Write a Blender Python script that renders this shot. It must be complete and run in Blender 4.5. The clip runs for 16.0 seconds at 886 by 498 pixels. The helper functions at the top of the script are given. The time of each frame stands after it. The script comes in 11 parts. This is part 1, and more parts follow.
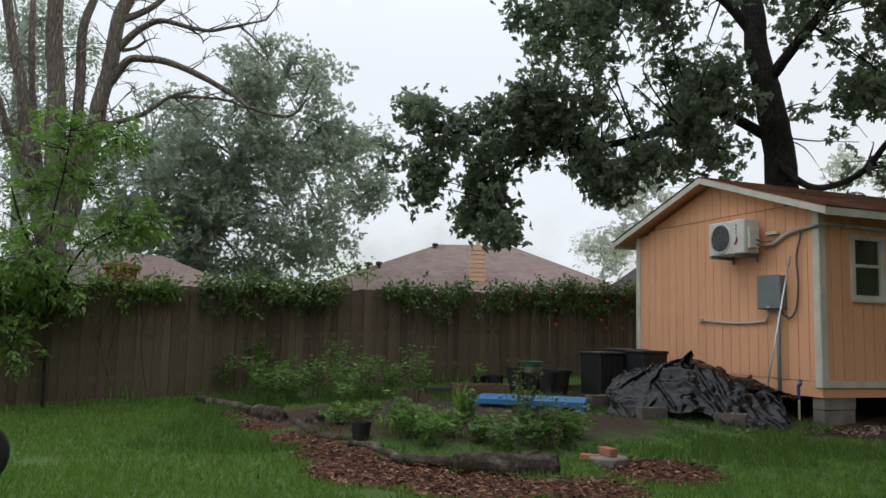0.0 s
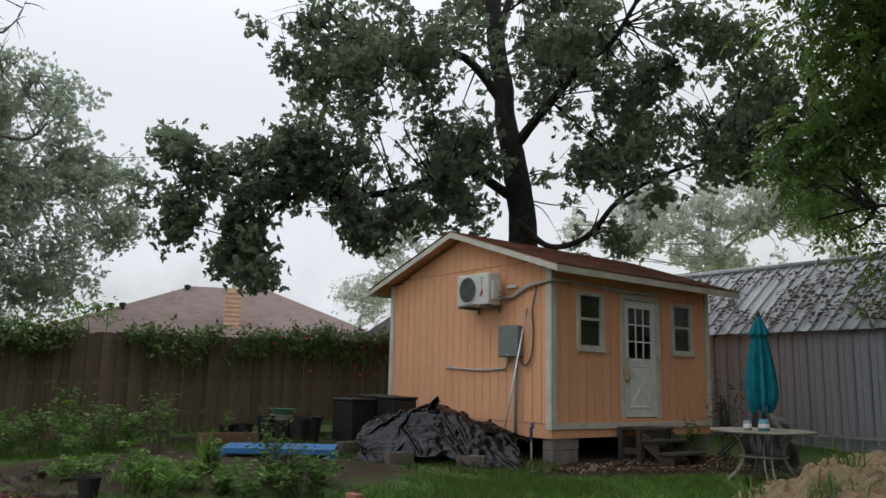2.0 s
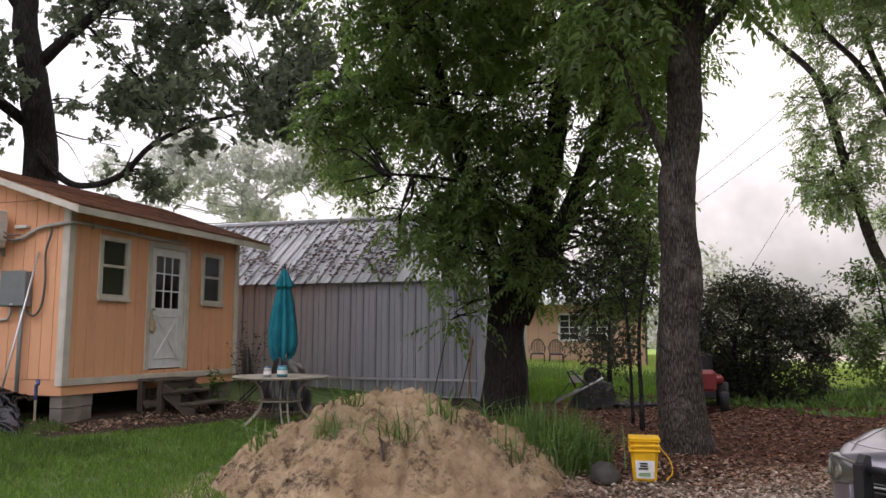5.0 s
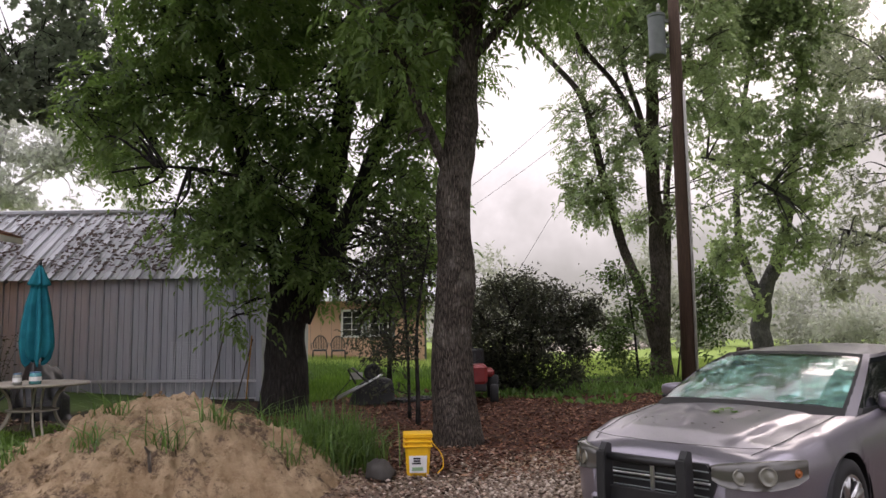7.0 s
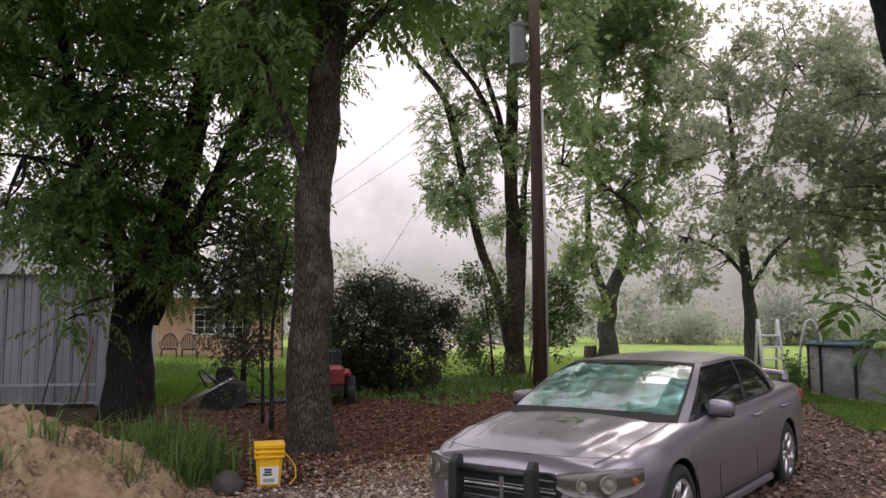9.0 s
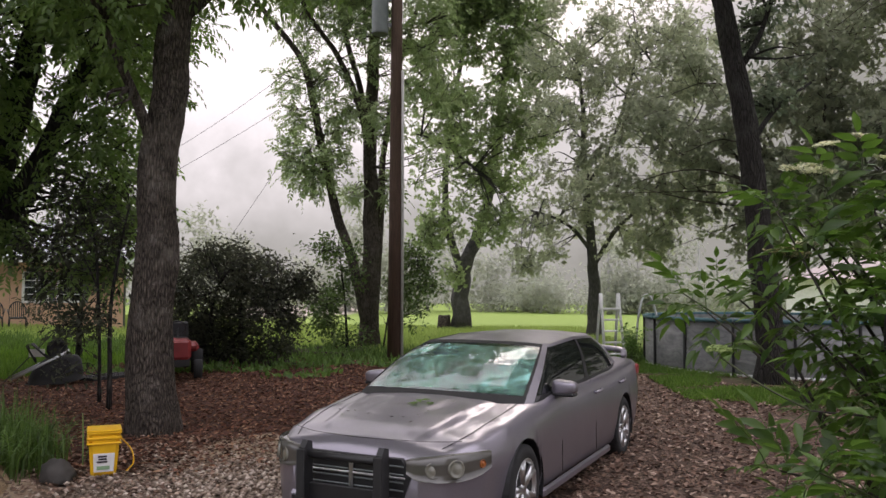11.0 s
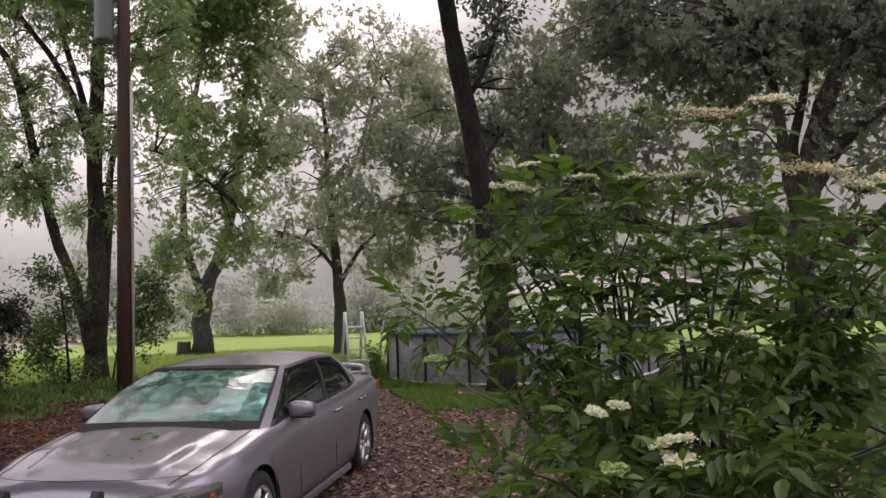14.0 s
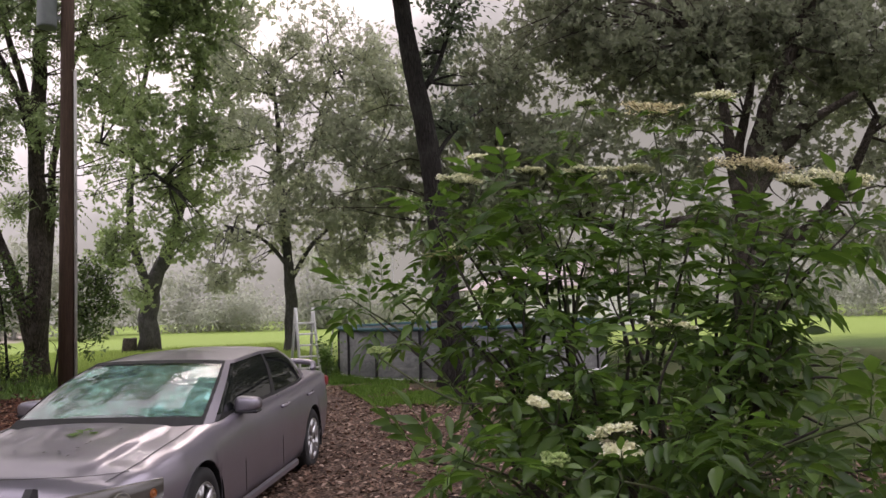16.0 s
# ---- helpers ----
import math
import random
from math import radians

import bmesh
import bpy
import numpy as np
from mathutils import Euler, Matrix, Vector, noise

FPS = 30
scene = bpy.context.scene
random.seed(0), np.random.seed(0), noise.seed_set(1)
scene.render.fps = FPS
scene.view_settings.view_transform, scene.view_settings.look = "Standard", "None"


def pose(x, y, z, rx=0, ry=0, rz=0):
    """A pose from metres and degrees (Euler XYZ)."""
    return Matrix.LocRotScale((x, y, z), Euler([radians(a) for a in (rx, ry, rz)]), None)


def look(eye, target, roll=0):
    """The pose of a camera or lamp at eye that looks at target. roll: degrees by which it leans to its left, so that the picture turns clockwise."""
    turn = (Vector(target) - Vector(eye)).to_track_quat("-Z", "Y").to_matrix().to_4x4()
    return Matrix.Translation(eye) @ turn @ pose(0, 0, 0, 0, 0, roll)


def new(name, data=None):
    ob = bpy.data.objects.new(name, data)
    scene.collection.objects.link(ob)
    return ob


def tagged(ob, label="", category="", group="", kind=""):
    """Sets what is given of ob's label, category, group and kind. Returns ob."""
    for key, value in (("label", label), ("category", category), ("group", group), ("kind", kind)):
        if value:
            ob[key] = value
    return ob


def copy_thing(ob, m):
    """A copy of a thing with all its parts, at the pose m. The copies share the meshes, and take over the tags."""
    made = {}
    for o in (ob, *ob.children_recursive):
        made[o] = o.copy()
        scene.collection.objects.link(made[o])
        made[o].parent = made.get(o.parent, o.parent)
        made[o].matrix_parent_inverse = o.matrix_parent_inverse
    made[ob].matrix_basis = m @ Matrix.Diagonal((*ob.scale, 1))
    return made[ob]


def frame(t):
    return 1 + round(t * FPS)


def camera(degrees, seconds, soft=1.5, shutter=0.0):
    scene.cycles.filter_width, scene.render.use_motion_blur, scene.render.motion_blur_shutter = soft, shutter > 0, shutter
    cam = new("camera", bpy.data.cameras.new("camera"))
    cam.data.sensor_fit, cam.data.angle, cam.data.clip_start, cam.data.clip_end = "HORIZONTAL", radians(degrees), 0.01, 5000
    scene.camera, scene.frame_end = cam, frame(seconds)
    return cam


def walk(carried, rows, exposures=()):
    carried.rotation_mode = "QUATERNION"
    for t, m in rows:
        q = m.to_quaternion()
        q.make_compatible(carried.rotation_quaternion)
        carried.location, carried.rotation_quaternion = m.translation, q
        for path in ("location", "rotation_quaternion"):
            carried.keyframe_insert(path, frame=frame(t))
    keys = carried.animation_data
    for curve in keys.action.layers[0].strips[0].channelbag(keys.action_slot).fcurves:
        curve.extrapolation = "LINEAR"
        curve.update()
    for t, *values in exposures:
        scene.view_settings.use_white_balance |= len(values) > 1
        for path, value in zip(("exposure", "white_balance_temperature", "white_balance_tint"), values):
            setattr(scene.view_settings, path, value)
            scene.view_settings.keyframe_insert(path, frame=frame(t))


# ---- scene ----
cam = camera(59.4, 16.0)
PATH = [
    (0, (0.038, 0.21, 1.364), (0.01, 2.198, 1.576), 1.4),
    (0.5, (0.06, 0.192, 1.364), (0.117, 2.177, 1.601), 1.5),
    (1, (0.084, 0.161, 1.36), (0.272, 2.131, 1.649), 1.7),
    (1.5, (0.083, 0.131, 1.353), (0.427, 2.073, 1.68), 1.7),
    (2, (0.076, 0.118, 1.355), (0.645, 2.004, 1.699), 1.3),
    (2.5, (0.083, 0.108, 1.36), (0.945, 1.877, 1.721), 1.5),
    (3, (0.093, 0.133, 1.364), (1.104, 1.816, 1.744), 1.4),
    (3.5, (0.121, 0.185, 1.364), (1.304, 1.757, 1.725), 0.8),
    (4, (0.191, 0.212, 1.362), (1.519, 1.674, 1.677), 0.6),
    (4.2, (0.205, 0.215, 1.364), (1.576, 1.643, 1.655), 0.6),
    (6.5, (0.163, 0.109, 1.463), (1.927, 1.029, 1.664), -0.7),
    (7, (0.171, 0.111, 1.459), (1.99, 0.915, 1.671), -0.6),
    (7.5, (0.155, 0.102, 1.469), (2.015, 0.802, 1.687), -0.5),
    (8, (0.154, 0.105, 1.486), (2.031, 0.757, 1.712), -0.6),
    (8.5, (0.162, 0.106, 1.526), (2.068, 0.685, 1.71), -0.95),
    (9, (0.204, 0.096, 1.587), (2.139, 0.564, 1.784), -0.3),
    (9.2, (0.227, 0.093, 1.598), (2.172, 0.509, 1.801), -0.2),
    (11.3, (0.301, 0.091, 1.739), (2.295, 0.137, 1.882), 0.5),
    (11.5, (0.291, 0.089, 1.746), (2.283, 0.089, 1.925), 0.6),
    (12, (0.281, 0.092, 1.74), (2.268, 0.025, 1.96), 0.3),
    (12.5, (0.271, 0.073, 1.741), (2.241, -0.09, 2.041), -0.8),
    (13, (0.3, 0.043, 1.729), (2.261, -0.227, 2.019), -0.8),
    (13.5, (0.322, -0.01, 1.711), (2.252, -0.492, 1.917), -1.0),
    (14, (0.348, -0.027, 1.704), (2.27, -0.556, 1.857), -2.0),
    (14.5, (0.352, -0.033, 1.707), (2.278, -0.541, 1.879), -2.5),
    (15, (0.346, -0.032, 1.704), (2.28, -0.513, 1.879), -2.4),
    (15.5, (0.357, -0.029, 1.697), (2.289, -0.521, 1.864), -2.1),
    (16, (0.361, -0.068, 1.679), (2.25, -0.711, 1.821), -1.8),
]
EXPOSURES = [(0.0, -0.13, 6350, 9), (1.0, -0.13, 6350, 9), (2.0, -0.24, 6400, 10), (2.6, -0.36, 6400, 10), (3.0, -0.12, 6500, 12), (3.5, 0.28, 6600, 16), (4.2, 0.40, 6650, 20), (7.0, 0.30, 6650, 24), (9.0, 0.24, 6600, 25), (12.0, 0.21, 6600, 21), (13.0, 0.20, 6600, 23), (13.5, 0.04, 6700, 25), (14.2, 0.2, 6700, 27), (16.0, 0.26, 6700, 28)]
walk(cam, [(t, look(eye, target, roll)) for t, eye, target, roll in PATH], EXPOSURES)

# ---- light: a foggy morning, the sun low behind the mist to the east ----
SUN_AZ, SUN_EL = 98.0, 38.0
world = bpy.data.worlds.new("foggy_sky")
scene.world = world
world.use_nodes = True
wn, wl = world.node_tree.nodes, world.node_tree.links
wn.clear()
w_out = wn.new("ShaderNodeOutputWorld")
w_bg = wn.new("ShaderNodeBackground")
w_sky = wn.new("ShaderNodeTexSky")
w_sky.sky_type, w_sky.sun_disc = "NISHITA", False
w_sky.sun_elevation, w_sky.sun_rotation = radians(SUN_EL), radians(SUN_AZ)
w_sky.air_density, w_sky.dust_density = 1.0, 6.0
w_mix = wn.new("ShaderNodeMix")
w_mix.data_type = "RGBA"
w_mix.inputs[0].default_value = 0.9
w_scale = wn.new("ShaderNodeVectorMath")
w_scale.operation = "SCALE"
w_scale.inputs[3].default_value = 0.10
wl.new(w_sky.outputs[0], w_scale.inputs[0])
wl.new(w_scale.outputs[0], w_mix.inputs[6])
# thick mist: pale grey all round, brighter towards the hidden sun
w_geo = wn.new("ShaderNodeTexCoord")
w_dot = wn.new("ShaderNodeVectorMath")
w_dot.operation = "DOT_PRODUCT"
w_dot.inputs[1].default_value = (math.sin(radians(SUN_AZ)), math.cos(radians(SUN_AZ)), 0.0)
wl.new(w_geo.outputs["Generated"], w_dot.inputs[0])
w_ramp = wn.new("ShaderNodeValToRGB")
w_ramp.color_ramp.elements[0].position, w_ramp.color_ramp.elements[0].color = 0.10, (1.04, 1.075, 1.13, 1)
w_ramp.color_ramp.elements[1].position, w_ramp.color_ramp.elements[1].color = 0.75, (0.93, 0.93, 0.93, 1)
wl.new(w_dot.outputs["Value"], w_ramp.inputs[0])
# an overcast sky: the zenith is far brighter than the horizon
w_sep = wn.new("ShaderNodeSeparateXYZ")
wl.new(w_geo.outputs["Generated"], w_sep.inputs[0])
w_high = wn.new("ShaderNodeMapRange")
w_high.interpolation_type = "SMOOTHSTEP"
w_high.inputs["From Min"].default_value, w_high.inputs["From Max"].default_value = 0.30, 0.95
w_high.inputs["To Min"].default_value, w_high.inputs["To Max"].default_value = 1.0, 2.2
wl.new(w_sep.outputs[2], w_high.inputs["Value"])
w_dome = wn.new("ShaderNodeVectorMath")
w_dome.operation = "SCALE"
wl.new(w_ramp.outputs[0], w_dome.inputs[0])
wl.new(w_high.outputs[0], w_dome.inputs[3])
wl.new(w_dome.outputs[0], w_mix.inputs[7])
wl.new(w_mix.outputs[2], w_bg.inputs[0])
w_bg.inputs[1].default_value = 1.0
wl.new(w_bg.outputs[0], w_out.inputs[0])

sun = new("sun", bpy.data.lights.new("sun", "SUN"))
sun.data.energy, sun.data.angle, sun.data.color = 0.5, radians(20), (1.0, 0.95, 0.86)
sun.matrix_world = look((0, 0, 0), (-math.sin(radians(SUN_AZ)) * math.cos(radians(SUN_EL)), -math.cos(radians(SUN_AZ)) * math.cos(radians(SUN_EL)), -math.sin(radians(SUN_EL))))


def mist_bank():
    """The far distance: a glowing sheet painted as a soft bank of mist with the ghosts of trees, beyond everything
    else.
    """
    m = bpy.data.materials.new("far_mist_glow")
    m.use_nodes = True
    n, l = m.node_tree.nodes, m.node_tree.links
    n.clear()
    out, mixer, glow, clear = (n.new("ShaderNode" + k) for k in ("OutputMaterial", "MixShader", "Emission", "BsdfTransparent"))
    co, sep, soft, high = (n.new("ShaderNode" + k) for k in ("TexCoord", "SeparateXYZ", "TexNoise", "MapRange"))
    soft.inputs["Scale"].default_value, soft.inputs["Detail"].default_value, soft.inputs["Roughness"].default_value = 0.09, 5.0, 0.55
    l.new(co.outputs["Object"], sep.inputs[0])
    l.new(co.outputs["Object"], soft.inputs["Vector"])
    lift = n.new("ShaderNodeMath")
    lift.operation = "MULTIPLY_ADD"
    lift.inputs[1].default_value = 30.0
    l.new(soft.outputs["Fac"], lift.inputs[0])
    l.new(sep.outputs[2], lift.inputs[2])
    # it stands higher over the woods to the south
    side = n.new("ShaderNodeMapRange")
    side.inputs["From Min"].default_value, side.inputs["From Max"].default_value = -45.0, -5.0
    side.inputs["To Min"].default_value, side.inputs["To Max"].default_value = -34.0, 0.0
    l.new(sep.outputs[1], side.inputs["Value"])
    total = n.new("ShaderNodeMath")
    l.new(lift.outputs[0], total.inputs[0])
    l.new(side.outputs[0], total.inputs[1])
    # and thins out to the north, over the roofs
    north = n.new("ShaderNodeMapRange")
    north.inputs["From Min"].default_value, north.inputs["From Max"].default_value = 40.0, 100.0
    north.inputs["To Min"].default_value, north.inputs["To Max"].default_value = 0.0, 15.0
    l.new(sep.outputs[1], north.inputs["Value"])
    thin = n.new("ShaderNodeMath")
    l.new(total.outputs[0], thin.inputs[0])
    l.new(north.outputs[0], thin.inputs[1])
    total = thin
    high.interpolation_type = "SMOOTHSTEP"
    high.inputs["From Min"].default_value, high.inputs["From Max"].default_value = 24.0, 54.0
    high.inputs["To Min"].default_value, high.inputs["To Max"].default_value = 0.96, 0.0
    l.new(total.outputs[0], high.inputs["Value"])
    # the glow is painted greyer towards the foot of the woods
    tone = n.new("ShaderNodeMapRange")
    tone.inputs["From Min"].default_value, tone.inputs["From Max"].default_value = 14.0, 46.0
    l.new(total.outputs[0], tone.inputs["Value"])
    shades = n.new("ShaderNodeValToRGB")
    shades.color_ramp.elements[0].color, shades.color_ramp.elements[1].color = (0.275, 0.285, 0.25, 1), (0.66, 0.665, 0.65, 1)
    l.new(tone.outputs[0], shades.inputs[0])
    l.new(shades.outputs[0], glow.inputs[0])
    # emission stands in for the light scattered by mist
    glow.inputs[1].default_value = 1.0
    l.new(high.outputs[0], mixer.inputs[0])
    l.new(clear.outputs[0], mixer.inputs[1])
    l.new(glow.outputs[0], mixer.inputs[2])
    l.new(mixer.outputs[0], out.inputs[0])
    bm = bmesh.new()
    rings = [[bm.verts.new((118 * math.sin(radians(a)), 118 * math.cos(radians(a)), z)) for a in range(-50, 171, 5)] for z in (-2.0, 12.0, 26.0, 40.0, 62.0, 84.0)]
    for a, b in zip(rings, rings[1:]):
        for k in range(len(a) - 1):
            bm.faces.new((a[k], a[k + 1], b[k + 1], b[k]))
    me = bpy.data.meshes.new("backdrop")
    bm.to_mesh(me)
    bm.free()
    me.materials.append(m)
    tagged(new("backdrop", me), "glowing backdrop sheet painted as pale mist in the far distance", "mist", kind="structure")


mist_bank()

# ---- helpers for meshes and materials ----
def gz(x, y):
    """Height of the yard's ground: it rises gently towards the back fence and dips along the drive."""
    return min(0.55, 0.055 * max(0.0, y - 8.0)) - 0.14 * math.exp(-(((x - 8.0) / 3.3) ** 2 + (y / 2.0) ** 2) ** 2)


def gzn(p):
    return np.minimum(0.55, 0.055 * np.maximum(0.0, p[:, 1] - 8.0)) - 0.14 * np.exp(-(((p[:, 0] - 8.0) / 3.3) ** 2 + (p[:, 1] / 2.0) ** 2) ** 2)


def thing(name, label, category, x=0.0, y=0.0, z=0.0, turn=0.0, group=""):
    ob = new(name)
    ob.empty_display_size = 0.1
    ob.matrix_world = pose(x, y, z, 0, 0, turn)
    return tagged(ob, label, category, group)


def part(name, bm, material, parent, label="", smooth=False):
    me = bpy.data.meshes.new(name)
    bm.normal_update()
    bm.to_mesh(me)
    bm.free()
    me.materials.append(material)
    if smooth:
        me.polygons.foreach_set("use_smooth", [True] * len(me.polygons))
    ob = new(name, me)
    if parent is not None:
        ob.parent = parent
    if label:
        ob["label"] = label
    return ob


def share(name, me, parent, m):
    """One more piece on a mesh that is already there."""
    ob = new(name, me)
    ob.parent = parent
    ob.matrix_basis = m
    return ob


def mesh_np(name, verts, faces, material, parent=None, smooth=False):
    """A mesh from arrays: verts (n, 3), faces (m, 3) or (m, 4)."""
    me = bpy.data.meshes.new(name)
    n, k = faces.shape
    me.vertices.add(len(verts))
    me.vertices.foreach_set("co", np.ascontiguousarray(verts, np.float32).ravel())
    me.loops.add(n * k)
    me.loops.foreach_set("vertex_index", np.ascontiguousarray(faces, np.int32).ravel())
    me.polygons.add(n)
    me.polygons.foreach_set("loop_start", np.arange(0, n * k, k, dtype=np.int32))
    if smooth:
        me.polygons.foreach_set("use_smooth", np.ones(n, bool))
    me.update(calc_edges=True)
    me.materials.append(material)
    ob = new(name, me)
    if parent is not None:
        ob.parent = parent
    return ob


def box(bm, x0, x1, y0, y1, z0, z1, bevel=0.0):
    made = bmesh.ops.create_cube(bm, size=1.0)["verts"]
    bmesh.ops.scale(bm, vec=(x1 - x0, y1 - y0, z1 - z0), verts=made)
    bmesh.ops.translate(bm, vec=((x0 + x1) / 2, (y0 + y1) / 2, (z0 + z1) / 2), verts=made)
    if bevel:
        edges = {e for v in made for e in v.link_edges}
        bmesh.ops.bevel(bm, geom=list(edges), offset=bevel, segments=1, affect="EDGES", clamp_overlap=True)
    return bm


def tube(bm, pts, radii, seg=8, cap=True):
    """A round limb through the points, with a radius at each."""
    pts = [Vector(p) for p in pts]
    if not hasattr(radii, "__len__"):
        radii = [radii] * len(pts)
    side = None
    rings = []
    for i, p in enumerate(pts):
        ahead = (pts[min(i + 1, len(pts) - 1)] - pts[max(i - 1, 0)]).normalized()
        if side is None:
            side = ahead.orthogonal().normalized()
        side = (side - ahead * side.dot(ahead)).normalized()
        up = ahead.cross(side)
        rings.append([bm.verts.new(p + radii[i] * (math.cos(2 * math.pi * k / seg) * side + math.sin(2 * math.pi * k / seg) * up)) for k in range(seg)])
    for a, b in zip(rings, rings[1:]):
        for k in range(seg):
            bm.faces.new((a[k], a[(k + 1) % seg], b[(k + 1) % seg], b[k]))
    if cap:
        bm.faces.new(rings[0][::-1])
        bm.faces.new(rings[-1])
    return bm


def lathe(bm, profile, seg=24, x=0.0, y=0.0):
    """A turned form from (radius, height) pairs."""
    rings = [[bm.verts.new((x + r * math.cos(2 * math.pi * k / seg), y + r * math.sin(2 * math.pi * k / seg), z)) for k in range(seg)] for r, z in profile]
    for a, b in zip(rings, rings[1:]):
        for k in range(seg):
            bm.faces.new((a[k], a[(k + 1) % seg], b[(k + 1) % seg], b[k]))
    bm.faces.new(rings[0][::-1])
    bm.faces.new(rings[-1])
    return bm


def smooth_line(pts, n=6):
    """More points along a bent line (Catmull-Rom)."""
    pts = [Vector(p) for p in pts]
    full = [2 * pts[0] - pts[1]] + pts + [2 * pts[-1] - pts[-2]]
    out = []
    for i in range(1, len(full) - 2):
        a, b, c, d = full[i - 1:i + 3]
        for k in range(n):
            s = k / n
            out.append(0.5 * (2 * b + (c - a) * s + (2 * a - 5 * b + 4 * c - d) * s * s + (3 * b - a - 3 * c + d) * s ** 3))
    out.append(pts[-1])
    return out


class Mat:
    """A node material, with small helpers to wire it."""

    def __init__(self, name, rough=0.7, metal=0.0, spec=0.5):
        self.m = bpy.data.materials.new(name)
        self.m.use_nodes = True
        self.n, self.l = self.m.node_tree.nodes, self.m.node_tree.links
        self.b = self.n["Principled BSDF"]
        self.b.inputs["Roughness"].default_value = rough
        self.b.inputs["Metallic"].default_value = metal
        self.b.inputs["Specular IOR Level"].default_value = spec
        self.co = self.n.new("ShaderNodeTexCoord").outputs["Object"]

    def stretch(self, sx, sy, sz):
        mp = self.n.new("ShaderNodeMapping")
        mp.inputs["Scale"].default_value = (sx, sy, sz)
        self.l.new(self.co, mp.inputs[0])
        return mp.outputs[0]

    def noise(self, scale, detail=4.0, rough=0.55, at=None, distort=0.0):
        t = self.n.new("ShaderNodeTexNoise")
        t.inputs["Scale"].default_value, t.inputs["Detail"].default_value = scale, detail
        t.inputs["Roughness"].default_value, t.inputs["Distortion"].default_value = rough, distort
        self.l.new(at or self.co, t.inputs["Vector"])
        return t.outputs["Fac"]

    def cells(self, scale, at=None, what="Distance", feature="F1"):
        t = self.n.new("ShaderNodeTexVoronoi")
        t.feature = feature
        t.inputs["Scale"].default_value = scale
        self.l.new(at or self.co, t.inputs["Vector"])
        return t.outputs[what]

    def ramp(self, fac, *stops):
        r = self.n.new("ShaderNodeValToRGB")
        el = r.color_ramp.elements
        while len(el) < len(stops):
            el.new(0.5)
        for e, (p, c) in zip(el, stops):
            e.position = p
            e.color = (*c, 1) if hasattr(c, "__len__") else (c, c, c, 1)
        self.l.new(fac, r.inputs[0])
        return r.outputs[0]

    def mix(self, a, b, fac, how="MIX"):
        x = self.n.new("ShaderNodeMix")
        x.data_type, x.blend_type = "RGBA", how
        for s, v in ((0, fac), (6, a), (7, b)):
            if hasattr(v, "is_linked"):
                self.l.new(v, x.inputs[s])
            elif s == 0:
                x.inputs[0].default_value = v
            else:
                x.inputs[s].default_value = (*v, 1)
        return x.outputs[2]

    def maths(self, op, a, b=0.0):
        x = self.n.new("ShaderNodeMath")
        x.operation = op
        for s, v in enumerate((a, b)):
            if hasattr(v, "is_linked"):
                self.l.new(v, x.inputs[s])
            else:
                x.inputs[s].default_value = v
        return x.outputs[0]

    def island(self):
        return self.n.new("ShaderNodeNewGeometry").outputs["Random Per Island"]

    def object_random(self):
        return self.n.new("ShaderNodeObjectInfo").outputs["Random"]

    def colour(self, socket):
        if hasattr(socket, "is_linked"):
            self.l.new(socket, self.b.inputs["Base Color"])
        else:
            self.b.inputs["Base Color"].default_value = (*socket, 1)
        return self

    def roughness(self, socket):
        self.l.new(socket, self.b.inputs["Roughness"])
        return self

    def bump(self, height, strength=0.4, distance=0.02):
        u = self.n.new("ShaderNodeBump")
        u.inputs["Strength"].default_value, u.inputs["Distance"].default_value = strength, distance
        self.l.new(height, u.inputs["Height"])
        self.l.new(u.outputs[0], self.b.inputs["Normal"])
        return self

    def thin(self, tint, share_of_light):
        """Lets light through, as a leaf does."""
        t = self.n.new("ShaderNodeBsdfTranslucent")
        if hasattr(tint, "is_linked"):
            self.l.new(tint, t.inputs[0])
        else:
            t.inputs[0].default_value = (*tint, 1)
        s = self.n.new("ShaderNodeMixShader")
        s.inputs[0].default_value = share_of_light
        self.l.new(self.b.outputs[0], s.inputs[1])
        self.l.new(t.outputs[0], s.inputs[2])
        self.l.new(s.outputs[0], self.n["Material Output"].inputs[0])
        return self


def leaf_mat(name, dark, light, through_tint, rough=0.45, spec=0.45, thinness=0.38):
    m = Mat(name, rough, 0, spec)
    c = m.ramp(m.island(), (0.0, dark), (0.75, light), (1.0, tuple(min(1, v * 1.35) for v in light)))
    m.colour(c)
    m.thin(through_tint, thinness)
    return m.m


def plain(name, colour, rough=0.6, metal=0.0, dirt=0.25, scale=6.0, spec=0.5, bump=0.0):
    """A plain painted or moulded surface with blotches and fine grain."""
    m = Mat(name, rough, metal, spec)
    dark = tuple(v * (1 - dirt) for v in colour)
    big = m.mix(colour, dark, m.ramp(m.noise(scale, 5), (0.4, 0.0), (0.75, 1.0)))
    m.colour(m.mix(big, tuple(v * 0.8 for v in colour), m.ramp(m.noise(scale * 14, 3), (0.55, 0.0), (0.8, 0.6))))
    if bump:
        m.bump(m.noise(scale * 10, 4), bump, 0.005)
    return m.m


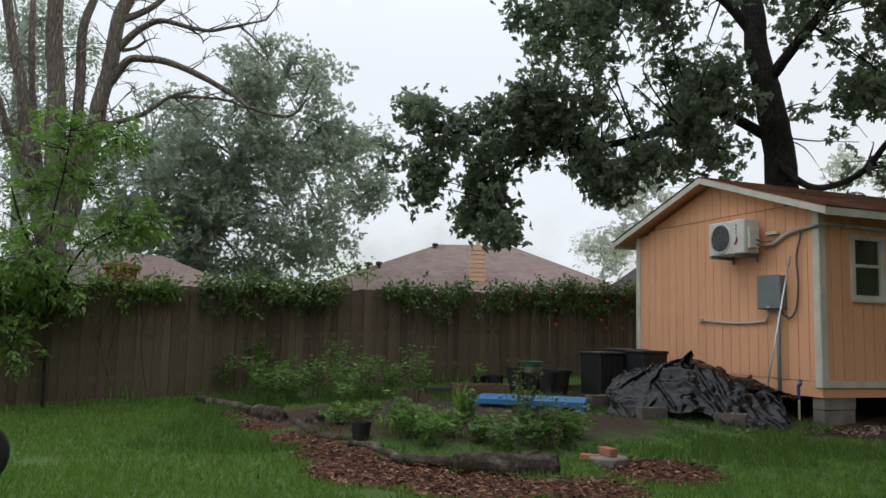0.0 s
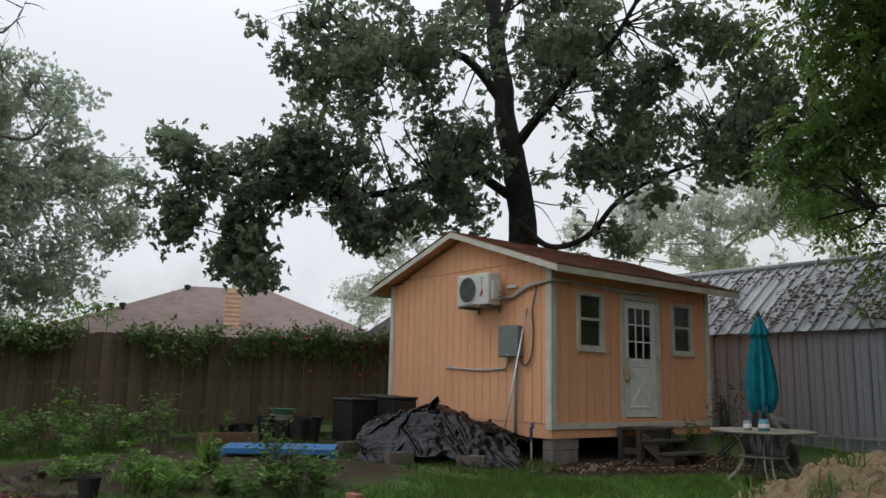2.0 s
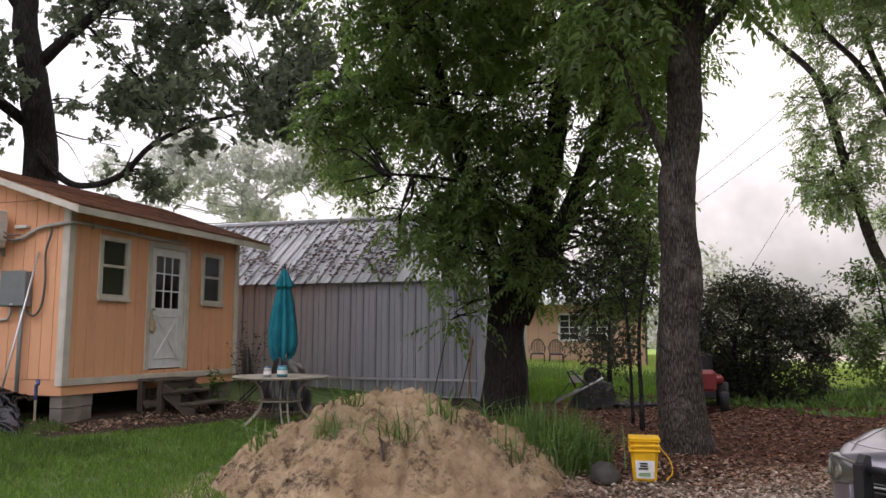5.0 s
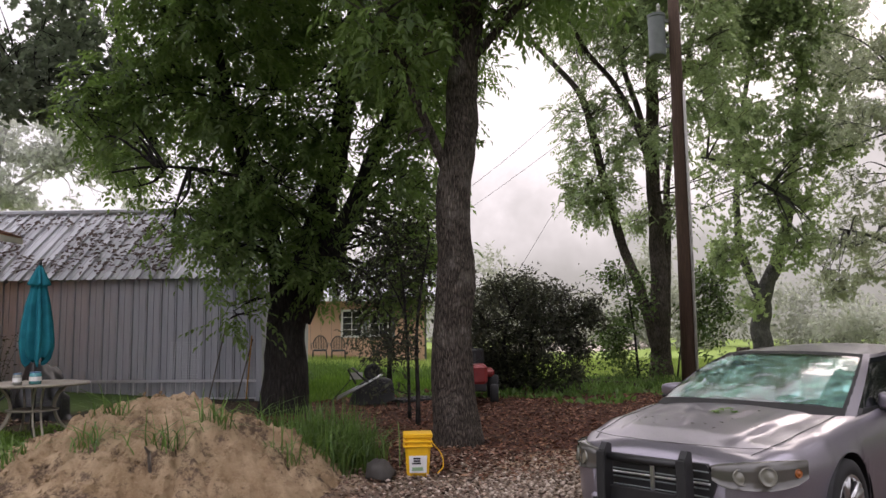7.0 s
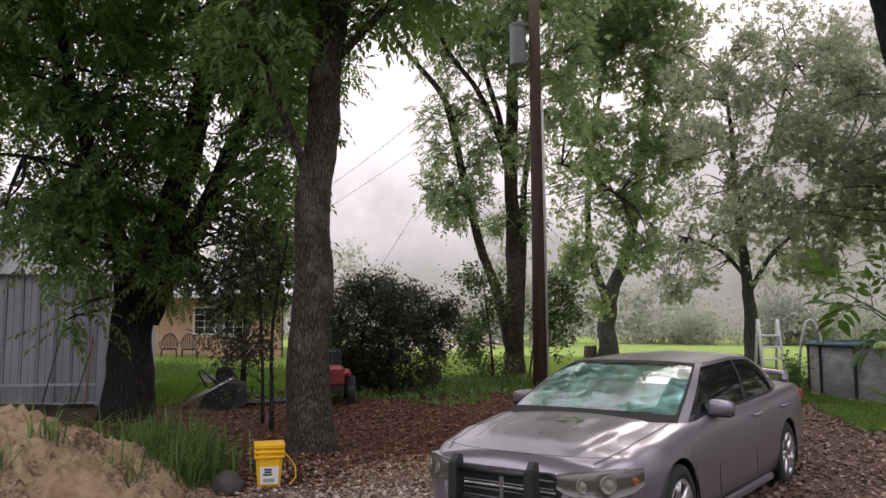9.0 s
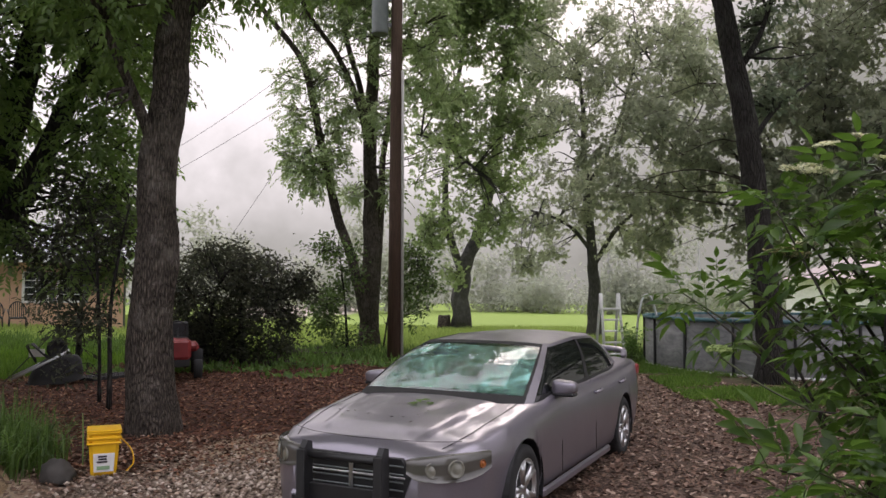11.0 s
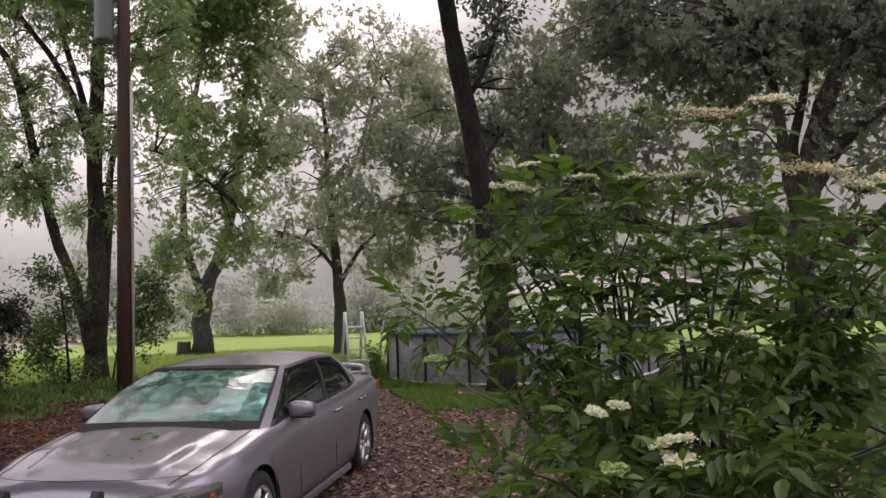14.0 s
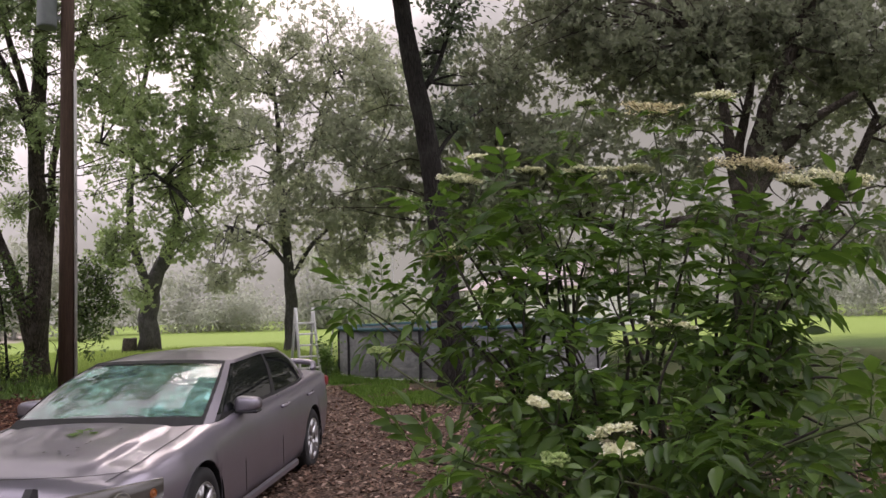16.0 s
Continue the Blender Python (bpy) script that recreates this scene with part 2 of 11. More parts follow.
def bark_mat(name, dark, light, lichen, scale=1.0, amount=0.5):
    m = Mat(name, 0.9, 0, 0.25)
    at = m.stretch(9 * scale, 9 * scale, 1.8 * scale)
    ridges = m.cells(2.2, at, "Distance", "DISTANCE_TO_EDGE")
    grain = m.noise(3.0, 6, 0.65, at)
    body = m.mix(dark, light, m.ramp(m.mix(grain, ridges, 0.5), (0.2, 0.0), (0.6, 1.0)))
    m.colour(m.mix(body, lichen, m.ramp(m.noise(1.6, 6, 0.7), (0.56 - 0.1 * amount, 0.0), (0.72, amount))))
    m.bump(m.mix(grain, m.ramp(ridges, (0.0, 0.0), (0.25, 1.0)), 0.6), 1.0, 0.05)
    return m.m


M_BARK_GREY = bark_mat("grey_bark", (0.020, 0.015, 0.012), (0.20, 0.165, 0.135), (0.30, 0.27, 0.23), 1.8, 0.6)
M_BARK_DARK = bark_mat("dark_bark", (0.016, 0.014, 0.013), (0.06, 0.053, 0.047), (0.11, 0.11, 0.10), 1.0, 0.4)
M_BARK_MID = bark_mat("furrowed_bark", (0.030, 0.024, 0.019), (0.19, 0.155, 0.125), (0.23, 0.205, 0.175), 1.4, 0.55)
# weathered bark, lightened further with haze in the colour
M_BARK_PALE = bark_mat("weathered_bare_bark", (0.12, 0.10, 0.088), (0.30, 0.255, 0.225), (0.20, 0.20, 0.17), 1.0, 0.4)
# oak leaves: colour raised above plain green to put thin haze in it
M_LEAF_OAK = leaf_mat("oak_leaf", (0.100, 0.120, 0.090), (0.150, 0.174, 0.126), (0.22, 0.28, 0.17), 0.6, 0.3, 0.5)
# live oak and lawn tree: leaf colours made paler to stand in for haze
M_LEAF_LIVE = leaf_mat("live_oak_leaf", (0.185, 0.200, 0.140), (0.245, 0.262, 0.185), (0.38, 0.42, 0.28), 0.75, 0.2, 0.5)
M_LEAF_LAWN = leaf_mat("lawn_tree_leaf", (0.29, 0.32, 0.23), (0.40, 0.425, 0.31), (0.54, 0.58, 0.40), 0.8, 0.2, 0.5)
M_LEAF_PECAN = leaf_mat("pecan_leaf", (0.050, 0.088, 0.032), (0.115, 0.172, 0.058), (0.27, 0.42, 0.10), 0.42, 0.4, 0.5)
M_LEAF_BRIGHT = leaf_mat("young_leaf", (0.06, 0.12, 0.025), (0.13, 0.22, 0.05), (0.2, 0.36, 0.06))
# the misty trees' paleness is haze painted into the leaf colour
M_LEAF_MIST = leaf_mat("mist_pale_leaf", (0.28, 0.315, 0.262), (0.31, 0.345, 0.285), (0.40, 0.46, 0.36), 0.95, 0.0, 0.6)
# field tree leaves: base colour lightened as painted mist
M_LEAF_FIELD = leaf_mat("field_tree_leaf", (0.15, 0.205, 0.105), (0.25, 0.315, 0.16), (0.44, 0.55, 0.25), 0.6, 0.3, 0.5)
M_LEAF_SHRUB = leaf_mat("shrub_leaf", (0.032, 0.037, 0.027), (0.072, 0.078, 0.055), (0.10, 0.105, 0.06), 0.7, 0.2)
M_LEAF_ELDER = leaf_mat("elder_leaf", (0.020, 0.046, 0.012), (0.076, 0.134, 0.030), (0.155, 0.30, 0.038), 0.34, 0.38, 0.38)
M_LEAF_VINE = leaf_mat("vine_leaf", (0.040, 0.072, 0.022), (0.095, 0.145, 0.042), (0.12, 0.20, 0.04))
M_LEAF_WEED = leaf_mat("garden_leaf", (0.045, 0.094, 0.022), (0.12, 0.205, 0.05), (0.17, 0.32, 0.055))
M_GRASS = leaf_mat("grass_blade", (0.045, 0.095, 0.018), (0.155, 0.26, 0.05), (0.18, 0.34, 0.04), 0.5, 0.3)
M_GRASS_TALL = leaf_mat("tall_grass_blade", (0.036, 0.075, 0.018), (0.120, 0.195, 0.050), (0.13, 0.24, 0.04), 0.45, 0.4)
# field blades: sunlit mist put into a brighter, paler green
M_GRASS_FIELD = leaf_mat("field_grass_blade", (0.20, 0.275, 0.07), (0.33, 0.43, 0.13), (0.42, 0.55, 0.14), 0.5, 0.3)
# leaf and bark colours of distant trees with the veil of mist painted in
M_LEAF_HAZE = leaf_mat("hazed_wood_edge_leaf", (0.34, 0.36, 0.30), (0.36, 0.38, 0.315), (0.42, 0.44, 0.35), 0.9, 0.1, 0.55)
M_LEAF_HAZE_FAR = leaf_mat("hazed_far_leaf", (0.50, 0.515, 0.47), (0.54, 0.555, 0.50), (0.62, 0.64, 0.56), 0.95, 0.0, 0.6)
M_BARK_HAZE = plain("hazed_far_bark", (0.42, 0.415, 0.40), 0.95)
M_BARK_MIST = plain("mist_pale_bark", (0.22, 0.24, 0.21), 0.95)
# lichen blotches on bark whose overall paleness is painted haze
M_BARK_LAWN = bark_mat("hazed_lichened_bark", (0.05, 0.048, 0.044), (0.13, 0.125, 0.115), (0.19, 0.19, 0.175), 1.0, 0.6)

# ---- plants ----
def rnd_dirs(rng, n):
    d = rng.normal(size=(n, 3))
    return d / np.linalg.norm(d, axis=1, keepdims=True)


def leaves_np(rng, at, axis, normal, length, width, fold=0.18):
    """Folded diamond leaves: base, two sides, tip; two triangles each."""
    axis = axis / np.linalg.norm(axis, axis=1, keepdims=True)
    side = np.cross(normal, axis)
    side /= np.maximum(np.linalg.norm(side, axis=1, keepdims=True), 1e-6)
    up = np.cross(axis, side)
    L, W = length[:, None], width[:, None]
    v = np.stack([at, at + axis * L * 0.45 + side * W * 0.5 + up * W * fold, at + axis * L - up * L * 0.12, at + axis * L * 0.45 - side * W * 0.5 + up * W * fold], 1).reshape(-1, 3)
    k = np.arange(len(at))[:, None] * 4
    f = np.concatenate([k + [[0, 2, 1]], k + [[0, 3, 2]]], 1).reshape(-1, 3)
    return v, f


def crown_np(rng, blobs, clumps_per_m3, leaves_per_clump, leaf, spread=0.28, droop=0.2, flat=0.6, hollow=0.45, gaps=-0.05, least=15, pinnate=0, rosette=0, coarse=0.75):
    """Leaf clumps in a set of rounded masses (x, y, z, radius): their centres, and all leaves as arrays.
    pinnate: pairs of leaflets on each drooping compound leaf; rosette: leaves round each twig end."""
    centres = []
    for x, y, z, r in blobs:
        n = max(least, int(clumps_per_m3 * r ** 2.3 * 4))
        d = rnd_dirs(rng, n)
        rad = r * (hollow + (1 - hollow) * rng.random(n) ** 0.55) * (0.75 + 0.5 * rng.random(n))
        d[:, 2] *= 0.85
        c = np.array([x, y, z]) + d * rad[:, None]
        open_air = gaps if r > 0.6 else gaps - 0.2
        keep = np.array([noise.noise(Vector(p) * coarse) + 0.5 * noise.noise(Vector(p) * coarse * 2.8) for p in c]) > open_air
        centres.append(c[keep])
    c = np.concatenate(centres)
    n, k = len(c), leaves_per_clump
    twig = rnd_dirs(rng, n) * [1, 1, 0.5] + [0, 0, -droop]
    twig /= np.linalg.norm(twig, axis=1, keepdims=True)
    g = max(1, k // (2 * pinnate + 1) if pinnate else k // rosette if rosette else k)
    s = rng.random((n, g, 1)) - 0.5
    at = c[:, None] + twig[:, None] * s * spread * 2.4 + rng.normal(size=(n, g, 3)) * spread * 0.45
    away = at - c[:, None]
    away /= np.maximum(np.linalg.norm(away, axis=2, keepdims=True), 1e-6)
    axis = rnd_dirs(rng, n * g).reshape(n, g, 3) * 0.7 + away * 0.7 + twig[:, None] * 0.4 + [0, 0, -droop]
    nor = rnd_dirs(rng, n * g).reshape(n, g, 3) * (1 - flat) + [0, 0, flat]
    at, axis, nor = at.reshape(-1, 3), axis.reshape(-1, 3), nor.reshape(-1, 3)
    if pinnate or rosette:
        axis /= np.linalg.norm(axis, axis=1, keepdims=True)
        side = np.cross(nor, axis)
        side /= np.maximum(np.linalg.norm(side, axis=1, keepdims=True), 1e-6)
        up = np.cross(axis, side)
        m = len(at)
        ats, axes, nors = [], [], []
        if pinnate:
            long = leaf[0] * pinnate * 0.62 * rng.uniform(0.75, 1.2, m)[:, None]
            for j in range(pinnate + 1):
                q = (j + 0.6) / (pinnate + 0.6)
                p = at + axis * long * q - np.array([0, 0, 1.0]) * long * 0.22 * q * q
                run = axis - np.array([0, 0, 1.0]) * 0.45 * q
                for w in ((-1, 1) if j < pinnate else (0,)):
                    ats.append(p)
                    axes.append(run * (0.55 if w else 1.0) + side * w * 0.8 + rng.normal(size=(m, 3)) * 0.12 - [0, 0, 0.2])
                    nors.append(up + rng.normal(size=(m, 3)) * 0.2)
        else:
            for j in range(rosette):
                t = 6.283 * j / rosette + rng.random(m) * 0.8
                ring = side * np.cos(t)[:, None] + up * np.sin(t)[:, None]
                lean = rng.uniform(0.5, 1.3, m)[:, None]
                ats.append(at + ring * leaf[0] * 0.08)
                axes.append(ring * lean + axis * 0.6)
                nors.append(axis + nor * 0.7 + rng.normal(size=(m, 3)) * 0.2)
        at, axis, nor = np.concatenate(ats), np.concatenate(axes), np.concatenate(nors)
    size = rng.uniform(0.65, 1.3, len(at))
    v, f = leaves_np(rng, at, axis, nor, leaf[0] * size, leaf[1] * size)
    return c, twig, v, f


def twigs_np(c, twig, root, length, r0):
    """Thin three-sided twigs through the clumps, bent back towards the limb they grow from."""
    a = c - twig * length
    back = root - a
    far = np.linalg.norm(back, axis=1, keepdims=True)
    b = a + back / np.maximum(far, 1e-6) * np.minimum(far, length * 2.0)
    pts = np.stack([b, a, c + twig * length * 0.6], 1)
    side = np.cross(twig, [0.31, 0.17, 0.93])
    side /= np.maximum(np.linalg.norm(side, axis=1, keepdims=True), 1e-6)
    up = np.cross(twig, side)
    rings = []
    for i, r in enumerate((r0 * 1.6, r0, r0 * 0.4)):
        for ang in (0, 2.094, 4.189):
            rings.append(pts[:, i] + r * (math.cos(ang) * side + math.sin(ang) * up))
    v = np.stack(rings, 1).reshape(-1, 3)
    q = []
    for i in (0, 3):
        for j in range(3):
            q.append([i + j, i + (j + 1) % 3, i + 3 + (j + 1) % 3, i + 3 + j])
    f = (np.arange(len(c))[:, None, None] * 9 + np.array(q)[None]).reshape(-1, 4)
    return v, f


def tree(name, label, base, limbs, blobs, leaf_m, bark, leaf=(0.13, 0.06), density=3.0, per=26, seed=1, spread=0.28, droop=0.2, flat=0.6, category="tree", boughs=3, hollow=0.45, twig_r=0.008, bough_r=0.05, flare=1.35, gaps=-0.05, tops=(), shoots=0, pinnate=0, rosette=0, coarse=0.75, shade=3.5):
    """limbs: lists of points with a radius at both ends, the first one the trunk; blobs: the masses of the crown."""
    rng = np.random.default_rng(seed)
    rr = random.Random(seed)
    ob = thing(name, label, category, *base)
    origin = Vector(base)
    nodes = []
    for i, (pts, r0, r1) in enumerate(limbs):
        line = smooth_line([Vector(p) - origin for p in pts], 7)
        if i == 0:
            line[0] = line[0] - Vector((0, 0, 0.35))
        n = len(line)
        bm = bmesh.new()
        radii = []
        for k, p in enumerate(line):
            s = k / (n - 1)
            r = r0 + (r1 - r0) * s
            if i == 0:
                r *= 1 + (flare - 1) * math.exp(-max(0, p.z) / 0.35)
            radii.append(r * (1 + 0.07 * noise.noise(p * 2.1)))
            line[k] = p + r * 0.35 * noise.noise_vector(p * 0.9 + Vector((seed, 0, 0)))
        tube(bm, line, radii, 14 if r0 > 0.12 else 8)
        for v in bm.verts:
            v.co += noise.noise_vector(v.co * 3.2) * 0.10 * r0
        part("trunk" if i == 0 else "limb", bm, bark, ob, smooth=True)
        nodes += [np.array(p + origin) for p in line[2:]]
    if shoots:
        # fine bare side shoots, each with a fork
        bm = bmesh.new()
        for _ in range(shoots):
            a = Vector(nodes[rr.randrange(len(nodes))]) - origin
            d = Vector((rr.gauss(0, 1), rr.gauss(0, 1), rr.gauss(0.5, 0.7))).normalized()
            L = rr.uniform(0.3, 1.1)
            b = a + d * L * 0.5 + Vector((rr.gauss(0, 0.06), rr.gauss(0, 0.06), 0.05))
            c = a + d * L + Vector((0, 0, rr.uniform(-0.1, 0.15)))
            tube(bm, smooth_line([a, b, c], 3), [0.014, 0.012, 0.010, 0.008, 0.006, 0.005, 0.003], 4)
            for k in range(2):
                e = b + (d + Vector((rr.gauss(0, 0.7), rr.gauss(0, 0.7), rr.gauss(0.1, 0.5)))).normalized() * L * rr.uniform(0.25, 0.6)
                tube(bm, [b, b.lerp(e, 0.5) + Vector((0, 0, 0.03)), e], [0.008, 0.006, 0.002], 4)
        part("shoot_growth", bm, bark, ob)["kind"] = "stuff"
    if not blobs:
        return ob
    nodes = np.array(nodes)
    # boughs from the nearest limb out into each mass of leaves
    bm = bmesh.new()
    roots = []
    for x, y, z, r in blobs:
        c = np.array([x, y, z])
        near = nodes[np.argsort(np.linalg.norm((nodes - c) * [1, 1, 1.3], axis=1))[:4]]
        a = near[rr.randrange(len(near))]
        for _ in range(boughs):
            end = c + rng.normal(size=3) * r * 0.45
            mid = (a + end) / 2 + rng.normal(size=3) * 0.12 * np.linalg.norm(end - a) + [0, 0, 0.08 * np.linalg.norm(end - a)]
            line = [p - origin for p in smooth_line([a, mid, end], 5)]
            rad = min(bough_r * 1.6, bough_r * (0.6 + 0.25 * r))
            tube(bm, line, [rad * (1 - 0.85 * k / (len(line) - 1)) for k in range(len(line))], 5)
            roots += [np.array(p + origin) for p in line[3:]]
    part("bough_growth", bm, bark, ob, smooth=True)["kind"] = "stuff"
    roots = np.array(roots)
    c, twig, v, f = crown_np(rng, blobs, density, per, leaf, spread, droop, flat, hollow, gaps, 15, pinnate, rosette, coarse)
    o = np.array(base)
    crown = mesh_np("crown", v - o, f, leaf_m, ob)
    crown["kind"] = "stuff"
    if tops:
        # unseen high masses, added to shade what lies below: fewer, larger sprays
        _, _, hv, hf = crown_np(rng, tops, density / shade, per, (leaf[0] * 2.0, leaf[1] * 2.0), spread * 1.8, droop, flat, 0.3, -0.25)
        mesh_np("crown_top", hv - o, hf, leaf_m, ob)["kind"] = "stuff"
    idx = np.array([np.argmin(((roots - p) ** 2).sum(1)) for p in c])
    tv, tf = twigs_np(c, twig, roots[idx], spread * 1.1, twig_r)
    mesh_np("twig_growth", tv - o, tf, bark, ob)["kind"] = "stuff"
    return ob



# ---- trees: crown masses are (x, y, z, radius) ----
OAK_A = [(-0.8, 17.1, 6.2, 0.5), (-1.3, 17.8, 5.3, 0.47), (-0.2, 17.4, 5.8, 0.51), (0.5, 18, 6.1, 0.56), (0.6, 18, 5.2, 0.6), (0.6, 16.7, 4, 0.52), (1, 16.5, 3.4, 0.3), (1.4, 18.5, 5.7, 0.58), (1.7, 17.1, 6.2, 0.71), (2.4, 16.9, 6.3, 0.89), (2.7, 18.7, 5.6, 0.84), (3.3, 17.3, 4.7, 0.54), (3.4, 18.2, 7.6, 1.28), (1.6, 17.6, 8.6, 0.68), (2.5, 17.9, 8.9, 0.82), (3.9, 16.4, 8, 1.27), (4.8, 17.4, 6.9, 1.28), (4.8, 18, 5.9, 0.87), (5.5, 16.9, 7.6, 1.13), (4.2, 17.8, 5.2, 0.47), (5.7, 17.2, 6, 0.84), (7.6, 15.1, 8.4, 1.29), (9.7, 17.1, 7.6, 1.19), (10.2, 16.1, 8.4, 1.21)]
OAK_B = [(10.3, 14.6, 9, 1.3), (9.8, 13.6, 6.9, 0.81), (9.5, 17.7, 5.6, 0.81), (9.3, 16, 4.9, 0.49), (12.2, 15.3, 8.9, 1.18), (12.8, 15.6, 7.4, 0.63), (5.9, 18.6, 5.5, 0.75), (5.8, 19.5, 7.4, 1.15), (6.1, 17.2, 7, 0.77), (8.5, 18, 7, 0.82), (4.4, 17.9, 10, 1.48), (8.8, 18.4, 11.2, 1.59), (6.6, 19.1, 9.4, 1.29), (2.8, 16.8, 8.6, 0.99), (4.2, 16.7, 7.6, 1.11), (9.5, 14.7, 5.6, 0.16), (12.2, 16.5, 6.8, 0.23), (1.1, 18.3, 10.1, 0.73), (8.7, 17.2, 10.7, 1.53), (9.2, 15.3, 8.5, 1.15), (9.6, 16.1, 10.4, 1.37), (10.5, 14.9, 8.3, 1.11), (11.5, 13.9, 9.1, 1.18), (11.6, 15.2, 7.5, 0.75)]
OAK_C = [(12.6, 14.3, 7.9, 0.75), (11, 17.3, 7.7, 0.8), (9.5, 17.1, 6.9, 0.82), (9.5, 18.3, 5.9, 0.93), (10.2, 17.6, 5.2, 0.53), (12.9, 16.4, 11.7, 1.23), (7.8, 17.8, 9.3, 1.24), (5.2, 16.4, 8.8, 1.18), (3.8, 19.9, 10, 1.46), (2.9, 20.5, 8.6, 1.18), (3.7, 20.1, 7.1, 0.91), (5.5, 18.2, 7.7, 1.28), (2.9, 19.4, 6.1, 0.85), (3.2, 17.1, 4.7, 0.54), (6, 19.3, 5.9, 0.8), (10.5, 15.9, 6, 0.19), (11.1, 13.9, 6.1, 0.25), (2.5, 16.8, 10.3, 1.52), (6.1, 20.1, 13.2, 2.02), (9.7, 19.4, 14.2, 2.18), (10.2, 13.8, 11.6, 1.62), (-1, 18, 6.6, 0.29), (-1.3, 17.5, 5.1, 0.33), (-0.6, 17.1, 5, 0.37)]
OAK_D = [(-0.7, 17.3, 4.4, 0.27), (-0.1, 18, 5.7, 0.39), (0.5, 18.1, 6.3, 0.37), (0.7, 17, 5.3, 0.4), (1.3, 17.7, 6.4, 0.45), (1.8, 16.9, 6.6, 0.46), (1.6, 17.9, 5.8, 0.48), (2.3, 17.2, 6, 0.52), (0.6, 18.2, 4.8, 0.4), (0.8, 18.3, 4.3, 0.35), (1.3, 17.6, 4.1, 0.33), (0.4, 18.3, 4, 0.26), (1.1, 17.3, 3.6, 0.25), (2.7, 16.8, 5, 0.4), (3.3, 17.5, 4.5, 0.39), (2.5, 16.8, 4.8, 0.37), (2.9, 17, 5.3, 0.46), (4.2, 17, 5.2, 0.36), (2.8, 17.6, 7.4, 0.75), (3.5, 16.8, 6.7, 0.77), (2.9, 16.8, 6.2, 0.63), (1.6, 18.1, 8.8, 0.3), (3, 17.1, 8.4, 0.53), (1.9, 18.2, 10.2, 0.48)]
OAK_E = [(1.1, 18.2, 10.2, 0.33), (3.5, 17.1, 4.8, 0.28)]
OAK_F = [(8.75, 13.59, 7.48, 0.62), (9.36, 13.18, 7.81, 0.62), (10.04, 12.67, 7.09, 0.62), (10.41, 12.37, 6.39, 0.62), (9.26, 13.24, 6.78, 0.62), (8.66, 13.64, 6.4, 0.62), (9.76, 12.89, 6.09, 0.62), (10.84, 11.98, 5.76, 0.62), (10.68, 12.13, 7.0, 0.62), (8.16, 13.95, 5.82, 0.62), (11.18, 11.66, 6.17, 0.62), (7.82, 14.14, 6.81, 0.62)]
tree('oak_tree', 'tall oak with dark green leaves standing behind the shed', (7.8, 18.04, 0.55), [
    ([(7.8, 18.04, 0.55), (7.63, 18.11, 5.37), (7.36, 18.22, 7.29), (7.06, 18.34, 9.28), (6.86, 18.42, 11.34), (6.71, 18.47, 13.3), (6.57, 18.52, 14.99)], 0.4, 0.12),
    ([(7.36, 18.22, 7.44), (7.76, 17.65, 8.03), (8.47, 16.9, 9.14), (9.11, 16.13, 9.75), (9.49, 15.48, 10.61)], 0.15, 0.05),
    ([(7.39, 17.88, 5.46), (7.95, 17.19, 4.73), (8.57, 16.42, 4.9), (8.93, 15.75, 5.58), (9.43, 14.97, 6), (10.02, 14.06, 6.23), (10.44, 13.23, 6.42)], 0.085, 0.03),
    ([(7.13, 18.31, 8.66), (6.05, 18.3, 9.77), (4.83, 18.27, 9.78), (3.77, 18.13, 9.91), (2.61, 17.95, 9.25)], 0.13, 0.04),
    ([(7.45, 18.19, 6.1), (6.05, 18.26, 6.75), (4.87, 18.17, 6.2), (3.44, 18.07, 5.78), (2.04, 17.86, 5.77), (0.7, 17.54, 5.86), (-0.55, 17.12, 5.78)], 0.13, 0.03),
    ([(6.93, 18.39, 10.38), (7.45, 18.72, 11.89), (7.93, 19.07, 13.83)], 0.14, 0.05),
    ([(2.05, 17.92, 5.79), (1.29, 17.99, 5.07), (1.07, 18, 4.25), (1.29, 17.99, 3.73)], 0.05, 0.02),
], OAK_A + OAK_B + OAK_C + OAK_D + OAK_E + OAK_F, M_LEAF_OAK, M_BARK_DARK, boughs=2, bough_r=0.03, leaf=(0.125, 0.08), density=12, per=56, seed=11, gaps=0.12, spread=0.27, droop=0.1, rosette=7, coarse=0.6, flat=0.7)

PECAN_A = [(9.7, 9.9, 4.4, 0.62), (10.5, 9.6, 5.5, 0.94), (9.7, 10.2, 5.6, 0.64), (10.8, 8.8, 6.1, 1.04), (11.6, 8.1, 6.9, 1.08), (12.7, 7.9, 6.1, 0.88), (10.8, 8.7, 4.6, 0.93), (10.1, 9.2, 3.8, 0.8), (10.7, 9.6, 3.3, 0.62), (10.5, 8.5, 2.75, 0.5), (12.1, 8.9, 3.4, 0.91), (10.8, 8.6, 1.9, 0.24), (11.4, 8, 4, 0.85), (9.6, 8, 6.4, 0.94), (9.8, 9.4, 6.6, 0.9), (12.1, 7, 6.9, 0.88), (11.1, 5.8, 5.8, 0.62), (11.6, 8, 2.6, 0.47), (11.1, 8.7, 3.8, 0.85), (11.8, 7.8, 5.1, 0.87), (11, 8.2, 5.4, 0.93)]
